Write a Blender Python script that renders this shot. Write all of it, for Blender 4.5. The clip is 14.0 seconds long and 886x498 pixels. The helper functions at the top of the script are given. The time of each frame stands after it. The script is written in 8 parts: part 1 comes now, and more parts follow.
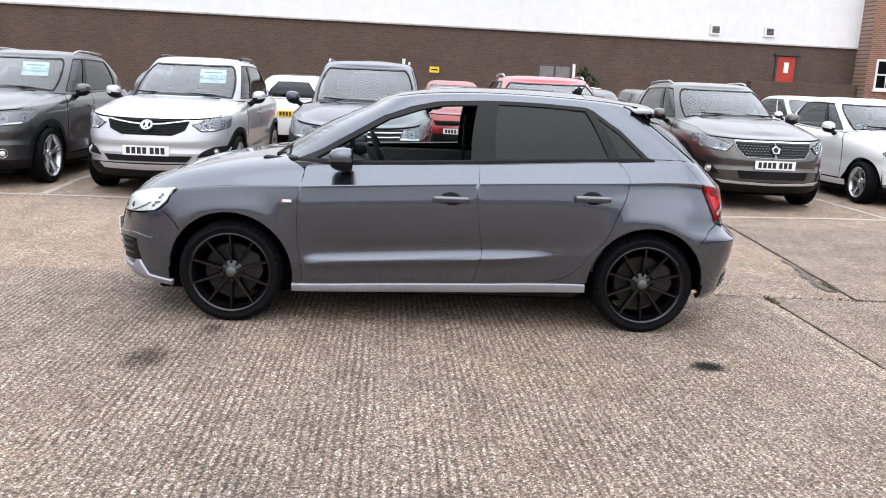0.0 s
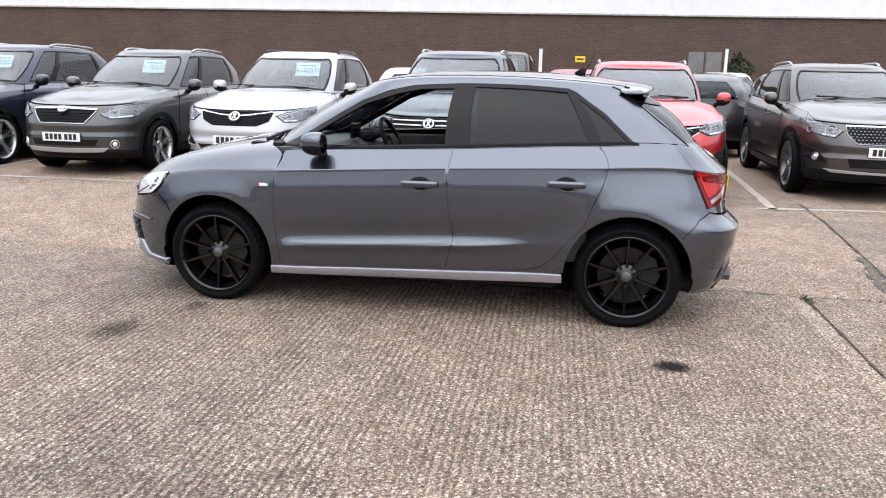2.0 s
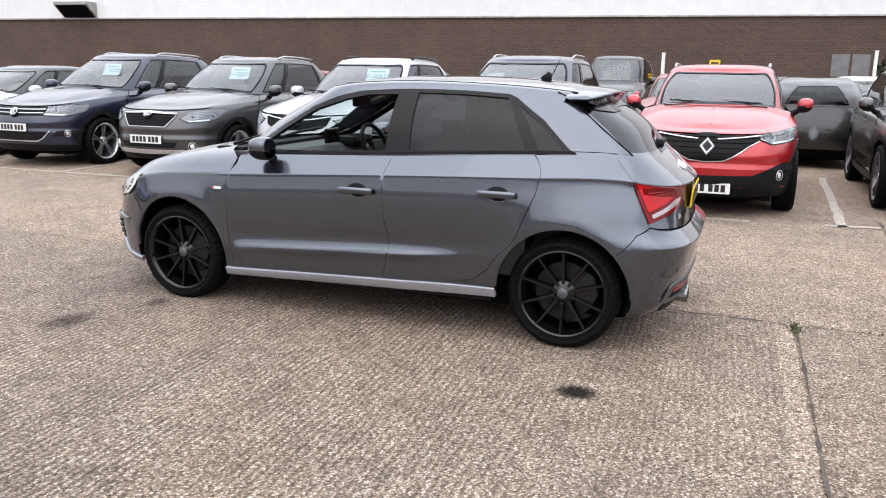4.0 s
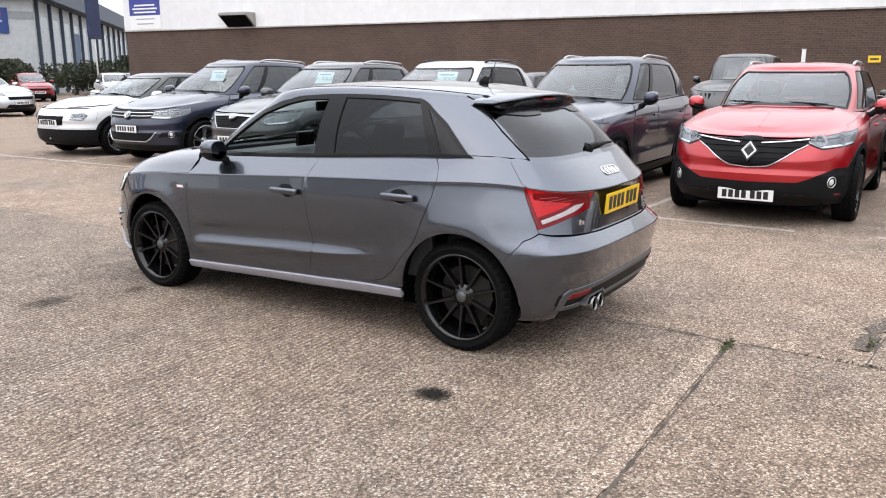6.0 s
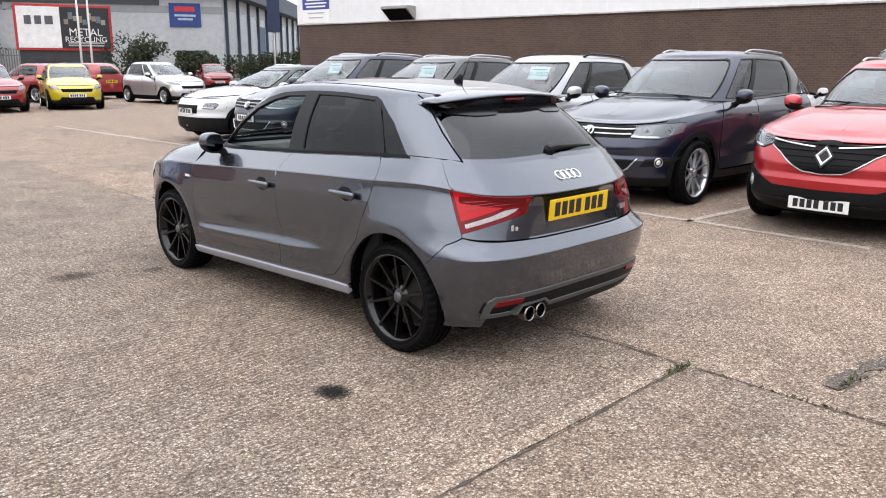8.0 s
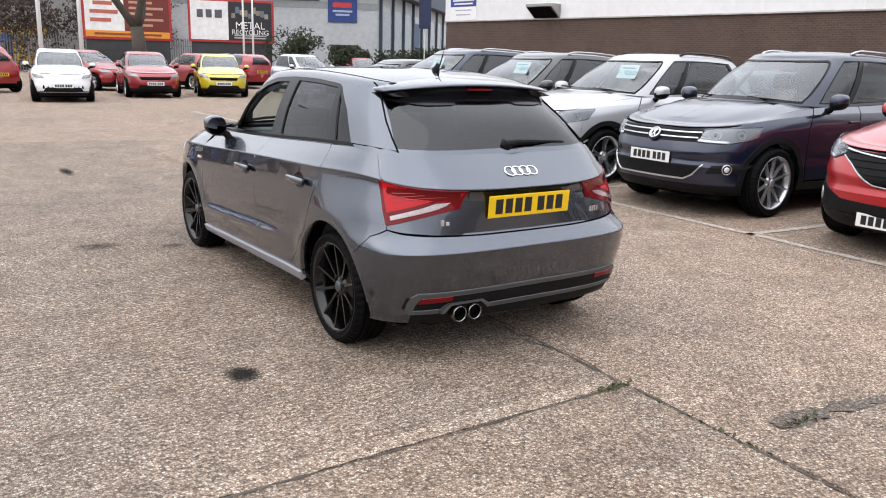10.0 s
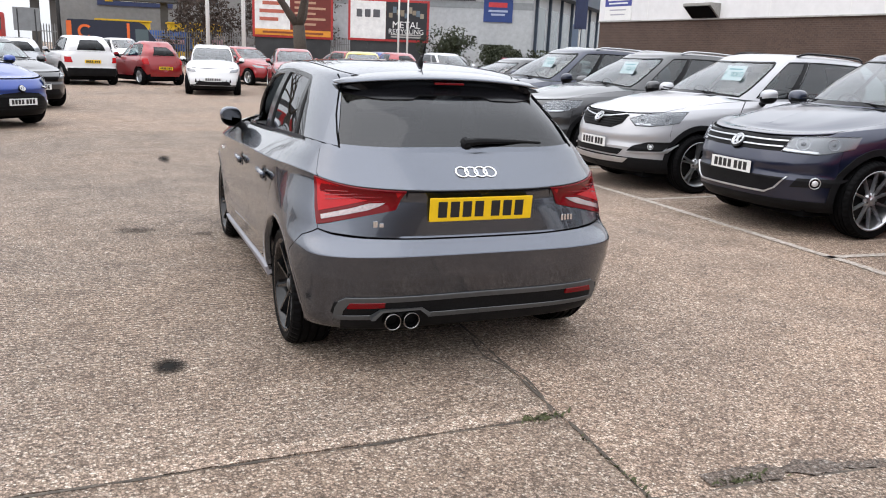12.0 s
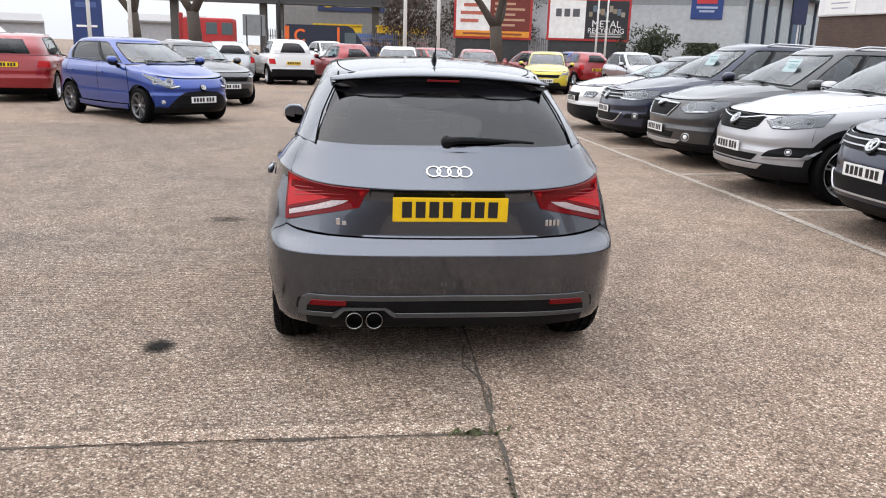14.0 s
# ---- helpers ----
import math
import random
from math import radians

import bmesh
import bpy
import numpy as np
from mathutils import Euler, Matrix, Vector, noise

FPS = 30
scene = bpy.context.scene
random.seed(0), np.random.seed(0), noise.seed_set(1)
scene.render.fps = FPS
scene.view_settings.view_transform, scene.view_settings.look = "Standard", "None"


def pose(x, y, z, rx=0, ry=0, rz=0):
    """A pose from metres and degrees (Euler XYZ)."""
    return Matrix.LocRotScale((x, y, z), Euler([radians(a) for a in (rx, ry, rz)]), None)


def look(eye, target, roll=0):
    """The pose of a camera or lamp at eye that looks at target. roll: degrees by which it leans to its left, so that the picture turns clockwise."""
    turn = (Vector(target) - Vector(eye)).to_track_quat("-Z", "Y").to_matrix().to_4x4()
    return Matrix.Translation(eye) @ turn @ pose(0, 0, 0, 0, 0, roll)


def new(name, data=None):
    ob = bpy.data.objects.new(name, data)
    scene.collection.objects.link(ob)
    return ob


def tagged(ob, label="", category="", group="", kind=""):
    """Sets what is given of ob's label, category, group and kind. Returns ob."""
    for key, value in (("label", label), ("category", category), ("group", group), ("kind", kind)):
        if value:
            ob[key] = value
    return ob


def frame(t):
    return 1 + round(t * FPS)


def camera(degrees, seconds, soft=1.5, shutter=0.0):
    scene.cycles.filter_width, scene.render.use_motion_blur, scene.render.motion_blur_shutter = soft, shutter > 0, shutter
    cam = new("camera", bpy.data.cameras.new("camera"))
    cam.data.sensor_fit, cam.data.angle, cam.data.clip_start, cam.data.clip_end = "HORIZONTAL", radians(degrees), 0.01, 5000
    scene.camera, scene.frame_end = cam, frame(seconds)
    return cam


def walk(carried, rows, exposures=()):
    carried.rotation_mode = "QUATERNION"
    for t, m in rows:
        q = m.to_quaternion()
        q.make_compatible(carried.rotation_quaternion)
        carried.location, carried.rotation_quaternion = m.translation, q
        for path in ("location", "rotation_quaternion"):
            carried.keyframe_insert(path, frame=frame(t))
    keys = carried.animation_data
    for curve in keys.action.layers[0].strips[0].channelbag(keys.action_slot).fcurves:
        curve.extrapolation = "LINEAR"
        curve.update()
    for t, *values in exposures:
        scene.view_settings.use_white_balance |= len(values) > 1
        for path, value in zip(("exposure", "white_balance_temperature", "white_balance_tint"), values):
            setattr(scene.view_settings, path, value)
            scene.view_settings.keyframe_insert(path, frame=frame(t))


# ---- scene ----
cam = camera(58.5, 14.0, soft=1.05)
PATH = [
    (0, (-0.211, -5.39, 1.451), (-0.115, -3.435, 1.039), 2.5),
    (0.5, (0.049, -5.354, 1.429), (0.015, -3.399, 1.009), 2.3),
    (1, (0.353, -5.241, 1.421), (0.208, -3.293, 0.991), 1.9),
    (1.5, (0.603, -5.201, 1.424), (0.363, -3.264, 0.986), 1.5),
    (2, (0.933, -5.254, 1.429), (0.607, -3.331, 0.987), 1.1),
    (2.5, (1.207, -5.219, 1.428), (0.787, -3.315, 0.986), 0.9),
    (3, (1.492, -5.064, 1.406), (0.972, -3.183, 0.967), 0.9),
    (3.2, (1.59, -5.016, 1.417), (1.041, -3.144, 0.978), 0.9),
    (5.3, (2.882, -4.536, 1.456), (1.947, -2.821, 1.025), 0.3),
    (5.5, (2.985, -4.484, 1.453), (2.017, -2.788, 1.02), 0.2),
    (6, (3.352, -4.296, 1.477), (2.303, -2.65, 1.042), 0.0),
    (6.5, (3.56, -4.115, 1.474), (2.427, -2.525, 1.038), -0.0),
    (7, (3.728, -3.872, 1.479), (2.516, -2.344, 1.036), 0.0),
    (7.5, (3.938, -3.659, 1.497), (2.637, -2.207, 1.049), 0.1),
    (8, (4.274, -3.487, 1.515), (2.897, -2.111, 1.06), 0.3),
    (8.2, (4.359, -3.422, 1.521), (2.955, -2.073, 1.064), 0.3),
    (10.3, (4.926, -2.445, 1.473), (3.282, -1.407, 1.007), 1.9),
    (10.5, (4.96, -2.367, 1.471), (3.296, -1.36, 1.003), 2.0),
    (11, (4.979, -2.085, 1.451), (3.27, -1.161, 0.98), 2.3),
    (11.5, (4.977, -1.797, 1.478), (3.225, -0.957, 1.005), 2.5),
    (12, (5.108, -1.543, 1.468), (3.311, -0.804, 0.992), 2.4),
    (12.5, (5.274, -1.23, 1.502), (3.434, -0.61, 1.021), 2.3),
    (13, (5.282, -0.998, 1.476), (3.407, -0.499, 0.99), 2.2),
    (13.5, (5.237, -0.693, 1.49), (3.333, -0.323, 1.0), 2.1),
    (14, (5.268, -0.477, 1.485), (3.345, -0.231, 0.992), 1.8),
]
walk(cam, [(t, look(eye, target, roll)) for t, eye, target, roll in PATH], exposures=[(0.0, 0.82, 6250, 10), (3.0, 0.80, 6300, 10), (7.0, 0.71, 6400, 10), (11.0, 0.62, 6400, 10), (14.0, 0.56, 6430, 10)])

# world and light: bright overcast sky
world = bpy.data.worlds.new("sky")
scene.world = world
world.use_nodes = True
wn = world.node_tree
sky = wn.nodes.new("ShaderNodeTexSky")
sky.sky_type = "NISHITA"
sky.sun_disc = False
sky.sun_elevation, sky.sun_rotation = radians(48), radians(200)
sky.air_density, sky.dust_density, sky.ozone_density = 1.0, 6.0, 1.0
# overcast: the cloud veil is palest overhead and a little dimmer towards the horizon
up = wn.nodes.new("ShaderNodeTexCoord")
split = wn.nodes.new("ShaderNodeSeparateXYZ")
wn.links.new(up.outputs["Generated"], split.inputs[0])
cloud = wn.nodes.new("ShaderNodeValToRGB")
cloud.color_ramp.elements[0].position, cloud.color_ramp.elements[0].color = 0.0, (0.40, 0.41, 0.43, 1)
cloud.color_ramp.elements[1].position, cloud.color_ramp.elements[1].color = 0.9, (1.0, 1.02, 1.07, 1)
wn.links.new(split.outputs["Z"], cloud.inputs["Fac"])
scale_up = wn.nodes.new("ShaderNodeVectorMath")
scale_up.operation = "SCALE"
scale_up.inputs["Scale"].default_value = 14.5
wn.links.new(cloud.outputs["Color"], scale_up.inputs[0])
veil = wn.nodes.new("ShaderNodeMix")
veil.data_type = "RGBA"
veil.inputs["Factor"].default_value = 0.92
wn.links.new(sky.outputs["Color"], veil.inputs["A"])
wn.links.new(scale_up.outputs["Vector"], veil.inputs["B"])
wn.links.new(veil.outputs["Result"], wn.nodes["Background"].inputs["Color"])
wn.nodes["Background"].inputs["Strength"].default_value = 0.117
sun_data = bpy.data.lights.new("sun", "SUN")
sun_data.energy, sun_data.angle, sun_data.color = 0.7, radians(90), (1.0, 0.96, 0.92)
sun = new("sun", sun_data)
sun.matrix_world = look((4, -12, 18), (0, 0, 0))


# ---- materials ----
def material(name, color, rough=0.5, metal=0.0, **more):
    m = bpy.data.materials.new(name)
    m.use_nodes = True
    b = m.node_tree.nodes["Principled BSDF"]
    b.inputs["Base Color"].default_value = (*color, 1)
    b.inputs["Roughness"].default_value = rough
    b.inputs["Metallic"].default_value = metal
    for key, value in more.items():
        b.inputs[key.replace("_", " ")].default_value = value
    return m


def node(m, kind, **inputs):
    n = m.node_tree.nodes.new(kind)
    for key, value in inputs.items():
        n.inputs[key].default_value = value
    return n


def link(m, a, b):
    m.node_tree.links.new(a, b)


def coords(m, scale=(1, 1, 1), rot=0.0):
    """Object coordinates in metres, scaled and turned."""
    tc = node(m, "ShaderNodeTexCoord")
    mp = node(m, "ShaderNodeMapping", Scale=scale, Rotation=(0, 0, rot))
    link(m, tc.outputs["Object"], mp.inputs["Vector"])
    return mp.outputs["Vector"]


def ramp(m, value, stops):
    r = node(m, "ShaderNodeValToRGB")
    els = r.color_ramp.elements
    while len(els) < len(stops):
        els.new(0.5)
    for e, (p, c) in zip(els, stops):
        e.position, e.color = p, (*c, 1) if len(c) == 3 else c
    link(m, value, r.inputs["Fac"])
    return r.outputs["Color"]


def mixed(m, kind, fac, a, b):
    n = m.node_tree.nodes.new("ShaderNodeMix")
    n.data_type, n.blend_type = "RGBA", kind
    for key, value in (("Factor", fac), ("A", a), ("B", b)):
        if hasattr(value, "links"):
            link(m, value, n.inputs[key])
        else:
            n.inputs[key].default_value = value if key == "Factor" else (*value, 1)
    return n.outputs["Result"]


def bumped(m, height, strength, distance):
    b = node(m, "ShaderNodeBump", Strength=strength, Distance=distance)
    link(m, height, b.inputs["Height"])
    link(m, b.outputs["Normal"], m.node_tree.nodes["Principled BSDF"].inputs["Normal"])


def paint(name, color, metal=0.0, rough=0.32, flake=0.0):
    """Clear-coated car paint, with fine flake and a film of dust."""
    m = material(name, color, rough, metal, Coat_Weight=1.0, Coat_Roughness=0.03)
    b = m.node_tree.nodes["Principled BSDF"]
    v = coords(m)
    dust = node(m, "ShaderNodeTexNoise", Scale=9.0, Detail=5.0)
    link(m, v, dust.inputs["Vector"])
    link(m, ramp(m, dust.outputs["Fac"], [(0.35, (0.01,) * 3), (0.8, (0.045,) * 3)]), b.inputs["Coat Roughness"])
    if flake:
        fl = node(m, "ShaderNodeTexVoronoi", Scale=1400.0)
        link(m, v, fl.inputs["Vector"])
        dark, light = tuple(c * (1 - flake) for c in color), tuple(c * (1 + flake) for c in color)
        link(m, ramp(m, fl.outputs["Color"], [(0.2, dark), (0.8, light)]), b.inputs["Base Color"])
    return m


def plain(name, color, rough, metal=0.0, grain=60.0, vary=0.25, bump=0.0, **more):
    """A plain surface with a little grain and soiling."""
    m = material(name, color, rough, metal, **more)
    n = node(m, "ShaderNodeTexNoise", Scale=grain, Detail=6.0, Roughness=0.65)
    big = node(m, "ShaderNodeTexNoise", Scale=grain / 14, Detail=3.0)
    v = coords(m)
    link(m, v, n.inputs["Vector"])
    link(m, v, big.inputs["Vector"])
    low, high = tuple(c * (1 - vary) for c in color), tuple(min(1, c * (1 + vary)) for c in color)
    fine = ramp(m, n.outputs["Fac"], [(0.3, low), (0.7, high)])
    wide = ramp(m, big.outputs["Fac"], [(0.3, (1 - vary,) * 3), (0.7, (1, 1, 1))])
    link(m, mixed(m, "MULTIPLY", 1.0, fine, wide), m.node_tree.nodes["Principled BSDF"].inputs["Base Color"])
    if bump:
        bumped(m, n.outputs["Fac"], bump, 0.002)
    return m


def glass(name, color, alpha):
    """Thin pane: a see-through tint under a glossy face."""
    m = bpy.data.materials.new(name)
    m.use_nodes = True
    t = m.node_tree
    t.nodes.clear()
    out = t.nodes.new("ShaderNodeOutputMaterial")
    clear = node(m, "ShaderNodeBsdfTransparent", Color=(*color, 1))
    gloss = node(m, "ShaderNodeBsdfGlossy", Roughness=0.015, Color=(0.97, 0.98, 1.0, 1))
    edge = node(m, "ShaderNodeLayerWeight", Blend=0.5)
    rise = node(m, "ShaderNodeMath")
    rise.operation = "POWER"
    rise.inputs[1].default_value = 5.0
    link(m, edge.outputs["Facing"], rise.inputs[0])
    flat_on = ((alpha - 1) / (alpha + 1)) ** 2
    fres = node(m, "ShaderNodeMath")
    fres.operation = "MULTIPLY_ADD"
    fres.inputs[1].default_value, fres.inputs[2].default_value = 1 - flat_on, flat_on
    link(m, rise.outputs[0], fres.inputs[0])
    mix = t.nodes.new("ShaderNodeMixShader")
    link(m, fres.outputs[0], mix.inputs[0])
    link(m, clear.outputs[0], mix.inputs[1])
    link(m, gloss.outputs[0], mix.inputs[2])
    link(m, mix.outputs[0], out.inputs["Surface"])
    return m


M = {}
M["glass"] = glass("clear_glass", (0.80, 0.86, 0.84), 1.5)
M["screen"] = glass("windscreen_glass", (0.70, 0.80, 0.79), 2.1)
M["sideglass"] = glass("side_glass", (0.36, 0.42, 0.42), 1.75)
M["tint"] = glass("privacy_glass", (0.045, 0.05, 0.055), 1.38)
M["lens"] = glass("lamp_lens", (0.93, 0.95, 0.97), 1.45)
M["redlens"] = material("red_lens", (0.13, 0.0015, 0.004), 0.12, 0.0, Specular_IOR_Level=0.3)
M["redglow"] = material("bright_red_lens", (0.37, 0.003, 0.006), 0.22, 0.0, Specular_IOR_Level=0.3)
M["black"] = plain("black_plastic", (0.011, 0.011, 0.012), 0.45, grain=90, vary=0.3, bump=0.15, Specular_IOR_Level=0.08)
M["tintrear"] = glass("privacy_glass_rear", (0.05, 0.055, 0.06), 1.62)
M["lampdark"] = plain("lamp_interior", (0.10, 0.10, 0.108), 0.22, 0.7, grain=40, vary=0.3)
M["lampmid"] = plain("lamp_bezel_grey", (0.21, 0.214, 0.222), 0.25, 0.6, grain=40, vary=0.35)
M["redmid"] = material("mid_red_lens", (0.20, 0.002, 0.005), 0.16, 0.0, Coat_Weight=0.2)
M["lampring"] = plain("lamp_dish", (0.24, 0.245, 0.255), 0.22, 0.8, grain=40, vary=0.2)
M["gloss"] = material("gloss_black", (0.005, 0.005, 0.006), 0.14, 0.0, Specular_IOR_Level=0.2)
M["rubber"] = plain("tyre_rubber", (0.0055, 0.0055, 0.006), 0.55, grain=40, vary=0.4, bump=0.3, Specular_IOR_Level=0.05)
M["shell"] = material("dark_inner_shell", (0.004, 0.004, 0.0045), 0.9, Specular_IOR_Level=0.05)
M["tailpipe"] = plain("sooty_tailpipe_chrome", (0.26, 0.255, 0.25), 0.22, 1.0, grain=60, vary=0.25)
M["clearband"] = plain("pinkish_clear_lens", (0.42, 0.33, 0.335), 0.15, 0.3, grain=120, vary=0.3, Coat_Weight=1.0)
M["chrome"] = material("chrome", (0.8, 0.8, 0.82), 0.09, 1.0)
M["satin"] = plain("satin_silver", (0.55, 0.56, 0.58), 0.35, 0.9, grain=40, vary=0.08)
M["alloy"] = plain("alloy", (0.5, 0.51, 0.53), 0.28, 0.9, grain=30, vary=0.12)
M["alloyblack"] = plain("black_alloy", (0.003, 0.003, 0.0035), 0.1, 0.0, grain=30, vary=0.2, Specular_IOR_Level=0.45)
M["lampsilver"] = plain("lamp_reflector_silver", (0.74, 0.75, 0.77), 0.22, 0.25, grain=30, vary=0.2, Coat_Weight=1.0)
M["alloygrey"] = plain("grey_alloy", (0.14, 0.14, 0.145), 0.35, 0.8, grain=30, vary=0.15)
M["disc"] = plain("brake_disc", (0.018, 0.0175, 0.017), 0.5, 0.6, grain=50, vary=0.4)
M["cloth"] = plain("seat_cloth", (0.045, 0.045, 0.048), 0.9, grain=200, vary=0.4, bump=0.4)
M["trim"] = plain("interior_trim", (0.06, 0.06, 0.063), 0.6, grain=120, vary=0.3, bump=0.2)
M["platew"] = plain("white_plate", (0.70, 0.70, 0.69), 0.35, grain=25, vary=0.05)
M["platey"] = plain("yellow_plate", (0.76, 0.48, 0.004), 0.35, grain=25, vary=0.06)
M["ink"] = material("plate_ink", (0.01, 0.01, 0.012), 0.4)
M["blade"] = plain("pale_silver_paint", (0.33, 0.33, 0.365), 0.4, 0.5, grain=30, vary=0.08)
M["frame"] = plain("satin_grey_paint", (0.095, 0.098, 0.102), 0.4, 0.5, grain=30, vary=0.1)
M["grey_paint"] = paint("grey_metallic_paint", (0.089, 0.098, 0.119), 0.95, 0.24, 0.22)
M["mirror"] = material("mirror_glass", (0.035, 0.035, 0.038), 0.02, 1.0)
M["card"] = plain("pale_card", (0.42, 0.50, 0.52), 0.6, grain=10, vary=0.05)
M["cardink"] = material("green_print", (0.12, 0.26, 0.28), 0.6)


# ---- mesh helpers ----
def part(name, bm, mat, parent=None, label="", smooth=False):
    """Links a bmesh as one mesh object, under a thing or a part."""
    me = bpy.data.meshes.new(name)
    bm.to_mesh(me)
    bm.free()
    if smooth:
        me.polygons.foreach_set("use_smooth", [True] * len(me.polygons))
    for m in (mat if isinstance(mat, (list, tuple)) else [mat]):
        me.materials.append(m)
    ob = new(name, me)
    ob.parent = parent
    return tagged(ob, label)


def thing(name, m, label, category, group="", kind=""):
    ob = new(name)
    ob.empty_display_size = 0.2
    ob.matrix_world = m
    return tagged(ob, label, category, group, kind)


def box_bm(lo, hi, bevel=0.0, bm=None, m=None):
    bm = bm or bmesh.new()
    c = [(a + b) / 2 for a, b in zip(lo, hi)]
    s = [max(b - a, 1e-4) for a, b in zip(lo, hi)]
    mat = Matrix.Translation(c) @ Matrix.Diagonal((*s, 1))
    g = bmesh.ops.create_cube(bm, size=1, matrix=(m @ mat) if m else mat)
    if bevel:
        edges = list({e for v in g["verts"] for e in v.link_edges})
        bmesh.ops.bevel(bm, geom=edges, offset=bevel, segments=2, profile=0.6, affect="EDGES", clamp_overlap=True)
    return bm


def lathe_bm(profile, seg=48, bm=None, m=None):
    """A profile of (radius, y) turned round the y axis."""
    bm = bm or bmesh.new()
    m = m or Matrix()
    rings = []
    for r, y in profile:
        if r < 1e-5:
            rings.append([bm.verts.new(m @ Vector((0, y, 0)))])
        else:
            rings.append([bm.verts.new(m @ Vector((r * math.cos(a), y, r * math.sin(a)))) for a in (2 * math.pi * i / seg for i in range(seg))])
    for a, b in zip(rings, rings[1:]):
        for i in range(seg):
            j = (i + 1) % seg
            f = [a[i % len(a)], a[j % len(a)], b[j % len(b)], b[i % len(b)]]
            f = list(dict.fromkeys(f))
            if len(f) > 2:
                bm.faces.new(f)
    return bm


def tube_bm(points, radius, seg=8, bm=None, taper=None):
    """A round tube along points; taper: the end's share of the radius."""
    bm = bm or bmesh.new()
    pts = [Vector(p) for p in points]
    rings = []
    for i, p in enumerate(pts):
        d = (pts[min(i + 1, len(pts) - 1)] - pts[max(i - 1, 0)]).normalized()
        a = d.orthogonal().normalized() if i == 0 else (rings[-1][1] - d * rings[-1][1].dot(d)).normalized()
        b = d.cross(a)
        r = radius * (1 + ((taper or 1) - 1) * i / max(1, len(pts) - 1))
        rings.append(([bm.verts.new(p + (a * math.cos(t) + b * math.sin(t)) * r) for t in (2 * math.pi * k / seg for k in range(seg))], a))
    for (r0, _), (r1, _) in zip(rings, rings[1:]):
        for k in range(seg):
            bm.faces.new((r0[k], r0[(k + 1) % seg], r1[(k + 1) % seg], r1[k]))
    bm.faces.new(list(reversed(rings[0][0])))
    bm.faces.new(rings[-1][0])
    return bm


def strip_bm(outline, depth, m, bm=None):
    """A flat outline (x, y), extruded by depth along z, set by m."""
    bm = bm or bmesh.new()
    a = [bm.verts.new(m @ Vector((x, y, 0))) for x, y in outline]
    b = [bm.verts.new(m @ Vector((x, y, depth))) for x, y in outline]
    bm.faces.new(list(reversed(a)))
    bm.faces.new(b)
    for i in range(len(a)):
        j = (i + 1) % len(a)
        bm.faces.new((a[i], a[j], b[j], b[i]))
    return bm


# ---- car bodies: lofts through plan outlines ----
def curve1(pts, x):
    """Smooth curve through (x, z) points, held at the ends."""
    px, pz = np.array([p[0] for p in pts], float), np.array([p[1] for p in pts], float)
    if len(px) == 1:
        return np.full_like(x, pz[0])
    d = np.diff(pz) / np.diff(px)
    t = np.concatenate([[d[0]], (d[1:] + d[:-1]) / 2, [d[-1]]])
    x = np.clip(x, px[0], px[-1])
    i = np.clip(np.searchsorted(px, x) - 1, 0, len(px) - 2)
    h = px[i + 1] - px[i]
    s = (x - px[i]) / h
    return (2 * s**3 - 3 * s**2 + 1) * pz[i] + (s**3 - 2 * s**2 + s) * h * t[i] + (-2 * s**3 + 3 * s**2) * pz[i + 1] + (s**3 - s**2) * h * t[i + 1]


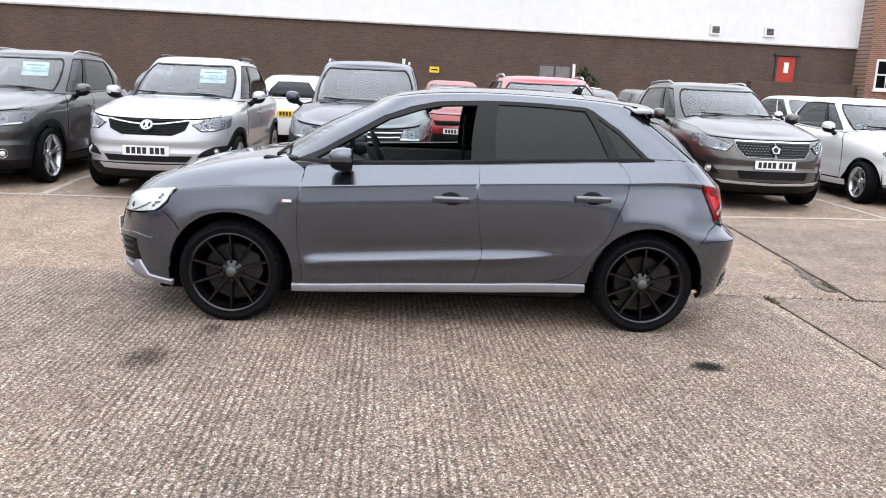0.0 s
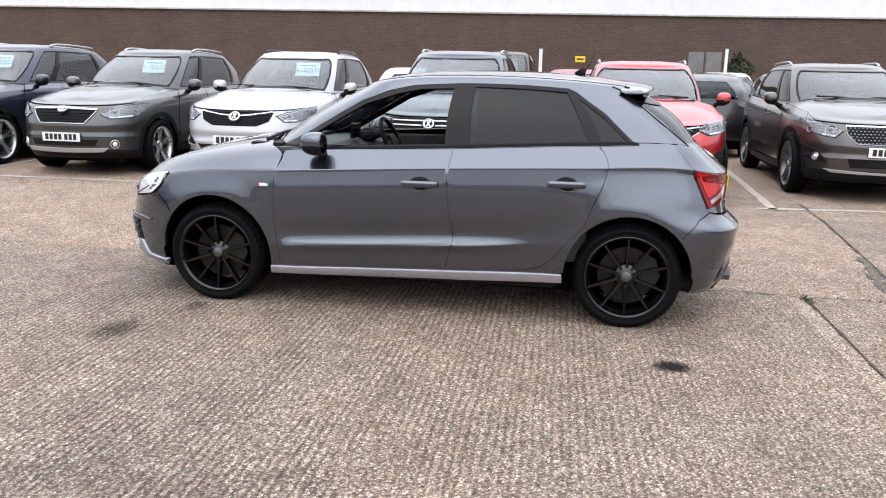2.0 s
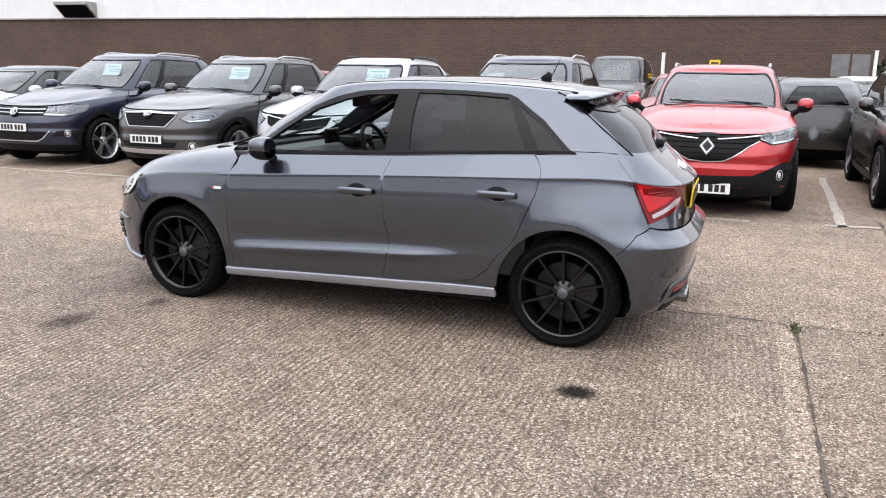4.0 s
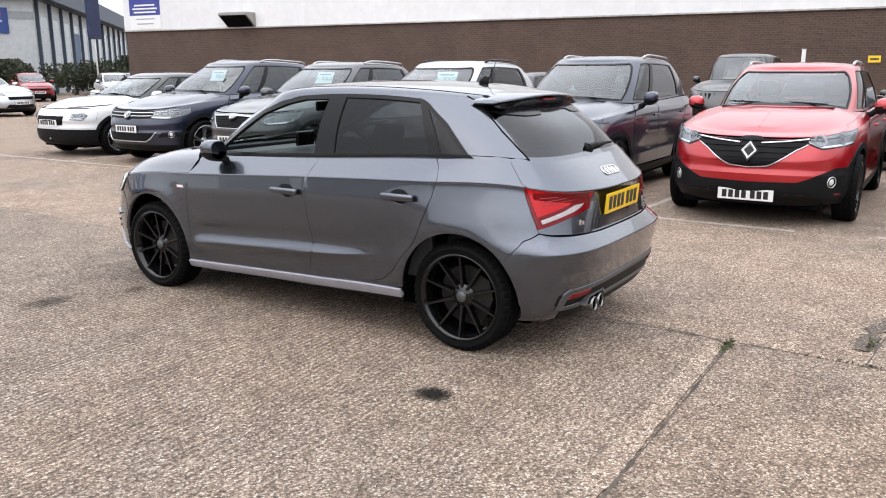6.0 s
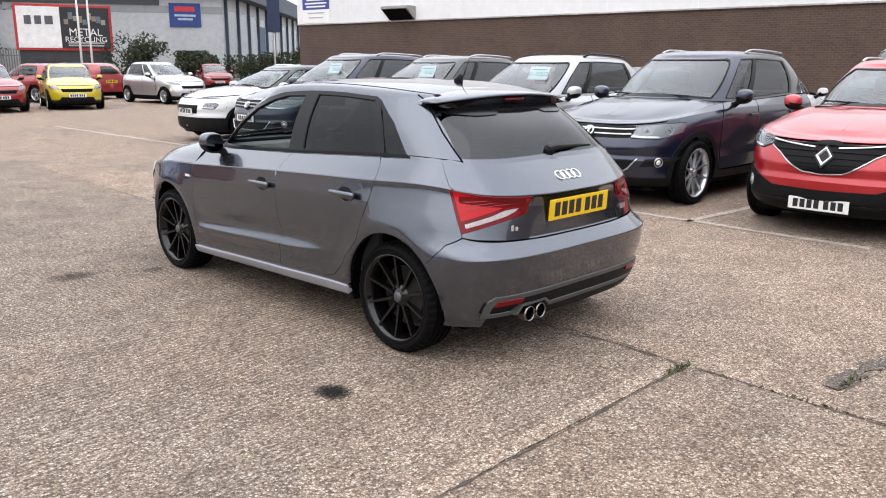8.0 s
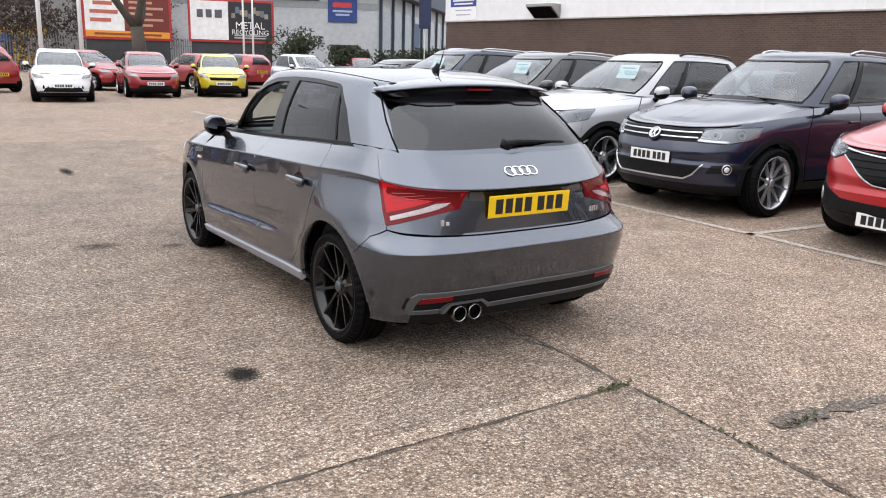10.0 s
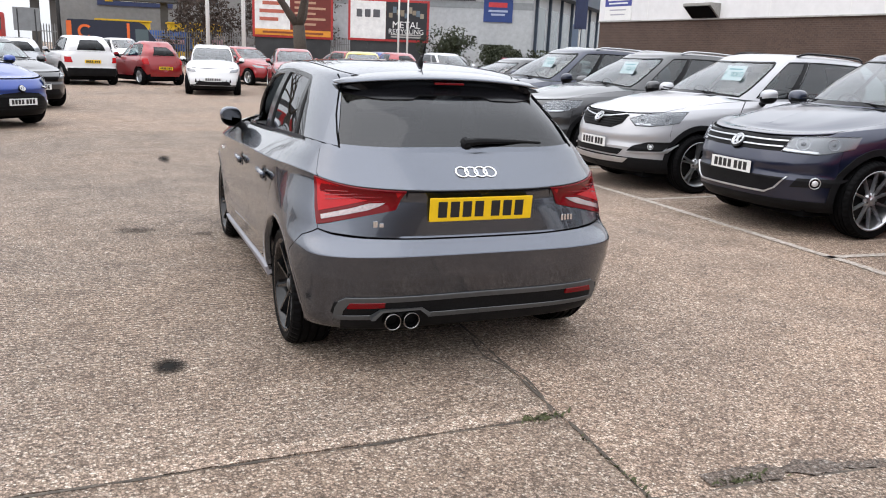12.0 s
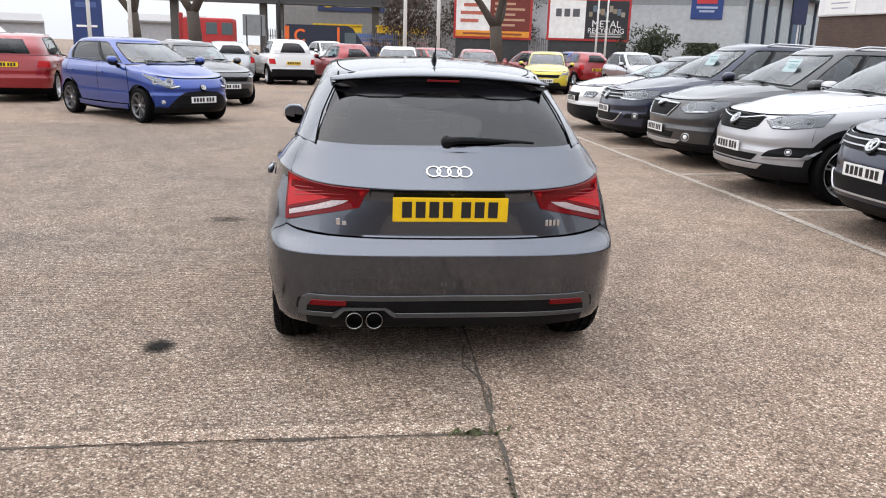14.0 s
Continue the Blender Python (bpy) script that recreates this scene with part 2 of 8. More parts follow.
class Loft:
    """A surface over (u, v): u runs from the nose's middle round one flank to the tail's middle, v up through the rings.
    A ring: (v, x front, x rear, half width, (p, q) front, (p, q) rear, [(x, z), ...])."""

    N = 301

    def __init__(self, rings, mid=0.0, creases=(), relief=None):
        """creases: (v, least u) of the rings at which the surface breaks; relief: y added at (x, z) on the flanks."""
        self.mid, self.relief = mid, relief
        self.creases = [c for c in creases if rings[0][0] < c[0] < rings[-1][0]]
        self.v = np.array([r[0] for r in rings], float)
        self.R = np.array([self.ring(*r[1:]) for r in rings])
        uu, vv = np.meshgrid(np.linspace(0, 1, 161), np.linspace(self.v[0], self.v[-1], 81), indexing="ij")
        self.gu, self.gv = uu.ravel(), vv.ravel()
        self.gp = self.at(self.gu, self.gv)
        self.span = float(np.linalg.norm(np.diff(self.R[len(self.R) // 2], axis=0), axis=1).sum())

    def ring(self, xf, xr, w, ef, er, z):
        a = np.linspace(0, math.pi / 2, 1500)
        out = []
        for x1, (p, q) in ((xf, ef), (xr, er)):
            out.append(np.stack([self.mid + (x1 - self.mid) * np.cos(a) ** (2 / p), w * np.sin(a) ** (2 / q)], 1))
        c = np.concatenate([out[0], out[1][::-1]])
        s = np.concatenate([[0], np.cumsum(np.linalg.norm(np.diff(c, axis=0), axis=1))])
        u = np.linspace(0, s[-1], self.N)
        x, y = np.interp(u, s, c[:, 0]), np.interp(u, s, c[:, 1])
        return np.stack([x, y, curve1(z, x)], 1)

    def at(self, u, v):
        u, v = np.clip(u, 0, 1) * (self.N - 1), np.clip(v, self.v[0], self.v[-1])
        i = np.clip(u.astype(int), 0, self.N - 2)
        f = (u - i)[:, None]
        P = [self.R[k][i] * (1 - f) + self.R[k][i + 1] * f for k in range(len(self.v))]
        P = np.array(P)
        k = np.clip(np.searchsorted(self.v, v, side="right") - 1, 0, len(self.v) - 2)
        n = np.arange(len(v))
        k0, k1, k2, k3 = np.maximum(k - 1, 0), k, k + 1, np.minimum(k + 2, len(self.v) - 1)
        h = (self.v[k2] - self.v[k1])[:, None]
        t1 = (P[k2, n] - P[k0, n]) / np.maximum(self.v[k2] - self.v[k0], 1e-9)[:, None]
        t2 = (P[k3, n] - P[k1, n]) / np.maximum(self.v[k3] - self.v[k1], 1e-9)[:, None]
        straight = (P[k2, n] - P[k1, n]) / h
        for c, least in self.creases:
            hard = self.hardness(u / (self.N - 1), least)
            for k, t in ((k1, t1), (k2, t2)):
                w = (hard * (np.abs(self.v[k] - c) < 1e-6))[:, None]
                t += w * (straight - t)
        s = ((v - self.v[k1]))[:, None] / h
        p = (2 * s**3 - 3 * s**2 + 1) * P[k1, n] + (s**3 - 2 * s**2 + s) * h * t1 + (3 * s**2 - 2 * s**3) * P[k2, n] + (s**3 - s**2) * h * t2
        if self.relief:
            p[:, 1] += self.relief(p[:, 0], p[:, 2]) * np.clip((p[:, 1] - 0.45) / 0.25, 0, 1)
        return p

    def hardness(self, u, least):
        """How far a crease is sharp at u: it fades in over a short way."""
        return np.ones_like(u) if least <= 0 else np.clip((u - least) / 0.035, 0, 1)

    def normal(self, u, v, e=0.004):
        dv = e * (self.v[-1] - self.v[0])
        u0, u1 = np.clip(u - e, 0, 1), np.clip(u + e, 0, 1)
        v0, v1 = np.clip(v - dv, self.v[0], self.v[-1]), np.clip(v + dv, self.v[0], self.v[-1])
        for c, least in self.creases:
            hard = self.hardness(u, least)
            v0 = np.where(v > c, v0 + hard * (np.maximum(v0, c) - v0), v0)
            v1 = np.where(v < c, v1 + hard * (np.minimum(v1, c) - v1), v1)
        a, b = self.at(u1, v) - self.at(u0, v), self.at(u, v1) - self.at(u, v0)
        edge = (u < e)[:, None] | (u > 1 - e)[:, None]
        a = np.where(edge, np.array([0, 1.0, 0]) * np.where(u < 0.5, 1, -1)[:, None], a)
        n = np.cross(b, a)
        n /= np.maximum(np.linalg.norm(n, axis=1), 1e-9)[:, None]
        return n

    def find(self, pts, axes, lo=0.0, hi=1.0):
        """(u, v) of places given by two of their coordinates, among u from lo to hi."""
        pts = np.array(pts, float)
        ok = np.flatnonzero((self.gu >= lo) & (self.gu <= hi))
        d = ((self.gp[ok][None, :, list(axes)] - pts[:, None, :]) ** 2).sum(2)
        b = ok[d.argmin(1)]
        u, v = self.gu[b].copy(), self.gv[b].copy()
        for _ in range(8):
            p = self.at(u, v)[:, list(axes)]
            pu = (self.at(u + 1e-4, v)[:, list(axes)] - self.at(u - 1e-4, v)[:, list(axes)]) / 2e-4
            pv = (self.at(u, v + 1e-4)[:, list(axes)] - self.at(u, v - 1e-4)[:, list(axes)]) / 2e-4
            r = pts - p
            det = pu[:, 0] * pv[:, 1] - pu[:, 1] * pv[:, 0]
            det = np.where(np.abs(det) < 1e-6, 1e9, det)
            u = np.clip(u + np.clip((r[:, 0] * pv[:, 1] - r[:, 1] * pv[:, 0]) / det, -0.04, 0.04), lo, hi)
            v = np.clip(v + np.clip((pu[:, 0] * r[:, 1] - pu[:, 1] * r[:, 0]) / det, -0.3, 0.3), self.v[0], self.v[-1])
        return list(zip(u, v))

    def across(self, v, share):
        """The u, on the front half, at which the ring at v is the given share of its half width."""
        u = np.linspace(0, 0.5, 600)
        y = self.at(u, np.full(600, v))[:, 1]
        return float(u[np.argmax(y >= share * y.max())])

    def side(self, pts, lo=0.12, hi=0.88):
        return self.find(pts, (0, 2), lo, hi)

    def nose(self, pts):
        return self.find(pts, (1, 2), 0.0, 0.3)

    def tail(self, pts):
        return self.find(pts, (1, 2), 0.7, 1.0)


def inside(poly, x, y):
    """Which of the points lie in the polygon."""
    px, py = np.array(poly).T
    c = np.zeros(len(x), bool)
    for i in range(len(px)):
        j = i - 1
        cut = (py[i] > y) != (py[j] > y)
        c ^= cut & (x < (px[j] - px[i]) * (y - py[i]) / np.where(py[j] == py[i], 1e-12, py[j] - py[i]) + px[i])
    return c


def dense(poly, step, su, sv):
    out = []
    for (u0, v0), (u1, v1) in zip(poly, poly[1:] + poly[:1]):
        n = max(1, int(math.hypot((u1 - u0) * su, (v1 - v0) * sv) / step))
        out += [(u0 + (u1 - u0) * k / n, v0 + (v1 - v0) * k / n) for k in range(n)]
    return out


def shrink(poly, by, su, sv):
    """The polygon moved inwards, in metres."""
    p = [Vector((u * su, v * sv)) for u, v in poly]
    area = sum(a.x * b.y - b.x * a.y for a, b in zip(p, p[1:] + p[:1]))
    sign = 1 if area > 0 else -1
    out = []
    for i, q in enumerate(p):
        a, b = (q - p[i - 1]), (p[(i + 1) % len(p)] - q)
        a = a.normalized() if a.length > 1e-9 else b.normalized()
        b = b.normalized() if b.length > 1e-9 else a
        n = Vector((-a.y - b.y, a.x + b.x)) * sign
        n = n.normalized() if n.length > 1e-6 else Vector((-a.y, a.x)) * sign
        c = max(0.5, n.dot(Vector((-a.y, a.x)) * sign))
        q = q + n * by / c
        out.append((q.x / su, q.y / sv))
    return out


def skin(name, loft, polys, mat, parent, label="", step=0.05, lift=0.0, thick=0.012, gap=0.0, sides=(-1, 1), holes=(), sv=None):
    """Panels that follow the loft inside (u, v) outlines, on one flank or both, with turned-in edges, as one mesh."""
    from mathutils.geometry import delaunay_2d_cdt

    su = loft.span
    sv = sv or 0.7 / (loft.v[-1] - loft.v[0])
    verts, faces, norms, slots = [], [], [], []
    if polys and not isinstance(polys[0][0], (list, tuple, np.ndarray)):
        polys = [polys]
    for poly in polys:
        poly = dense([tuple(map(float, p)) for p in poly], step, su, sv)
        if gap:
            mid = [(u < 0.002 or u > 0.998) for u, v in poly]
            small = shrink(poly, gap, su, sv)
            lid = loft.v[-1] - 0.02
            poly = [((p[0], q[1]) if m else ((q[0], p[1]) if p[1] > lid else q)) for p, q, m in zip(poly, small, mid)]
        P = np.array(poly)
        cuts = [dense([tuple(map(float, p)) for p in h], step, su, sv) for h in holes]
        gu = np.arange(P[:, 0].min(), P[:, 0].max(), step / su)
        gv = np.arange(P[:, 1].min(), P[:, 1].max(), step / sv)
        gx, gy = [a.ravel() for a in np.meshgrid(gu + step / su / 2, gv + step / sv / 2)]
        keep = inside(shrink(poly, step * 0.35, su, sv), gx, gy)
        for h in cuts:
            keep &= ~inside(shrink(h, -step * 0.35, su, sv), gx, gy)
        pts = list(poly)
        edges = [(i, (i + 1) % len(poly)) for i in range(len(poly))]
        for h in cuts:
            n = len(pts)
            pts += h
            edges += [(n + i, n + (i + 1) % len(h)) for i in range(len(h))]
        for c, least in loft.creases:
            cu = np.arange(max(least, P[:, 0].min()), P[:, 0].max(), 0.012 / su)
            for side in (-0.004, 0.004):
                cv = np.full(len(cu), c + side / sv)
                ok = inside(poly, cu, cv)
                for h in cuts:
                    ok &= ~inside(h, cu, cv)
                pts += list(zip(cu[ok], cv[ok]))
                for end in (0.0, 1.0):
                    if np.abs(P[:, 0] - end).min() < 1e-6 and P[:, 1].min() < c + side / sv < P[:, 1].max() and end >= least:
                        pts.append((end, c + side / sv))
            keep &= (np.abs(gy - c) > 0.012 / sv) | (gx < least)
        pts += list(zip(gx[keep], gy[keep]))
        res = delaunay_2d_cdt([Vector((u * su, v * sv)) for u, v in pts], edges, [], 0, 1e-6)
        q = np.array([(a.x / su, a.y / sv) for a in res[0]])
        tri = [f for f in res[2]]
        c = np.array([q[list(f)].mean(0) for f in tri])
        use = inside(poly, c[:, 0], c[:, 1])
        for h in cuts:
            use &= ~inside(h, c[:, 0], c[:, 1])
        tri = [f for f, k in zip(tri, use) if k]
        pos, nor = loft.at(q[:, 0], q[:, 1]), loft.normal(q[:, 0], q[:, 1])
        out = pos + nor * lift
        inn = pos + nor * (lift - thick)
        once = {}
        for f in tri:
            for a, b in zip(f, f[1:] + f[:1]):
                key = (min(a, b), max(a, b))
                once[key] = None if key in once else (a, b)
        rim = [e for e in once.values() if e and not all(q[k, 0] < 0.0008 or q[k, 0] > 0.9992 for k in e)]
        for s in sides:
            m = np.array([1, s, 1])
            n0 = len(verts)
            verts += [tuple(p) for p in out * m]
            norms += [tuple(p) for p in nor * m]
            faces += [tuple(n0 + k for k in (f[::-1] if s > 0 else f)) for f in tri]
            slots += [0] * len(tri)
            if thick:
                for a, b in rim:
                    n1 = len(verts)
                    fn = -np.cross(out[b] - out[a], nor[a]) * m
                    fn = fn / max(np.linalg.norm(fn), 1e-9)
                    half = fn * 0.7 + (nor[a] * m) * 0.7
                    verts += [tuple(p * m) for p in (out[a], out[b], inn[b], inn[a])]
                    norms += [tuple(half), tuple(half), tuple(fn), tuple(fn)]
                    quad = (n1, n1 + 1, n1 + 2, n1 + 3)
                    faces.append(quad if s > 0 else quad[::-1])
                    slots.append(1 if gap else 0)
    me = bpy.data.meshes.new(name)
    me.from_pydata(verts, [], faces)
    me.polygons.foreach_set("use_smooth", [True] * len(me.polygons))
    me.normals_split_custom_set_from_vertices(norms)
    me.materials.append(mat)
    if gap:
        me.materials.append(M["shell"])
        me.polygons.foreach_set("material_index", slots)
    ob = new(name, me)
    ob.parent = parent
    return tagged(ob, label)



def plate(parent, m, mat, bars, name="number_plate"):
    """A number plate with its unreadable characters as plain bars: (left, width) pairs."""
    p = part(name, box_bm((-0.26, -0.004, -0.0555), (0.26, 0.004, 0.0555), 0.003), mat, parent)
    p.matrix_local = m
    for x, w in bars:
        part("plate_mark", box_bm((x, -0.0055, -0.036), (x + w, -0.003, 0.038)), M["ink"], p)
    return p


BARS = [(-0.219 + 0.061 * i + (0.022 if i > 3 else 0), 0.044) for i in range(7)]


def wheel(parent, m, R, width, rim, spokes, twin, mat, holes=5):
    """A wheel whose outer face looks along -y: tyre, rim, spokes, disc, bolts."""
    tread = []
    for y in (-0.3, -0.1, 0.1, 0.3):
        y *= width
        tread += [(R, y - 0.0075), (R - 0.009, y - 0.0055), (R - 0.009, y + 0.0055), (R, y + 0.0075)]
    bm = lathe_bm([(rim - 0.012, -width / 2 + 0.02), (rim, -width / 2 + 0.004), (rim + 0.006, -width / 2), (rim + 0.012, -width / 2 + 0.001), (R - 0.035, -width / 2 - 0.005),
        (R - 0.020, -width / 2 + 0.001), (R - 0.011, -width / 2 + 0.012), (R - 0.003, -width / 2 + 0.026)] + tread +
        [(R - 0.003, width / 2 - 0.026), (R - 0.014, width / 2 - 0.010), (R - 0.06, width / 2), (rim - 0.012, width / 2 - 0.01)], 132 if holes else 48)
    if holes:
        for v in bm.verts:
            r = math.hypot(v.co.x, v.co.z)
            if r > R - 0.021 and abs(v.co.y) > 0.36 * width and round(math.atan2(v.co.z, v.co.x) / (2 * math.pi) * 132) % 3 == 0:
                v.co.x, v.co.z = v.co.x * (1 - 0.0045 / r), v.co.z * (1 - 0.0045 / r)
    w = part("wheel", bm, M["rubber"], parent)
    w.matrix_local = m
    part("rim", lathe_bm([(rim - 0.004, -width / 2 + 0.006), (rim + 0.003, -width / 2 + 0.0), (rim - 0.008, -width / 2 + 0.004), (rim - 0.016, -width / 2 + 0.022),
        (rim - 0.03, -width / 2 + 0.05), (rim - 0.035, width / 2 - 0.02)], 56), mat, w, smooth=True)
    bm = bmesh.new()
    for k in range(spokes):
        a0 = 2 * math.pi * k / spokes + math.pi / 2
        for da in ((-twin, twin) if twin else (0.0,)):
            a = a0 + da
            h0, h1 = (0.0145, 0.0105) if spokes > 8 else ((0.017, 0.0105) if twin else (0.03, 0.024))
            y0, y1 = -width / 2 + 0.035, -width / 2 + 0.012
            c, s = math.cos(a), math.sin(a)
            c0, s0 = math.cos(a0 + da * 0.55), math.sin(a0 + da * 0.55)
            pts = []
            for r, h, y, cc, ss in ((0.05, h0, y0 + 0.004, c0, s0), (rim * 0.55, (h0 + h1) / 2, y0 - 0.008, (c + c0) / 2, (s + s0) / 2), (rim - 0.012, h1, y1, c, s)):
                n = math.hypot(cc, ss)
                cc, ss = cc / n, ss / n
                pts.append([bm.verts.new((cc * r - ss * hh, yy, ss * r + cc * hh)) for hh, yy in ((-h, y + 0.03), (-h * 0.55, y), (h * 0.55, y), (h, y + 0.03))])
            for p, q in zip(pts, pts[1:]):
                for i in range(3):
                    bm.faces.new((p[i], p[i + 1], q[i + 1], q[i]))
    part("spokes", bm, mat, w)
    part("hub", lathe_bm([(0.03, -width / 2 + 0.034), (0.036, -width / 2 + 0.038), (0.068, -width / 2 + 0.044), (0.075, -width / 2 + 0.07)], 32), mat, w, smooth=True)
    part("hub_cap", lathe_bm([(0.0, -width / 2 + 0.026), (0.024, -width / 2 + 0.027), (0.03, -width / 2 + 0.032), (0.031, -width / 2 + 0.04)], 24), M["frame"] if mat is M["alloyblack"] else M["satin"], w, smooth=True)
    for k in range(holes):
        a = 2 * math.pi * (k + 0.5) / holes + math.pi / 2
        part("wheel_bolt", lathe_bm([(0, -0.012), (0.008, -0.012), (0.011, 0.0)], 10, None, Matrix.Translation((0.056 * math.cos(a), -width / 2 + 0.045, 0.056 * math.sin(a)))), M["disc"] if mat is M["alloyblack"] else M["frame"], w)
    part("brake_disc", lathe_bm([(0.06, -0.012), (rim * 0.68, -0.012), (rim * 0.68, 0.012)], 40), M["disc"], w)
    bm = strip_bm([(0.06, -0.07), (rim * 0.6, -0.09), (rim * 0.76, -0.05), (rim * 0.78, 0.05), (rim * 0.6, 0.09), (0.06, 0.07)], 0.06, pose(0, 0.0, 0, 90, 0, 0) @ pose(0, 0, -0.01, 0, 0, 18))
    part("brake_caliper", bm, M["disc"], w)
    return w


def well(parent, x, y0, y1, z, r, drop=0.25):
    """The dark lining over a wheel."""
    bm = bmesh.new()
    a = [(x - r * math.cos(t), z + r * math.sin(t)) for t in np.linspace(-0.25, math.pi + drop, 28)]
    p, q = [bm.verts.new((u, y0, v)) for u, v in a], [bm.verts.new((u, y1, v)) for u, v in a]
    for i in range(len(a) - 1):
        bm.faces.new((p[i], p[i + 1], q[i + 1], q[i]))
    bm.faces.new(q)
    part("wheel_well", bm, M["shell"], parent)


def arch_pts(x, z, r, a0, a1, n=22):
    """Points on a wheel arch, by angles from the front (0) over the top (180 at the rear)."""
    return [(x - r * math.cos(radians(a)), z + r * math.sin(radians(a))) for a in np.linspace(a0, a1, n)]


def half_shell(name, loft, mat, parent, wheels, r, drop=0.016, nu=120, nv=22, vmax=None):
    """The dark shell behind the skin panels, open at the wheels."""
    v1 = loft.v[-1] if vmax is None else vmax
    uu, vv = np.meshgrid(np.linspace(0, 1, nu + 1), np.linspace(loft.v[0], v1, nv + 1), indexing="ij")
    u, v = uu.ravel(), vv.ravel()
    p = loft.at(u, v) - loft.normal(u, v) * drop
    verts, faces = [], []
    for s in (-1, 1):
        n0 = len(verts)
        verts += [tuple(q) for q in p * np.array([1, s, 1])]
        for i in range(nu):
            for j in range(nv):
                f = [i * (nv + 1) + j, (i + 1) * (nv + 1) + j, (i + 1) * (nv + 1) + j + 1, i * (nv + 1) + j + 1]
                c = p[f].mean(0)
                if any(math.hypot(c[0] - x, c[2] - z) < r for x, z in wheels) and abs(c[1]) > 0.4:
                    continue
                faces.append([n0 + k for k in (f if s > 0 else f[::-1])])
    me = bpy.data.meshes.new(name)
    me.from_pydata(verts, [], faces)
    me.materials.append(mat)
    ob = new(name, me)
    ob.parent = parent
    return ob


def seat(parent, x, y, z, s=1.0, mat=None):
    """A front seat with its head restraint."""
    mat = mat or M["cloth"]
    bm = box_bm((x - 0.25, y - 0.25, z), (x + 0.25, y + 0.25, z + 0.14), 0.045)
    box_bm((-0.07, -0.24, 0), (0.07, 0.24, 0.60 * s), 0.05, bm, Matrix.Translation((x + 0.24, y, z + 0.1)) @ pose(0, 0, 0, 0, 14, 0))
    a = part("seat", bm, mat, parent, smooth=False)
    part("head_restraint", box_bm((-0.045, -0.12, 0), (0.045, 0.12, 0.19), 0.04, None, Matrix.Translation((x + 0.40, y, z + 0.70 * s)) @ pose(0, 0, 0, 0, 8, 0)), mat, a)
    return a


def mirror(parent, m, mat, s, size=1.0):
    """A door mirror; s: -1 near flank, 1 far flank."""
    def shell(upper, grow):
        bm = bmesh.new()
        bmesh.ops.create_uvsphere(bm, u_segments=24, v_segments=16, radius=1)
        sq = lambda t, e: math.copysign(abs(t) ** e, t)
        for v in bm.verts:
            x, y, z = v.co
            v.co = Vector((min(sq(x, 0.85), 0.5) * 0.10, sq(y, 0.78) * 0.080, sq(z, 0.75) * 0.077 * (1 - 0.12 * y * s) + 0.012 * y * s)) * size * grow
        cut = [f for f in bm.faces if (f.calc_center_median().z < -0.012 * size) == upper]
        bmesh.ops.delete(bm, geom=cut, context="FACES")
        return bm
    cap = part("door_mirror", shell(True, 1.0), mat, parent, smooth=True)
    cap.matrix_local = m
    part("mirror_base", shell(False, 0.98), M["black"], cap, smooth=True)
    g = bmesh.new()
    bmesh.ops.create_circle(g, cap_ends=True, segments=28, radius=1, matrix=Matrix.Translation((0.049 * size, 0, -0.002)) @ pose(0, 0, 0, 0, 90, 0) @ Matrix.Diagonal((0.058 * size, 0.066 * size, 1, 1)))
    part("mirror_glass", g, M["mirror"], cap)
    arm = [(0.0, -s * 0.045, -0.035), (0.012, -s * 0.075, -0.062), (0.02, -s * 0.10, -0.082), (0.025, -s * 0.16, -0.10)]
    bm = tube_bm([Vector(p) * size for p in arm], 0.026 * size, 10, None, 1.25)
    part("mirror_arm", bm, M["black"], cap, smooth=True)
    return cap


def letters(text, size, mat, parent, m, name="lettering"):
    """Flat raised letters in Blender's own font, centred on m, reading along its x with z up."""
    cu = bpy.data.curves.new(name, "FONT")
    cu.body, cu.size, cu.align_x, cu.align_y, cu.extrude = text, size, "CENTER", "CENTER", 0.001
    tmp = bpy.data.objects.new(name, cu)
    scene.collection.objects.link(tmp)
    me = bpy.data.meshes.new_from_object(tmp.evaluated_get(bpy.context.evaluated_depsgraph_get()))
    bpy.data.objects.remove(tmp)
    me.materials.clear()
    me.materials.append(mat)
    ob = new(name, me)
    ob.parent = parent
    ob.matrix_local = m @ pose(0, 0, 0, 90, 0, 0)
    return ob


def sign_card(m):
    """A pale card in a windscreen with the word SOLD."""
    t = thing("window_card", m, "pale blue paper sale card behind the windscreen", "sign", "sale cards")
    part("card", box_bm((-0.17, 0.0, -0.10), (0.17, 0.004, 0.10)), M["card"], t)
    for i, ch in enumerate("\u00a3 SOLD"):
        if ch != " ":
            letters(ch, 0.09, M["cardink"], t, Matrix.Translation((0.056 * (i - 2.6), -0.004, -0.02)))
    part("card_stripe", box_bm((-0.12, -0.002, 0.045), (0.12, 0.001, 0.06)), M["cardink"], t)
    return t


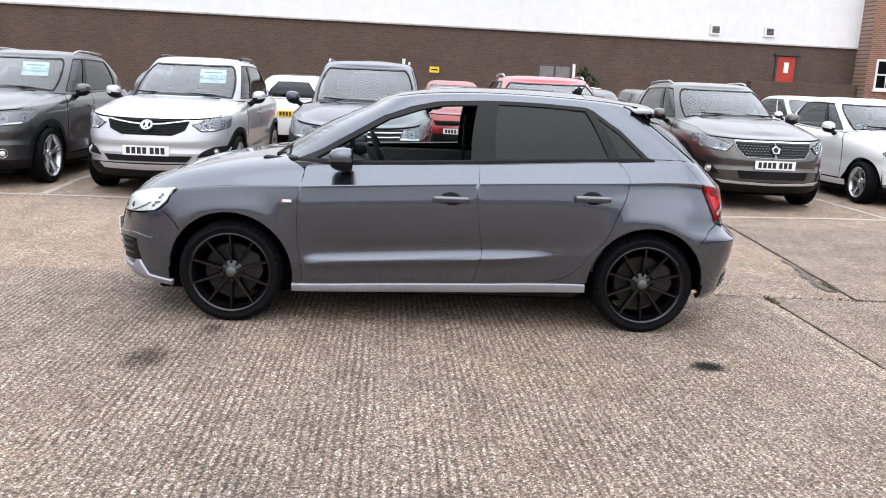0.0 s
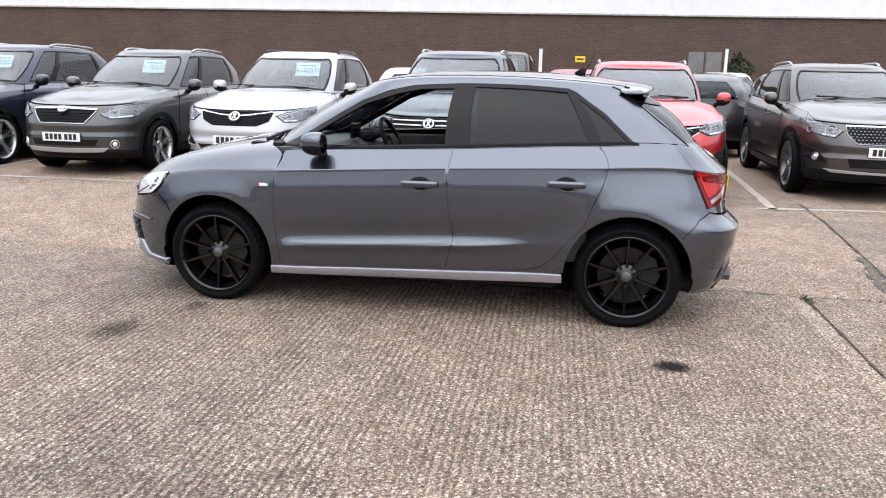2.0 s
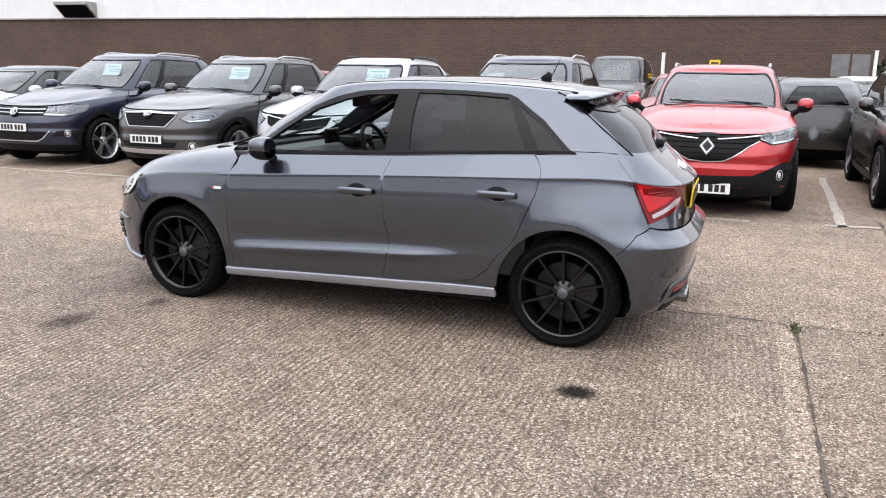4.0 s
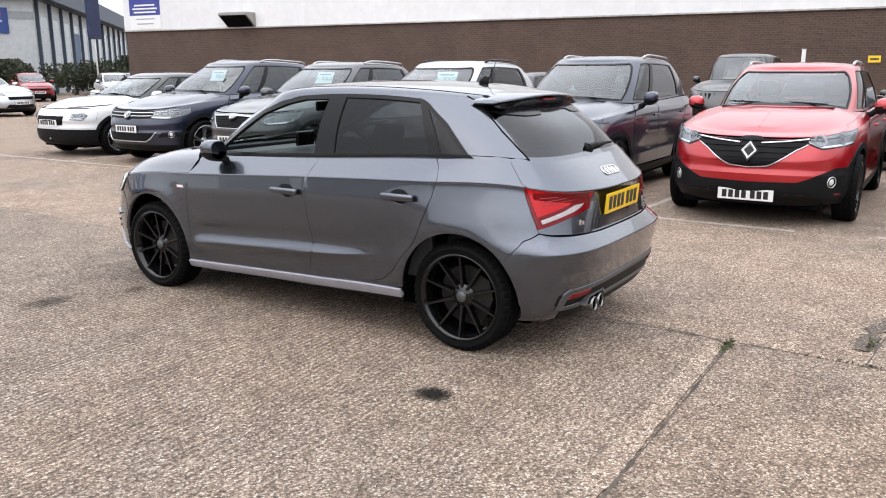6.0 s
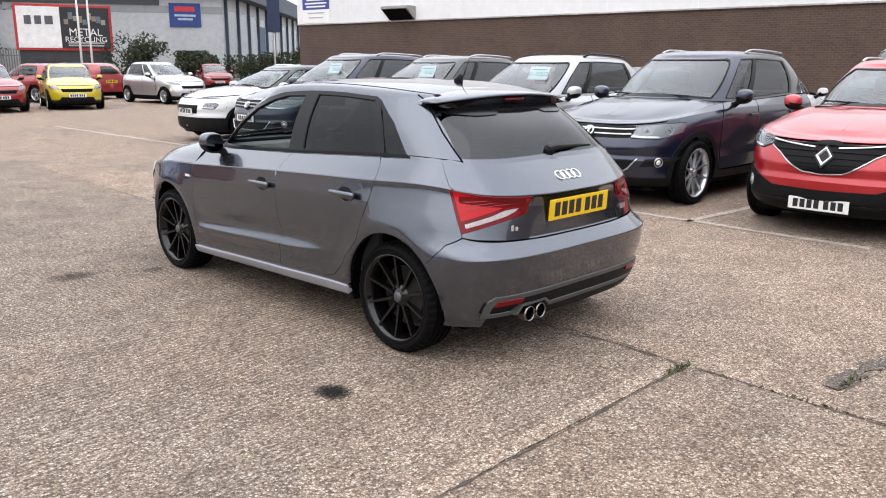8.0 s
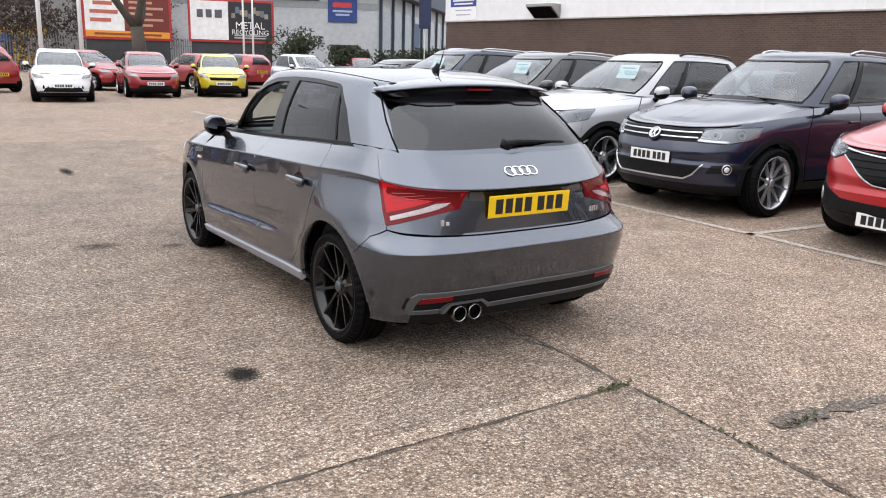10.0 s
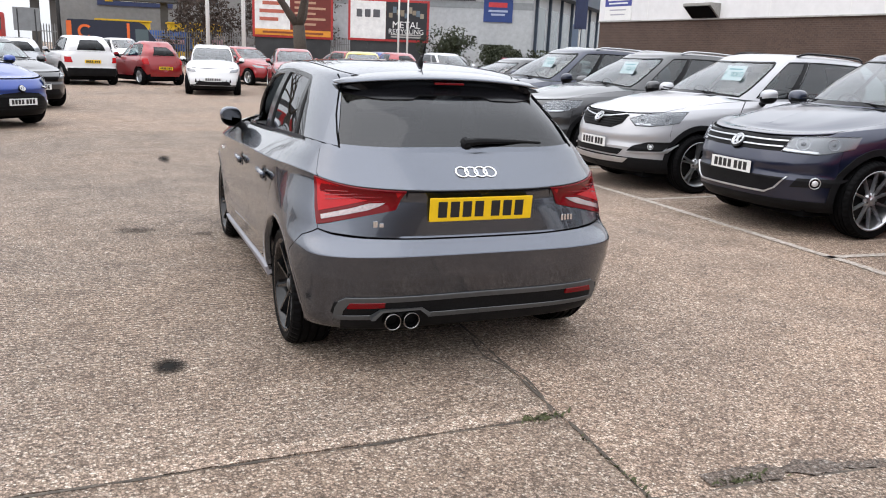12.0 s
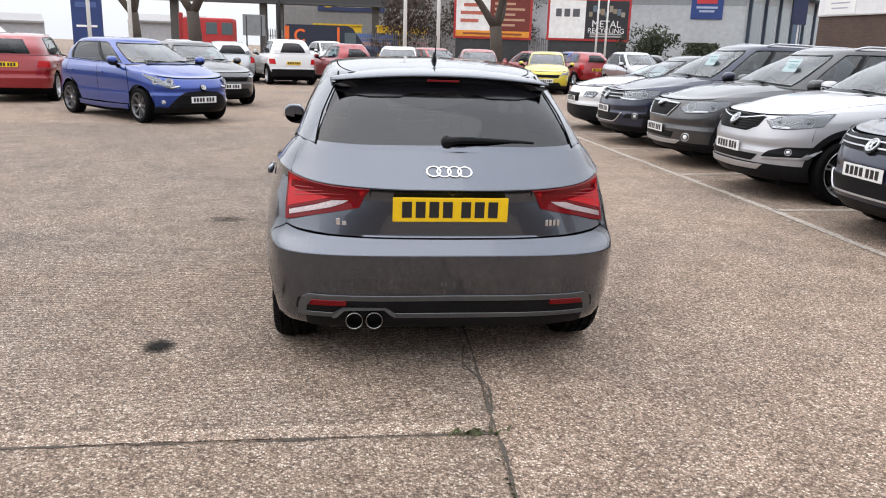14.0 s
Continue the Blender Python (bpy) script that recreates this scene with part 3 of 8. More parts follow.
def simple_car(name, m, label, L, W, H, wb, fo, color, R=0.33, belt=1.0, hood=0.98, lip=0.78, sx=None, rf=None, rr=None, cladding=False, lamps=None, grille=None, lower=None,
    fogs=None, wheelmat=None, spokes=5, twin=0.13, plate_z=0.55, plate_mat=None, badge=None, chromebar=None, skid=None, mirrors=None, rails=None, roofmat=None, detail=1, tail=None,
    rearplate=None, glassmat=None, slats=5, ends=(5.6, 2.85), rake=0.2, doors=2, group="parked cars", black_to=0.75, vents=None, sold=False, badge_sides=28, dark=None, frames=None, studs=False):
    """A parked car facing -x in its own axes, standing on z = 0, its axles' middle at the origin; sizes in metres."""
    car = thing(name, m, label, "car", group)
    xa, xb = -wb / 2, wb / 2
    xf, xr = xa - fo, xa - fo + L
    w = W / 2
    sx = xa + 0.32 if sx is None else sx
    rf = sx + 0.88 if rf is None else rf
    rr = xr - 0.42 if rr is None else rr
    sill = R * 0.68
    rise = 0.08 if 1.55 < H < 1.75 else 0.05
    lip -= 0.025
    hood, belt = hood + rise, belt + rise * 0.35
    ef, er = ends, (10, 4.5)
    rings = [
        (0.0, xf + 0.16, xr - 0.14, w * 0.93, ef, er, [(xf, sill - 0.02), (0, sill - 0.06), (xr, sill)]),
        (0.2, xf + 0.03, xr - 0.05, w * 0.975, ef, er, [(xf, sill + 0.07), (0, sill + 0.02), (xr, sill + 0.09)]),
        (1.0, xf, xr, w * 0.995, ef, er, [(xf, 0.52), (xa, 0.5), (xb, 0.52), (xr, 0.55)]),
        (1.35, xf + 0.016, xr - 0.015, w * 0.984, ef, er, [(xf, 0.575), (xa, 0.565), (xb, 0.60), (xr, 0.61)]),
        (2.0, xf + 0.01, xr - 0.02, w, ef, er, [(xf, 0.66), (xa, 0.70), (xb, 0.74), (xr, 0.72)]),
        (2.9, xf + 0.10, xr - 0.05, w * 0.985, ef, er, [(xf, lip - 0.05), (xa, belt - 0.15), (xb, belt - 0.1), (xr, belt - 0.1)]),
        (3.1, xf + 0.16, xr - 0.06, w * 0.965, ef, er, [(xf, lip - 0.02), (xa, belt - 0.11), (xb, belt - 0.06), (xr, belt - 0.05)]),
        (4.0, xf + 0.30, xr - 0.08, w * 0.885, ef, er, [(xf + 0.3, lip + 0.022), (xa - 0.1, (lip + hood) / 2 - 0.012), (sx + 0.1, (belt + hood) / 2 - 0.035), (0.4, belt + 0.01), (xb, belt + 0.04), (xr, belt + 0.05)]),
    ]
    low = Loft(rings, creases=[(1.0, 0.0), (3.1, 0.0)] if detail else [])
    zh = [(xf + 0.38, lip + 0.052), (xa - 0.1, (lip + hood) / 2 + 0.042), (sx + 0.1, hood + 0.012)]
    deck = Loft(rings[5:] + [
        (4.7, xf + 0.37, xr, w * 0.62, ef, er, zh),
        (5.4, xf + 0.41, xr, w * 0.3, ef, er, [(x, z + 0.012) for x, z in zh]),
        (6.0, xf + 0.42, xr, 0.001, ef, er, [(x, z + 0.016) for x, z in zh]),
    ])
    top = Loft([
        (0.0, sx - 0.05, xr - 0.09, w * 0.87, (4, 2.2), (6, 3.2), [(sx, hood + 0.01), (sx + 0.5, belt), (0.4, belt + 0.012), (xb, belt + 0.042), (xr, belt + 0.05)]),
        (0.5, (sx + rf) / 2 - 0.06, (xr - 0.09) * (1 - rake) + rr * rake + 0.02, w * 0.80, (4, 2.4), (6, 3.2), [(sx, (hood + H) / 2 - 0.02), (0.4, (belt + H) / 2 - 0.03), (xr, (belt + H) / 2 - 0.03)]),
        (1.0, rf, rr, w * 0.685, (4.5, 2.8), (6, 3.2), [(rf, H - 0.10), (0.3, H - 0.065), (xb, H - 0.085), (rr, H - 0.12)]),
        (1.12, rf + 0.05, rr - 0.05, w * 0.62, (4.5, 2.8), (6, 3.2), [(rf, H - 0.07), (0.3, H - 0.03), (xb, H - 0.05), (rr, H - 0.09)]),
        (1.5, rf + 0.2, rr - 0.25, w * 0.35, (4.5, 2.8), (6, 3.2), [(rf, H - 0.035), (0.3, H - 0.005), (xb, H - 0.025), (rr, H - 0.06)]),
        (2.0, rf + 0.4, rr - 0.5, 0.001, (4.5, 2.8), (6, 3.2), [(rf, H - 0.02), (0.3, H), (rr, H - 0.04)]),
    ], mid=0.62)
    st = 0.07 if detail else 0.13

    def each(nm, outline, mat, **kw):
        for sd in (-1, 1):
            skin(nm, low, [outline], mat, car, sides=(sd,), **kw)

    ra = R + 0.055
    half_shell("inner_shell", low, M["shell"], car, [(xa, R), (xb, R)], ra + 0.02, nu=80, nv=14)
    bm = box_bm((xf + 0.3, -w * 0.72, sill - 0.06), (xr - 0.25, w * 0.72, sill + 0.02))
    part("underbody", bm, M["shell"], car)
    bot = M["black"] if cladding else color
    # panel outlines in side view
    fcut, rcut = xa - ra - 0.03, xb + ra + 0.05
    d0, dm, d1 = sx + 0.18, 0.12, xb - 0.02
    f_arch = arch_pts(xa, R, ra, 0, 180)
    r_arch = arch_pts(xb, R, ra, 0, 180)
    zlow = sill + 0.0

    def U(pts):
        return low.side(pts, 0.1, 0.9)

    vm = 2.95
    ufa = U([(xa - ra + 0.012, 0.6)])[0][0]
    wing = U([(xa - ra, R + 0.02)] + arch_pts(xa, R, ra, 4, 158, 16) + [(d0, R * 0.9), (d0, belt - 0.2)])
    topw = [(u, 3.95) for u in np.linspace(wing[-1][0], ufa, 8)]
    each("front_wing", wing + topw, color, step=st, gap=0.003)
    fb = [(0, 0.25)] + [(u, 0.25) for u in np.linspace(0.02, ufa * 0.96, 8)] + U([(xa - ra, R - 0.05)])
    fb += [(ufa, v) for v in (1.2, 2.0, 2.6, 3.2, 3.9)] + [(ufa * 0.845, 3.03)] + [(u, 3.0) for u in np.linspace(ufa * 0.8, 0.0, 8)]
    skin("front_bumper", low, [fb], color, car, step=st, gap=0.003)
    for poly in dark or []:
        q = low.nose(poly)
        skin("lower_bumper", low, [[(0, q[0][1])] + q[1:-1] + [(0, q[-1][1])]], M["black"], car, step=0.05, lift=0.007)
    lowb = [(u, 0.05) for u in np.linspace(0, ufa * 0.97, 8)] + [(u, black_to if cladding else 0.35) for u in np.linspace(ufa * 0.99, 0, 8)]
    skin("lower_bumper", low, [lowb], M["black"], car, step=st, lift=0.008)
    splits = [(d0, dm), (dm, d1)] if doors > 1 else [(d0, dm + 0.35)]
    for i, (a, b) in enumerate(splits):
        last = i == len(splits) - 1
        pts = [(a, belt - 0.25), (a, sill + 0.11)]
        if last and doors > 1:
            pts += [(xb - ra - 0.12, sill + 0.11)] + arch_pts(xb, R, ra + 0.05, 22, 78, 8) + [(b + 0.06, R + ra + 0.16), (b + 0.07, belt - 0.1)]
        else:
            pts += [(b, sill + 0.11), (b, belt - 0.2)]
        q = U(pts)
        q += [(u, 3.97) for u in np.linspace(q[-1][0], q[0][0], 8)]
        for s in (-1, 1):
            d = skin("door", low, [q], color, car, step=st, gap=0.003, sides=(s,))
            hp = low.at(*[np.array([k]) for k in U([((b - 0.12), belt - 0.16)])[0]])[0]
            part("door_handle", box_bm((hp[0] - 0.1, s * hp[1] - 0.022, hp[2] - 0.014), (hp[0] + 0.1, s * hp[1] + 0.022, hp[2] + 0.014), 0.01), color, d)
    qd = (d1 + 0.06) if doors > 1 else dm + 0.35
    if doors > 1:
        quarter = U([(xb - ra * 0.55, R + ra * 0.84)] + arch_pts(xb, R, ra, 58, 168, 12) + [(rcut, R + 0.1), (rcut + 0.02, belt - 0.2)])
        quarter = U([(d1 + 0.075, belt - 0.1), (d1 + 0.065, R + ra + 0.16)]) + quarter
    else:
        quarter = U([(qd, belt - 0.2), (qd, sill + 0.11), (xb - ra, sill + 0.11)] + arch_pts(xb, R, ra, 8, 168, 16) + [(rcut, R + 0.1), (rcut + 0.02, belt - 0.2)])
    quarter += [(u, 3.97) for u in np.linspace(quarter[-1][0], quarter[0][0], 6)]
    each("rear_quarter", quarter, color, step=st, gap=0.003)
    ur = U([(rcut, 0.6)])[0][0]
    rb = [(1, 0.25)] + [(u, 0.25) for u in np.linspace(0.98, ur * 1.005, 6)] + [(ur, v) for v in (1.0, 2.0, 3.0, 3.95)] + [(u, 3.95) for u in np.linspace(ur * 1.02, 1, 6)]
    skin("rear_panel", low, [rb], color, car, step=st, gap=0.003)
    if detail or cladding:
        ss = U([(xa + ra + 0.0, sill + 0.02), (xb - ra - 0.0, sill + 0.02), (xb - ra, sill + 0.1), (xa + ra, sill + 0.1)])
        each("sill", ss, bot if cladding else color, step=st, lift=0.004)
    if cladding:
        for x in (xa, xb):
            ring = arch_pts(x, R, ra - 0.004, -8, 188, 22) + arch_pts(x, R, ra + 0.055, 186, -6, 22)
            each("arch_trim", U(ring), M["black"], step=0.05, lift=0.012)
        rl = [(u, 0.2) for u in np.linspace(ur, 1, 5)] + [(u, 1.1) for u in np.linspace(1, ur, 5)]
        skin("rear_cladding", low, [rl], M["black"], car, step=st, lift=0.01)
    for x in (xa, xb):
        for s in (-1, 1):
            wheel(car, Matrix.Translation((x, s * (w - 0.115), R)) @ pose(0, 0, 0, 0, 0 if s < 0 else 0, 0 if s < 0 else 180), R, 0.215, R - 0.085, spokes, twin, wheelmat or M["alloy"], 5 if detail else 0)
        for s in (-1, 1):
            well(car, x, s * (w - 0.15), s * (w - 0.42), R, ra + 0.012)
    ud = wing[-1][0]
    lid = [(u, 3.04) for u in np.linspace(0, ufa * 0.84, 6)] + [(u, 3.97) for u in np.linspace(ufa, ud, 8)]
    lid += deck.find([(sx + 0.16 - 0.06 * (1 - (k / 8) ** 2), w * 0.8 * k / 8) for k in range(8, -1, -1)], (0, 1), 0, 0.5)
    lid[-1] = (lid[-1][0], 6.0)
    skin("bonnet", deck, [lid + [(0, 6.0)]], color, car, step=st, gap=0.003, sv=0.35)
    # greenhouse
    edge = [(top.across(v, s), v) for v, s in ((0.03, 0.83), (0.2, 0.855), (0.4, 0.87), (0.6, 0.875), (0.8, 0.87), (0.92, 0.85), (0.97, 0.81))]
    screen = [(0, 0.03)] + edge + [(0, 0.985)]
    wins = []
    uB = top.side([(dm, belt + 0.1)])[0][0]
    uE = top.side([(d1 + 0.02, belt + 0.1)])[0][0]
    post = [(top.across(v, s), v) for v, s in ((0.93, 0.955), (0.75, 0.94), (0.5, 0.93), (0.25, 0.922), (0.05, 0.918))]
    wins.append([(uB - 0.008, 0.05), (uB - 0.008, 0.93)] + post)
    wins.append([(uB + 0.01, 0.05), (uE, 0.05), (uE - 0.01, 0.93), (uB + 0.01, 0.93)])
    if doors > 1 and rr - d1 > 0.55:
        wins.append([(uE + 0.012, 0.06), (min(uE + 0.075, 0.80), 0.16), (min(uE + 0.05, 0.77), 0.9), (uE + 0.002, 0.93)])
    rear = [(1, 0.07), (0.872, 0.07), (0.876, 0.5), (0.886, 0.92), (1, 0.95)]
    skin("roof", top, [[(0, 0), (1, 0), (1, 2.0), (0, 2.0)]], roofmat or color, car, step=st * 0.9, thick=0.0, holes=[shrink(p, 0.0, 1, 1) for p in [screen, rear] + wins], sv=0.55)
    g = glassmat or M["sideglass"]
    panes = [skin("windscreen", top, [screen], M["screen"], car, step=st, lift=-0.006, thick=0, sv=0.55), skin("rear_window", top, [rear], M["tint"], car, step=st, lift=-0.006, thick=0, sv=0.55)]
    for i, p in enumerate(wins):
        for s in (-1, 1):
            panes.append(skin("side_window", top, [p], g, car, step=st, lift=-0.006, thick=0, sides=(s,), sv=0.55))
    if detail:
        for ua, ub in ((uB - 0.009, uB + 0.011), (uE - 0.004, uE + 0.014)):
            for sd in (-1, 1):
                skin("door_pillar", top, [[(ua, 0.05), (ub, 0.05), (ub - 0.004, 0.93), (ua - 0.004 * (ua > uB), 0.93)]], M["gloss"], car, step=0.06, lift=0.0015, thick=0, sides=(sd,), sv=0.55)
        for i, p in enumerate(wins):
            for sd in (-1, 1):
                skin("window_trim", top, [p], M["gloss"], car, step=0.05, lift=0.003, thick=0.004, holes=[shrink(p, 0.012, top.span, 0.55)], sv=0.55, sides=(sd,))
        skin("screen_trim", top, [screen], M["gloss"], car, step=0.05, lift=0.002, thick=0.004, holes=[[(0, 0.1)] + [(u, v) for u, v in shrink(screen, 0.02, top.span, 0.55)[1:-1]] + [(0, 0.95)]], sv=0.55)
    for p in panes:
        p.visible_shadow = False
    # inside
    for y in (-0.36, 0.36):
        seat(car, 0.12, y * w / 0.88, 0.42 + (H - 1.45) * 0.5)
    part("rear_bench", box_bm((xb - 0.35, -w * 0.68, 0.4), (xb - 0.15, w * 0.68, belt + 0.05), 0.05), M["cloth"], car)
    part("dashboard", box_bm((sx + 0.12, -w * 0.76, belt - 0.35), (sx + 0.55, w * 0.76, belt - 0.0), 0.06), M["trim"], car)
    part("cabin_floor", box_bm((sx, -w * 0.8, 0.34), (xr - 0.3, w * 0.8, 0.4)), M["shell"], car)
    if detail:
        part("steering_wheel", tube_bm([Matrix.Translation((sx + 0.66, 0.36 * w / 0.88, belt - 0.03)) @ pose(0, 0, 0, 0, 65, 0) @ Vector((0.18 * math.cos(t), 0.18 * math.sin(t), 0)) for t in np.linspace(0, 2 * math.pi, 25)], 0.015, 6), M["black"], car)
    # face
    def N(pts):
        return low.nose([(min(y, 0.925 * w), z) for y, z in pts])

    for i, poly in enumerate(lamps or []):
        for s in (-1, 1):
            h = skin("headlamp", low, [N(poly)], M["gloss"] if detail else M["lampring"], car, step=0.03, lift=0.006, thick=0.02, sides=(s,))
            if not detail:
                continue
            c = np.mean(np.array(poly), axis=0)
            inner = shrink([tuple(p) for p in poly], 0.007, 1, 1)
            skin("lamp_bezel", low, [N(inner)], M["lampmid"], h, step=0.03, lift=0.0075, thick=0.0, sides=(s,))
            span = max(p[0] for p in poly) - min(p[0] for p in poly)
            tall = max(p[1] for p in poly) - min(p[1] for p in poly)
            foot = sorted(inner, key=lambda p: p[1])[:2]
            foot = sorted(foot)
            if span > 0.12:
                (y0, z0), (y1, z1) = foot[0], foot[1]
                skin("running_lamp", low, [N([(y0, z0 + 0.006), (y1, z1 + 0.006), (y1, z1 + 0.024), (y0, z0 + 0.022)])], M["lampsilver"], h, step=0.03, lift=0.0095, thick=0.001, sides=(s,))
            for k, r in ((-0.2, 0.42), (0.2, 0.36)):
                r *= min(tall, span * 0.55)
                u, v = N([(c[0] + k * span, c[1] + k * 0.12 * tall)])[0]
                q, nn = low.at(np.array([u]), np.array([v]))[0], low.normal(np.array([u]), np.array([v]))[0]
                face = Matrix.Translation((q[0], s * q[1], q[2])) @ Vector((nn[0], s * nn[1], nn[2])).to_track_quat("-Y", "Z").to_matrix().to_4x4()
                o = part("lamp_reflector", lathe_bm([(r * 0.85, -0.010), (r * 0.8, -0.0115), (r * 0.62, -0.003), (r * 0.4, 0.004)], 20, None, face), M["lampring"], h, smooth=True)
                part("lamp_projector", lathe_bm([(0.0, -0.013), (r * 0.22, -0.011), (r * 0.42, 0.003)], 16, None, face), M["lampdark"], o, smooth=True)
            g = skin("lamp_cover", low, [N(poly)], M["lens"], h, step=0.04, lift=0.0205, thick=0.0, sides=(s,))
            g.visible_shadow = False
    for poly in grille or []:
        skin("grille", low, [N(poly)], M["black"], car, step=0.04, lift=0.006)
        if detail:
            zs = [p[1] for p in poly]
            ys = max(p[0] for p in poly)
            bars = []
            for k in range(slats):
                z0 = min(zs) + (max(zs) - min(zs)) * (k + 0.7) / (slats + 0.4)
                yy = np.linspace(0, ys, 30)
                ok = inside(poly, np.maximum(yy, 0.001), np.full(30, z0))
                ye = yy[ok].max() if ok.any() else 0
                if ye > 0.05:
                    bars.append(N([(0, z0 - 0.006), (ye * 0.97, z0 - 0.006), (ye * 0.97, z0 + 0.006), (0, z0 + 0.006)]))
            for b in bars:
                skin("grille_slat", low, [b], M["black"], car, step=0.05, lift=0.016, thick=0.012)
    for poly in lower or []:
        skin("lower_grille", low, [N(poly)], M["black"], car, step=0.05, lift=0.007)
    for poly in chromebar or []:
        for sides in ([(-1,), (1,)] if min(p[0] for p in poly) > 0.01 else [(-1, 1)]):
            skin("chrome_bar", low, [N(poly)], M["satin"], car, step=0.04, lift=0.018, thick=0.012, sides=sides)
    for poly in skid or []:
        skin("skid_plate", low, [N(poly)], M["satin"], car, step=0.05, lift=0.014)
    for poly in frames or []:
        q = N(poly)
        skin("chrome_frame", low, [q], M["lampring"], car, step=0.03, lift=0.016, thick=0.012, holes=[shrink(q, 0.007, low.span, 0.175)], sides=(-1, 1))
    if studs and grille:
        zs, ys = [p[1] for p in grille[0]], max(p[0] for p in grille[0])
        for i in range(int(ys / 0.04)):
            for k in range(6):
                y, z = 0.02 + i * 0.04 + 0.02 * (k % 2), min(zs) + 0.02 + (max(zs) - min(zs) - 0.035) * k / 5
                if inside(grille[0], np.array([y]), np.array([z]))[0] and (y > 0.07 or abs(z - badge[0]) > 0.05):
                    for sd in (-1, 1):
                        skin("grille_stud", low, [N([(y - 0.008, z - 0.0045), (y + 0.008, z - 0.0045), (y + 0.008, z + 0.0045), (y - 0.008, z + 0.0045)])], M["lampmid"], car, step=0.03, lift=0.016, thick=0.008, sides=(sd,))
    for poly in vents or []:
        for sd in (-1, 1):
            skin("bumper_vent", low, [N(poly)], M["black"], car, step=0.05, lift=0.008, sides=(sd,))
    for y, z, r in fogs or []:
        u, v = N([(y, z)])[0]
        q, nn = low.at(np.array([u]), np.array([v]))[0], low.normal(np.array([u]), np.array([v]))[0]
        for s in (-1, 1):
            face = Matrix.Translation((q[0], s * q[1], q[2])) @ Vector((nn[0], s * nn[1], nn[2])).to_track_quat("-Y", "Z").to_matrix().to_4x4()
            f = part("fog_lamp", lathe_bm([(r * 0.84, -0.006), (r * 0.88, -0.012), (r, -0.011), (r * 1.04, 0.01)], 24, None, face), M["satin"], car, smooth=True)
            part("fog_bowl", lathe_bm([(r * 0.55, -0.007), (r * 0.86, -0.009)], 20, None, face), M["gloss"], f)
            part("fog_lens", lathe_bm([(0.0, -0.016), (r * 0.4, -0.013), (r * 0.58, -0.007)], 20, None, face), M["lampsilver"], f, smooth=True)
    if badge:
        z, r = badge
        q = low.at(*[np.array([a]) for a in N([(0.0, z)])[0]])[0]
        q2 = low.at(*[np.array([a]) for a in N([(0.0, z + 0.06)])[0]])[0]
        face = Matrix.Translation((q[0] - 0.022, 0, q[2])) @ pose(0, 0, 0, 0, math.degrees(math.atan2(q2[0] - q[0], q2[2] - q[2])), 0) @ pose(0, 0, 0, 0, 0, -90)
        k = badge_sides
        shape = [(math.cos(2 * math.pi * i / k + math.pi / 2) * (0.76 if k == 4 else 1), math.sin(2 * math.pi * i / k + math.pi / 2)) for i in range(k)]
        part("badge_backing", strip_bm([(x * r * 1.22, y * r * 1.22) for x, y in shape], 0.03, face @ pose(0, 0.032, 0, 90, 0, 0)), M["gloss"], car)
        bm = bmesh.new()
        loops = [[bm.verts.new(face @ Vector((x * r * g, d, y * r * g))) for x, y in shape] for g, d in ((1.0, 0.012), (0.97, -0.008), (0.80, -0.010), (0.62, 0.0), (0.60, 0.012))]
        for la, lb in zip(loops, loops[1:]):
            for i in range(k):
                bm.faces.new((la[i], la[(i + 1) % k], lb[(i + 1) % k], lb[i]))
        if k > 6:
            box_bm((-r * 0.12, -0.008, -r * 0.62), (r * 0.12, 0.004, r * 0.62), 0, bm, face @ pose(0, 0, 0, 0, 28, 0))
            box_bm((-r * 0.12, -0.009, -r * 0.62), (r * 0.12, 0.003, r * 0.62), 0, bm, face @ pose(0, 0, 0, 0, -28, 0))
        part("badge", bm, M["satin"], car)
    if plate_z:
        q = low.at(*[np.array([a]) for a in N([(0.2, plate_z)])[0]])[0]
        plate(car, Matrix.Translation((q[0] - 0.022, 0, plate_z)) @ pose(0, 0, 0, 0, 0, -90), M["platew"], BARS)
    for poly in tail or []:
        for s in (-1, 1):
            skin("tail_lamp", low, [low.tail(poly)], M["redglow"], car, step=0.04, lift=0.01, sides=(s,))
    if rearplate:
        q = low.at(*[np.array([a]) for a in low.tail([(0.2, rearplate)])[0]])[0]
        plate(car, Matrix.Translation((q[0] + 0.022, 0, rearplate)) @ pose(0, 0, 0, 0, 0, 90), M["platey"], BARS)
    for s in (-1, 1):
        mirror(car, Matrix.Translation((sx + 0.52, s * (w + 0.07), belt + 0.06)), mirrors or color, s, 1.1)
    if rails:
        for s in (-1, 1):
            pts = top.at(np.linspace(0.3, 0.80, 22), np.full(22, 1.1)) * np.array([1, s, 1])
            lifts = [0.0, 0.02, 0.03] + [0.035] * 16 + [0.03, 0.02, 0.0]
            part("roof_rail", tube_bm([(p[0], p[1], p[2] + z) for p, z in zip(pts, lifts)], 0.016, 6), rails, car, smooth=True)
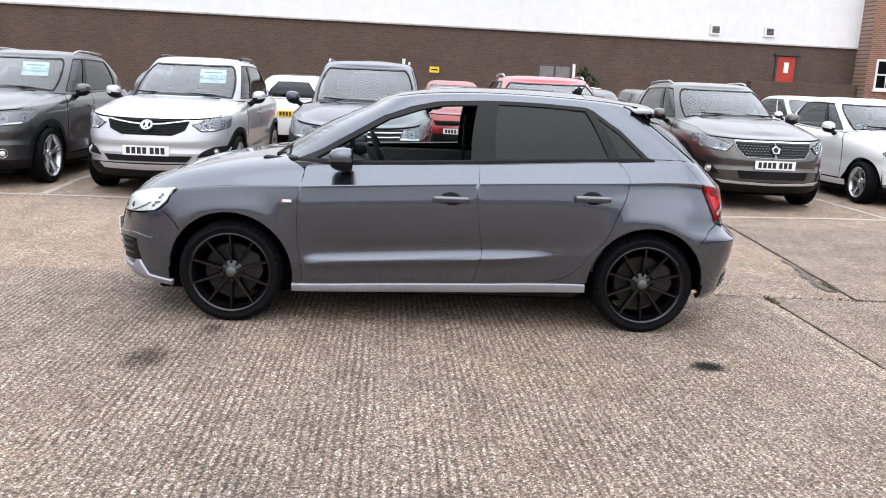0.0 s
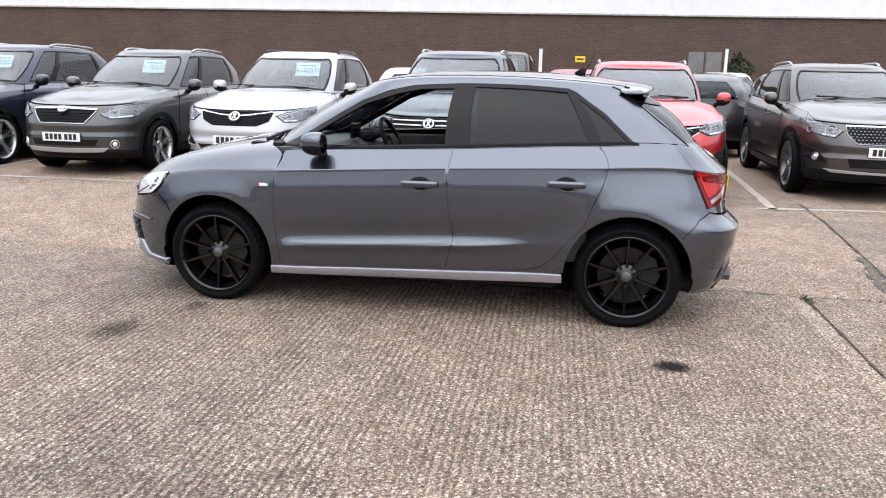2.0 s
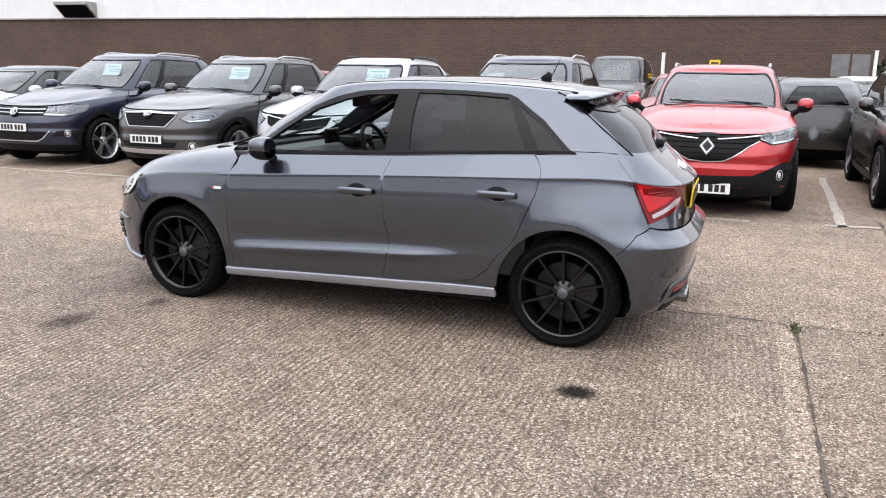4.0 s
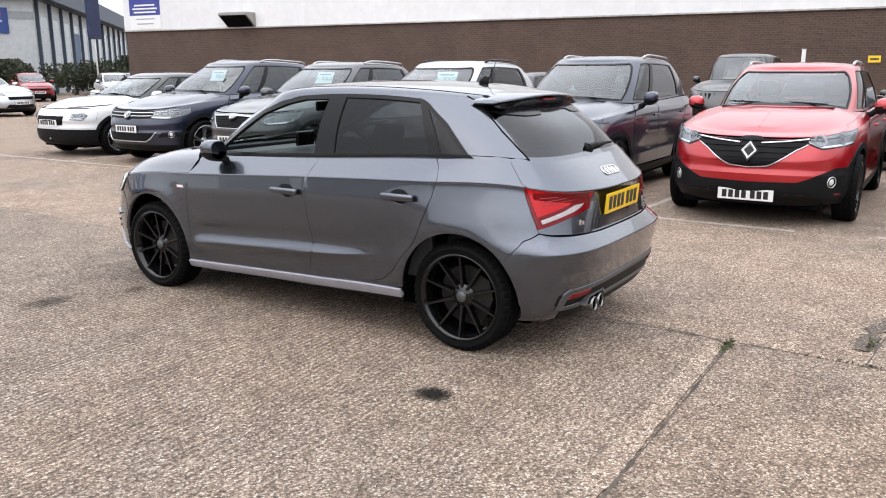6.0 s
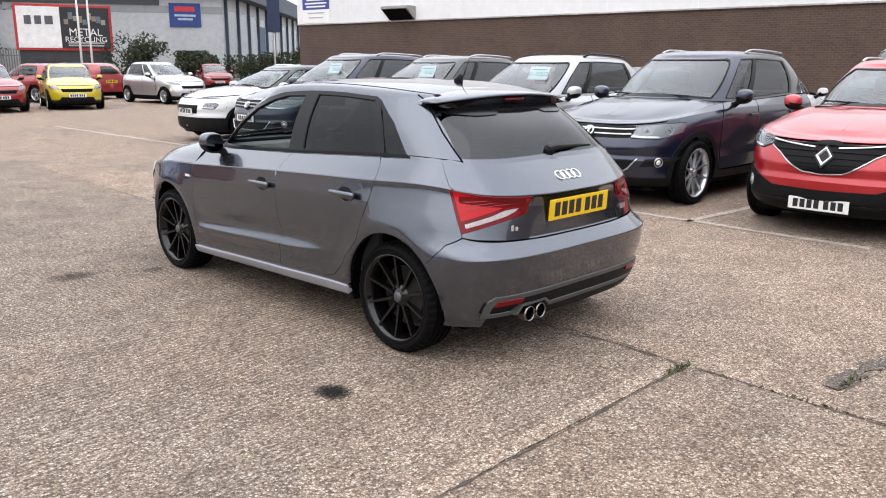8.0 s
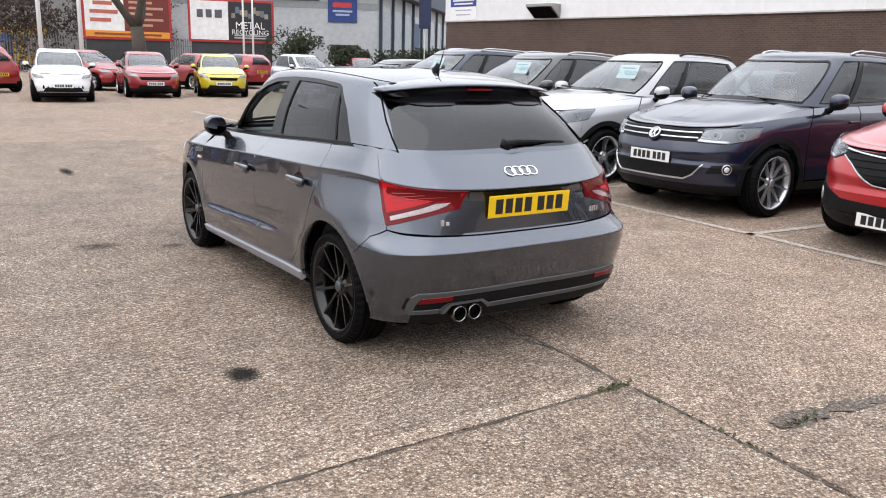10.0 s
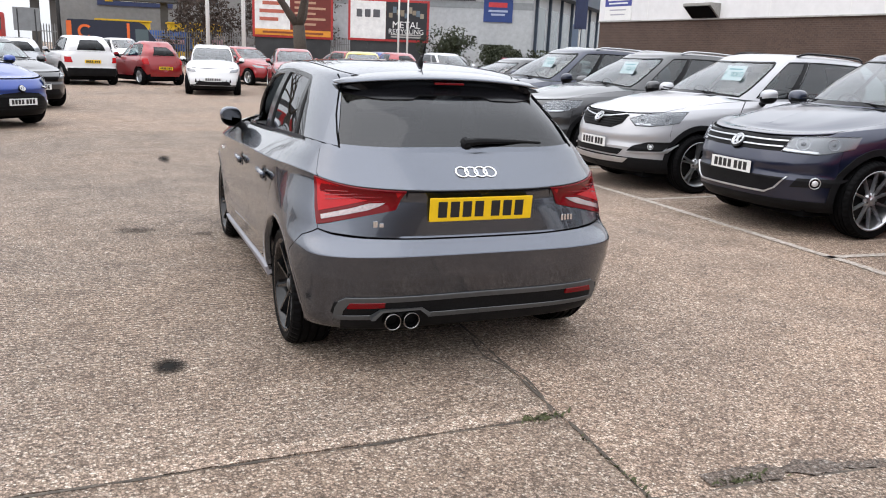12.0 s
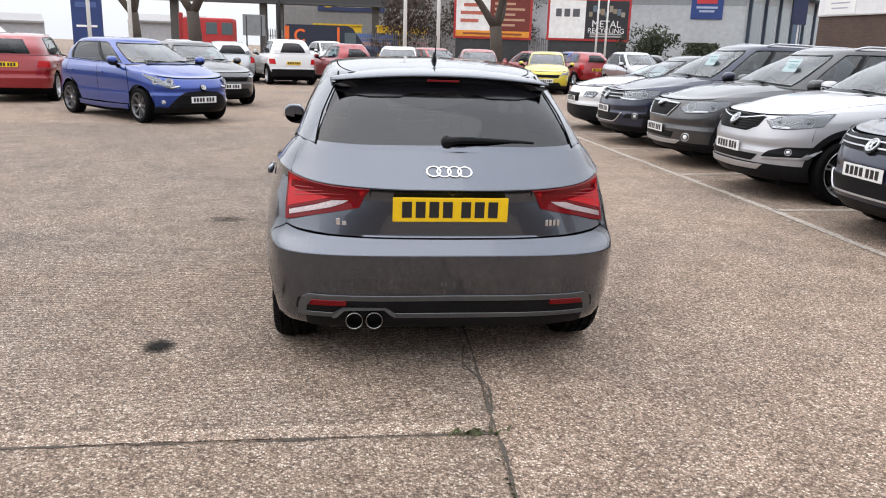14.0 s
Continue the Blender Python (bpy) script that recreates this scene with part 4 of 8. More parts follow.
    if detail:
        for y in (-0.5, 0.0):
            part("wiper", tube_bm([(sx + 0.1, y, hood + 0.04), (sx + 0.06, y + 0.3, hood + 0.055), (sx + 0.12, y + 0.52, hood + 0.06)], 0.009, 5), M["black"], car)
        part("scuttle", box_bm((sx - 0.0, -w * 0.62, hood - 0.06), (sx + 0.16, w * 0.62, hood + 0.012), 0.01), M["black"], car)
        part("rear_view_mirror", box_bm((rf + 0.1, -0.11, H - 0.24), (rf + 0.14, 0.11, H - 0.17), 0.015), M["black"], car)
    if sold:
        p, q = (top.at(np.array([0.085 if sold > 0 else 0.06]), np.array([v]))[0] for v in (0.55, 0.75))
        n = top.normal(np.array([0.07]), np.array([0.6]))[0]
        sign_card(m @ Matrix.Translation((p[0] + 0.03, -sold * 0.36, p[2] + 0.02)) @ pose(0, 0, 0, 0, 0, -90) @ pose(0, 0, 0, -28, 0, 0))
    return car


def at(loft, uv):
    return Vector(loft.at(np.array([uv[0]]), np.array([uv[1]]))[0])


def hero_car(m):
    """The grey hatchback that the camera goes round; it faces -x."""
    car = thing("hatchback", m, "grey metallic five-door hatchback with black alloy wheels and privacy glass", "car")
    body = M["grey_paint"]
    EF, ER = (6.4, 2.75), (14, 3.6)
    XA, XB, R = -1.2345, 1.2345, 0.302
    ra, rb = 0.372, 0.362
    r4 = [(-1.97, 0.675), (-1.75, 0.725), (-1.55, 0.775), (-1.31, 0.81), (-0.83, 0.836), (0.2, 0.888), (1.0, 0.918), (1.49, 0.925), (1.72, 0.885), (1.82, 0.872)]
    r6 = [(-1.85, 0.775), (-1.54, 0.86), (-1.19, 0.915), (-0.8, 0.945), (0.2, 0.988), (1.03, 1.03), (1.3, 1.035), (1.64, 1.02)]

    def relief(x, z):
        """The flared arches and the fading hollow over the lower crease of the doors."""
        out = np.zeros_like(x)
        ease = lambda t: (3 - 2 * np.clip(t, 0, 1)) * np.clip(t, 0, 1) ** 2
        for cx, r, waist, lip in ((XA, ra, 0.010, 0.009), (XB, rb, 0.022, 0.010)):
            d = np.hypot(x - cx, z - R)
            out += lip * ease((r + 0.12 - d) / 0.115) * ease((z - 0.26) / 0.2)
            out -= waist * np.exp(-(((x - cx - 0.1 * np.sign(cx)) / 0.36) ** 2) - (((z - 0.89) / 0.12) ** 2)) * ease((1.03 - z) / 0.1)
        crest = 0.425 + 0.055 * x
        fade = ease((x + 0.86) / 0.14) * ease((0.85 - x) / 0.55)
        return out + fade * 0.011 * (np.exp(-(((z - crest) / 0.022) ** 2)) - np.exp(-(((z - crest - 0.075) / 0.04) ** 2)))

    CR = [(2.0, 0.0), (2.5, 0.83), (3.2, 0.855), (4.0, 0.0)]
    rings = [
        (0.0, -1.82, 1.68, 0.74, EF, ER, [(-1.8, 0.2), (0, 0.19), (1.4, 0.20), (1.7, 0.205)]),
        (1.0, -1.99, 1.80, 0.828, EF, ER, [(-2.0, 0.235), (-1.6, 0.215), (-0.87, 0.22), (0.87, 0.262), (1.45, 0.235), (1.85, 0.24)]),
        (2.0, -2.03, 1.879, 0.8505, EF, ER, [(-2.03, 0.40), (-0.76, 0.372), (0.2, 0.428), (0.74, 0.482), (1.3, 0.49), (1.9, 0.48)]),
        (2.5, -2.035, 1.892, 0.8505, EF, ER, [(-2.03, 0.475), (-0.76, 0.44), (0.2, 0.49), (0.74, 0.545), (1.3, 0.58), (1.9, 0.588)]),
        (3.2, -2.01, 1.82, 0.857, EF, (12, 3.2), [(-2.0, 0.58), (-0.8, 0.62), (0.2, 0.66), (1.3, 0.67), (1.80, 0.655)]),
        (3.6, -1.995, 1.814, 0.8555, EF, (10, 2.75), [(-2.0, 0.63), (-0.8, 0.735), (0.2, 0.78), (1.3, 0.80), (1.78, 0.77)]),
        (3.88, -1.98, 1.812, 0.8455, EF, (8.8, 2.5), [(x, z - (0.024 if x > -0.9 else 0.016)) for x, z in r4]),
        (4.0, -1.97, 1.828, 0.8435, EF, (8.5, 2.42), r4),
        (6.0, -1.86, 1.64, 0.728, EF, ER, r6),
    ]
    low = Loft(rings, creases=CR, relief=relief)
    deck = Loft(rings[7:] + [
        (7.0, -1.82, 1.3, 0.56, EF, ER, [(-1.82, 0.79), (-1.54, 0.885), (-1.19, 0.955), (-0.9, 0.985)]),
        (8.0, -1.80, 1.3, 0.30, EF, ER, [(-1.80, 0.795), (-1.54, 0.895), (-1.19, 0.97), (-0.9, 1.0)]),
        (9.0, -1.795, 1.3, 0.001, EF, ER, [(-1.795, 0.797), (-1.54, 0.9), (-1.19, 0.977), (-0.9, 1.007)]),
    ], relief=relief)
    top = Loft([
        (0.0, -1.10, 1.641, 0.728, (4, 2.0), (14, 3.6), [(-1.1, 0.950), (-0.8, 0.942), (0.2, 0.985), (1.03, 1.027), (1.3, 1.032), (1.641, 1.017)]),
        (0.5, -0.77, 1.515, 0.668, (4.2, 2.2), (8, 3.4), [(-0.77, 1.155), (-0.3, 1.16), (0.3, 1.185), (1.0, 1.20), (1.5, 1.175)]),
        (1.0, -0.42, 1.325, 0.575, (4.5, 2.6), (8, 3.4), [(-0.42, 1.318), (-0.1, 1.36), (0.3, 1.376), (0.85, 1.358), (1.1, 1.335), (1.325, 1.305)]),
        (1.1, -0.39, 1.30, 0.535, (4.5, 2.6), (8, 3.4), [(-0.42, 1.335), (-0.1, 1.381), (0.3, 1.397), (0.85, 1.381), (1.1, 1.36), (1.325, 1.33)]),
        (1.5, -0.25, 1.15, 0.32, (4.5, 2.6), (8, 3.4), [(-0.42, 1.35), (-0.1, 1.402), (0.3, 1.42), (0.85, 1.41), (1.1, 1.39), (1.325, 1.36)]),
        (2.0, 0.0, 0.9, 0.001, (4.5, 2.6), (8, 3.4), [(-0.42, 1.36), (-0.1, 1.412), (0.3, 1.43), (0.85, 1.42), (1.1, 1.40), (1.325, 1.37)]),
    ])
    S, T, F = low.side, low.tail, low.nose
    st = 0.026
    half_shell("inner_shell", low, M["shell"], car, [(XA, R), (XB, R)], 0.41, nu=150, nv=30, drop=0.02)
    part("underbody", box_bm((-1.72, -0.60, 0.14), (1.55, 0.60, 0.25), 0.03), M["shell"], car)
    # added dark box that keeps light out from under the rear bumper
    part("rear_light_block", box_bm((1.45, -0.45, 0.20), (1.68, 0.45, 0.29), 0.03), M["shell"], car)
    part("silencer", box_bm((1.30, -0.52, 0.15), (1.66, -0.18, 0.27), 0.05), M["disc"], car)

    def both(name, outline, mat, **kw):
        return [skin(name, low, [outline], mat, car, sides=(s,), **kw) for s in (-1, 1)]

    # flanks
    xd0 = [(-0.806, 0.93), (-0.833, 0.80), (-0.842, 0.66), (-0.838, 0.50), (-0.812, 0.275)]
    xdm = [(0.214, 0.98), (0.207, 0.7), (0.200, 0.302)]
    door_f = S(xd0) + S([(-0.5, 0.283), (-0.2, 0.292)]) + S(xdm[::-1])
    door_f += [(u, 5.93) for u in np.linspace(door_f[-1][0], door_f[0][0], 10)]
    rd = [(0.67, 0.322), (0.75, 0.345), (0.83, 0.41), (0.926, 0.53), (1.02, 0.70), (1.075, 0.83), (1.097, 0.915), (1.075, 0.99)]
    door_r = S(xdm) + S([(0.4, 0.312)]) + S(rd)
    door_r += [(u, 5.93) for u in np.linspace(door_r[-1][0] - 0.001, door_r[0][0], 8)]
    wing = S([(-1.56, 0.60), (-1.53, 0.555)] + arch_pts(XA, R, ra, 40, 172, 24) + [(-0.87, 0.255)] + xd0[::-1][:-1])
    ud = wing[-1][0]
    wing += [(u, 4.04) for u in np.linspace(ud, S([(-1.545, 0.76)])[0][0], 14)] + S([(-1.6, 0.69), (-1.625, 0.655)])
    both("wing_corner", S([(-1.76, 0.62), (-1.60, 0.52), (-1.52, 0.53), (-1.48, 0.66), (-1.56, 0.76)]), body, step=0.03, lift=-0.005, thick=0)
    both("front_wing", wing, body, step=st, gap=0.0011, thick=0.03)
    for nm, q, hx, hz in (("front_door", door_f, 0.045, 0.792), ("rear_door", door_r, 0.872, 0.823)):
        for s in (-1, 1):
            d = skin(nm, low, [q], body, car, step=st, gap=0.0011, sides=(s,))
            ell = lambda a, b, dz, n=20: [(hx + a * math.cos(t), hz + dz + b * math.sin(t)) for t in np.linspace(0, 2 * math.pi, n, endpoint=False)]
            skin("handle_cup", low, [S(ell(0.062, 0.040, 0.0))], M["gloss"], d, step=0.02, lift=0.0015, thick=0, sides=(s,))
            arc = S([(hx + 0.012 + 0.052 * math.cos(t), hz - 0.016 + 0.026 * math.sin(t)) for t in np.linspace(math.pi, 2 * math.pi, 17)])
            part("handle_cup_lip", tube_bm([tuple(low.at(np.array([u]), np.array([v]))[0] * np.array([1, s, 1])) for u, v in arc], 0.0045, 6), body, d, smooth=True)
            p = at(low, S([(hx, hz)])[0])
            part("door_handle", box_bm((hx - 0.105, s * (p.y + 0.024) - 0.014, hz - 0.019), (hx + 0.108, s * (p.y + 0.024) + 0.014, hz + 0.019), 0.013), body, d, smooth=True)
    seam = S([(1.66, 0.684), (1.548, 0.928)])
    quarter = S(rd[::-1] + [(0.79, 0.31)] + arch_pts(XB, R, rb, 1, 139, 22) + [(1.60, 0.648)]) + seam
    quarter += [(u, 6.0) for u in np.linspace(quarter[-1][0] + 0.004, quarter[0][0], 8)]
    both("rear_quarter", quarter, body, step=st, gap=0.0011, thick=0.03)
    for x, r in ((XA, ra), (XB, rb)):
        both("arch_lip", S(arch_pts(x, R, r - 0.005, 2, 178, 30) + arch_pts(x, R, r + 0.012, 178, 2, 30)), body, step=0.03, lift=0.0006, thick=0.035)
    # sills: a light blade over a black skirt
    sill = S([(-0.872, 0.252), (-0.872, 0.214)] + [(-0.4, 0.225), (0.3, 0.241), (0.872, 0.258), (0.868, 0.302), (0.3, 0.288), (-0.4, 0.268)])
    both("side_skirt", S([(-0.86, 0.275), (-0.86, 0.232), (0.2, 0.25), (0.87, 0.275), (0.87, 0.305), (0.66, 0.32), (0.2, 0.31), (-0.5, 0.29)]), body, step=st, lift=-0.005)
    both("sill_blade", sill, M["blade"], step=st, lift=0.012, thick=0.03)
    both("sill_underside", [(u, 0.08) for u in np.linspace(sill[0][0], sill[4][0], 6)] + [(u, 0.95) for u in np.linspace(sill[4][0], sill[0][0], 6)], M["black"], step=0.06)
    # nose
    fb = [(0, 1.0), (0.03, 1.0), (0.07, 1.0)] + S([(-1.6, 0.225)] + arch_pts(XA, R, ra, -12, 39, 10) + [(-1.533, 0.55), (-1.563, 0.595), (-1.63, 0.648), (-1.68, 0.635)]) + F([(0.62, 0.61), (0.42, 0.60), (0.36, 0.66), (0.0, 0.66)])
    fb[-1] = (0, fb[-1][1])
    skin("front_bumper", low, [fb], body, car, step=st, gap=0.0011)
    lip = [(0, 0.85), (0.05, 0.85)] + S([(-1.75, 0.222), (-1.585, 0.208), (-1.585, 0.234), (-1.74, 0.25)]) + F([(0.69, 0.275), (0.67, 0.33), (0.65, 0.33), (0.62, 0.285), (0.3, 0.285), (0.0, 0.285)])
    lip[-1] = (0, lip[-1][1])
    skin("front_lip", low, [lip], M["blade"], car, step=0.03, lift=0.014, thick=0.03)
    for s in (-1, 1):
        v = skin("bumper_vent", low, [F([(0.46, 0.45), (0.66, 0.46), (0.67, 0.33), (0.46, 0.31)])], M["black"], car, step=0.03, lift=0.004, sides=(s,))
        for z in (0.36, 0.40, 0.44):
            skin("vent_slat", low, [F([(0.47, z), (0.655, z), (0.658, z + 0.012), (0.47, z + 0.012)])], M["gloss"], v, step=0.04, lift=0.014, sides=(s,))
        skin("vent_brow", low, [F([(0.47, 0.462), (0.66, 0.472)]) + S([(-1.70, 0.472), (-1.70, 0.482)]) + F([(0.66, 0.498), (0.47, 0.484)])], body, car, step=0.02, lift=0.013, thick=0.016, sides=(s,))
        lamp = F([(0.40, 0.60), (0.62, 0.615)]) + S([(-1.68, 0.643), (-1.605, 0.70), (-1.545, 0.785)]) + F([(0.66, 0.765), (0.5, 0.72), (0.38, 0.67)])
        h = skin("headlamp", low, [lamp], M["gloss"], car, step=0.025, lift=0.003, thick=0.03, sides=(s,))
        skin("lamp_bezel", low, [shrink(lamp, 0.0035, low.span, 0.117)], M["lampsilver"], h, step=0.025, lift=0.0045, thick=0, sides=(s,))
        for (x, z), mat in (((-1.69, 0.672), M["lampmid"]), ((-1.672, 0.690), M["lampring"]), ((-1.652, 0.694), M["lampmid"]), ((-1.648, 0.722), M["lampring"]), ((-1.632, 0.738), M["lampmid"])):
            skin("lamp_facet", low, [S([(x - 0.009, z - 0.008), (x + 0.009, z - 0.004), (x + 0.012, z + 0.010), (x - 0.006, z + 0.007)])], mat, h, step=0.02, lift=0.0065, thick=0.001, sides=(s,))
        skin("running_lamp", low, [S([(-1.69, 0.648), (-1.615, 0.702), (-1.565, 0.775), (-1.575, 0.777), (-1.628, 0.706), (-1.695, 0.656)])], M["platew"], h, step=0.02, lift=0.008, thick=0.001, sides=(s,))
        skin("lamp_divider", low, [F([(0.60, 0.622), (0.625, 0.622)]) + S([(-1.70, 0.69), (-1.715, 0.69)])], M["lampring"], h, step=0.02, lift=0.0065, thick=0.001, sides=(s,))
        for y, z in ((0.5, 0.64), (0.6, 0.653)):
            p = at(low, F([(y, z)])[0])
            bm = bmesh.new()
            bmesh.ops.create_uvsphere(bm, u_segments=16, v_segments=8, radius=0.024, matrix=Matrix.Translation((p.x + 0.012, s * (p.y - 0.004), p.z)))
            part("lamp_projector", bm, M["lampdark"], h, smooth=True)
    skin("grille", low, [F([(0, 0.36), (0.34, 0.36), (0.4, 0.5), (0.36, 0.655), (0, 0.655)])], M["gloss"], car, step=0.04, lift=0.006)
    plate(car, Matrix.Translation((-2.06, 0, 0.46)) @ pose(0, 0, 0, 0, 0, -90), M["platew"], BARS)
    ux = [(-1.02 + 0.10 * (y / 0.62) ** 2, y) for y in np.linspace(0.66, 0.0, 10)]
    hood = [(0, 4.06)] + [(u, 4.06) for u in np.linspace(0.02, ud, 16)] + deck.find([(-0.81, 0.76)], (0, 1), 0, 0.5) + deck.find(ux, (0, 1), 0, 0.5)
    hood[-1] = (hood[-1][0], 9.0)
    hood.append((0, 9.0))
    skin("bonnet", deck, [hood], body, car, step=st, gap=0.0011, sv=0.25)
    part("scuttle", box_bm((-1.08, -0.6, 0.92), (-0.88, 0.6, 0.975), 0.015), M["black"], car)
    for y in (-0.42, 0.12):
        part("wiper", tube_bm([(-1.0, y - 0.1, 0.985), (-0.97, y + 0.1, 1.012), (-0.93, y + 0.38, 1.03)], 0.010, 6), M["black"], car)
    for s in (-1, 1):
        bm = strip_bm([(-0.03, -0.005), (0.035, -0.005), (0.028, 0.011), (-0.022, 0.011)], 0.004, pose(0, 0, 0, 90, 0, 0))
        b = part("side_badge", bm, M["platew"], car)
        p = at(low, S([(-0.905, 0.745)])[0])
        b.matrix_local = Matrix.Translation((-0.905, s * (p.y + 0.004) + (0 if s < 0 else 0.002), 0.745)) @ pose(0, 0, 0, 0, 0, -3 * s)
        part("badge_stripe", box_bm((-0.028, -0.0055, -0.004), (-0.018, 0.0015, 0.01)), M["redglow"], b)
    # tail
    gate = T([(0.0, 0.652), (0.3, 0.653), (0.55, 0.659), (0.69, 0.672)]) + seam
    gate[0] = (1, gate[0][1])
    gate += [(u, 6.0) for u in np.linspace(gate[-1][0] + 0.004, 1, 10)]
    skin("tailgate", low, [gate], body, car, step=st, gap=0.0011)
    rbp = [(1, 0.62), (0.96, 0.62)] + S([(1.57, 0.225)] + arch_pts(XB, R, rb, 188, 139, 9) + [(1.601, 0.647), (1.661, 0.683)]) + T([(0.69, 0.667), (0.55, 0.654), (0.3, 0.648), (0.0, 0.647)])
    rbp[-1] = (1, rbp[-1][1])
    bump = skin("rear_bumper", low, [rbp], body, car, step=st, gap=0.0011, thick=0.03)
    ins = T([(0.0, 0.297), (0.66, 0.292), (0.70, 0.31), (0.69, 0.362), (0.0, 0.366)])
    skin("diffuser", low, [[(1, ins[0][1])] + ins[1:-1] + [(1, ins[-1][1])]], M["black"], bump, step=0.03, lift=0.004)
    lip = T([(0.0, 0.20), (0.64, 0.21), (0.655, 0.292), (0.0, 0.297)])
    skin("diffuser_lip", low, [[(1, lip[0][1])] + lip[1:-1] + [(1, lip[-1][1])]], M["black"], bump, step=0.03, lift=0.005)
    for s in (-1, 1):
        skin("reflector", low, [T([(0.47, 0.342), (0.635, 0.338), (0.625, 0.364), (0.47, 0.366)])], M["redlens"], bump, step=0.03, lift=0.014, sides=(s,))
        for y in (0.2, 0.58):
            part("diffuser_fin", box_bm((1.66, s * y - 0.006, 0.245), ((1.80 if y < 0.4 else 1.70), s * y + 0.006, 0.285), 0.003), M["black"], bump)
    def across(pts):
        q = T(pts)
        return [(1, q[0][1])] + q[1:-1] + [(1, q[-1][1])]

    skin("diffuser_frame", low, [across([(0.001, 0.367), (0.60, 0.364), (0.632, 0.352), (0.648, 0.325), (0.653, 0.28), (0.688, 0.28), (0.685, 0.335), (0.672, 0.368), (0.642, 0.388), (0.001, 0.391)])], M["frame"], bump, step=0.025, lift=0.008, thick=0.014)
    skin("diffuser_bar", low, [T([(0.255, 0.278), (0.255, 0.301), (0.001, 0.301), (0.001, 0.278)])], M["frame"], bump, step=0.03, lift=0.009, thick=0.015, sides=(-1,))
    skin("diffuser_bar", low, [T([(0.525, 0.278), (0.67, 0.277), (0.67, 0.297), (0.525, 0.300)])], M["frame"], bump, step=0.03, lift=0.009, thick=0.015, sides=(-1,))
    skin("diffuser_bar", low, [T([(-0.0, 0.278), (0.67, 0.277), (0.67, 0.297), (-0.0, 0.301)])], M["frame"], bump, step=0.03, lift=0.009, thick=0.015, sides=(1,))
    for y in (-0.435, -0.345):
        part("exhaust_tip", lathe_bm([(0.033, 0.010), (0.034, 0.026), (0.0365, 0.034), (0.0395, 0.032), (0.0405, 0.02), (0.039, -0.10)], 32, None, Matrix.Translation((1.822, y, 0.272)) @ pose(0, 0, 0, 0, 0, -90)), M["tailpipe"], bump, smooth=True)
        part("exhaust_bore", lathe_bm([(0.0, -0.03), (0.032, -0.03), (0.033, 0.011)], 24, None, Matrix.Translation((1.822, y, 0.272)) @ pose(0, 0, 0, 0, 0, -90)), M["shell"], bump)
    part("exhaust_surround", strip_bm([(-0.535, 0.283), (-0.53, 0.298), (-0.49, 0.328), (-0.29, 0.328), (-0.25, 0.300), (-0.245, 0.285), (-0.262, 0.285), (-0.3, 0.317), (-0.48, 0.317), (-0.518, 0.283)], 0.07, Matrix(((0, 0, 1, 1.772), (1, 0, 0, 0), (0, 1, 0, 0), (0, 0, 0, 1)))), M["frame"], bump)
    # tail lamps: red and clear bands behind one lens
    for s in (-1, 1):
        (c00, c01), (c10, c11) = T([(0.415, 0.782), (0.368, 0.868)]), S([(1.652, 0.703), (1.560, 0.910)])

        def P(pts):
            """Places on the lamp: a from its inner to its outer end, b from its foot to its top."""
            return [tuple((1 - a) * ((1 - b) * c00[k] + b * c01[k]) + a * ((1 - b) * c10[k] + b * c11[k]) for k in (0, 1)) for a, b in pts]

        L = skin("tail_lamp", low, [P([(0, 1), (0, 0), (1, 0), (1, 1)])], M["redlens"], car, step=0.025, lift=0.010, thick=0.03, sides=(s,), label="red tail lamp with a clear lower band")
        skin("lamp_panel", low, [P([(0.03, 0.93), (0.05, 0.52), (0.36, 0.51), (0.57, 0.40), (0.95, 0.27), (0.96, 0.95)])], M["redglow"], L, step=0.02, lift=0.0125, thick=0.002, sides=(s,))
        for b in (0.62, 0.71, 0.80):
            skin("lamp_line", low, [P([(0.1, b), (0.5, b - 0.03), (0.85, b - 0.12), (0.85, b - 0.10), (0.5, b - 0.008), (0.1, b + 0.024)])], M["redmid"], L, step=0.02, lift=0.0145, thick=0.001, sides=(s,))
        skin("lamp_divider", low, [P([(0.10, 0.47), (0.35, 0.46), (0.56, 0.35), (0.93, 0.245), (0.93, 0.225), (0.55, 0.32), (0.35, 0.43), (0.11, 0.43)])], M["redlens"], L, step=0.02, lift=0.0125, thick=0.002, sides=(s,))
        skin("reversing_lamp", low, [P([(0.16, 0.38), (0.35, 0.40), (0.55, 0.29), (0.92, 0.19), (0.92, 0.095), (0.6, 0.13), (0.35, 0.18), (0.22, 0.27)])], M["clearband"], L, step=0.02, lift=0.0135, thick=0.002, sides=(s,))
    # the shadow line under the tailgate lip, drawn as a thin black strip
    rec = T([(0.0, 0.852), (0.33, 0.850), (0.365, 0.825), (0.385, 0.86), (0.36, 0.869), (0.0, 0.871)])
    skin("lip_shade_strip", low, [[(1, rec[0][1])] + rec[1:-1] + [(1, rec[-1][1])]], M["gloss"], car, step=0.02, lift=0.003, thick=0.004, label="black strip drawn as the shade under the tailgate edge")
    p = at(low, T([(0.2, 0.785)])[0])
    plate(car, Matrix.Translation((p.x + 0.016, -0.007, 0.783)) @ pose(0, 0, 0, 4, 0, 90), M["platey"], BARS)
    p0, p1 = at(low, (1, T([(0.01, 0.91)])[0][1])), at(low, (1, T([(0.01, 0.975)])[0][1]))
    lean = math.degrees(math.atan2(p0.x - p1.x, p1.z - p0.z))
    bm = bmesh.new()
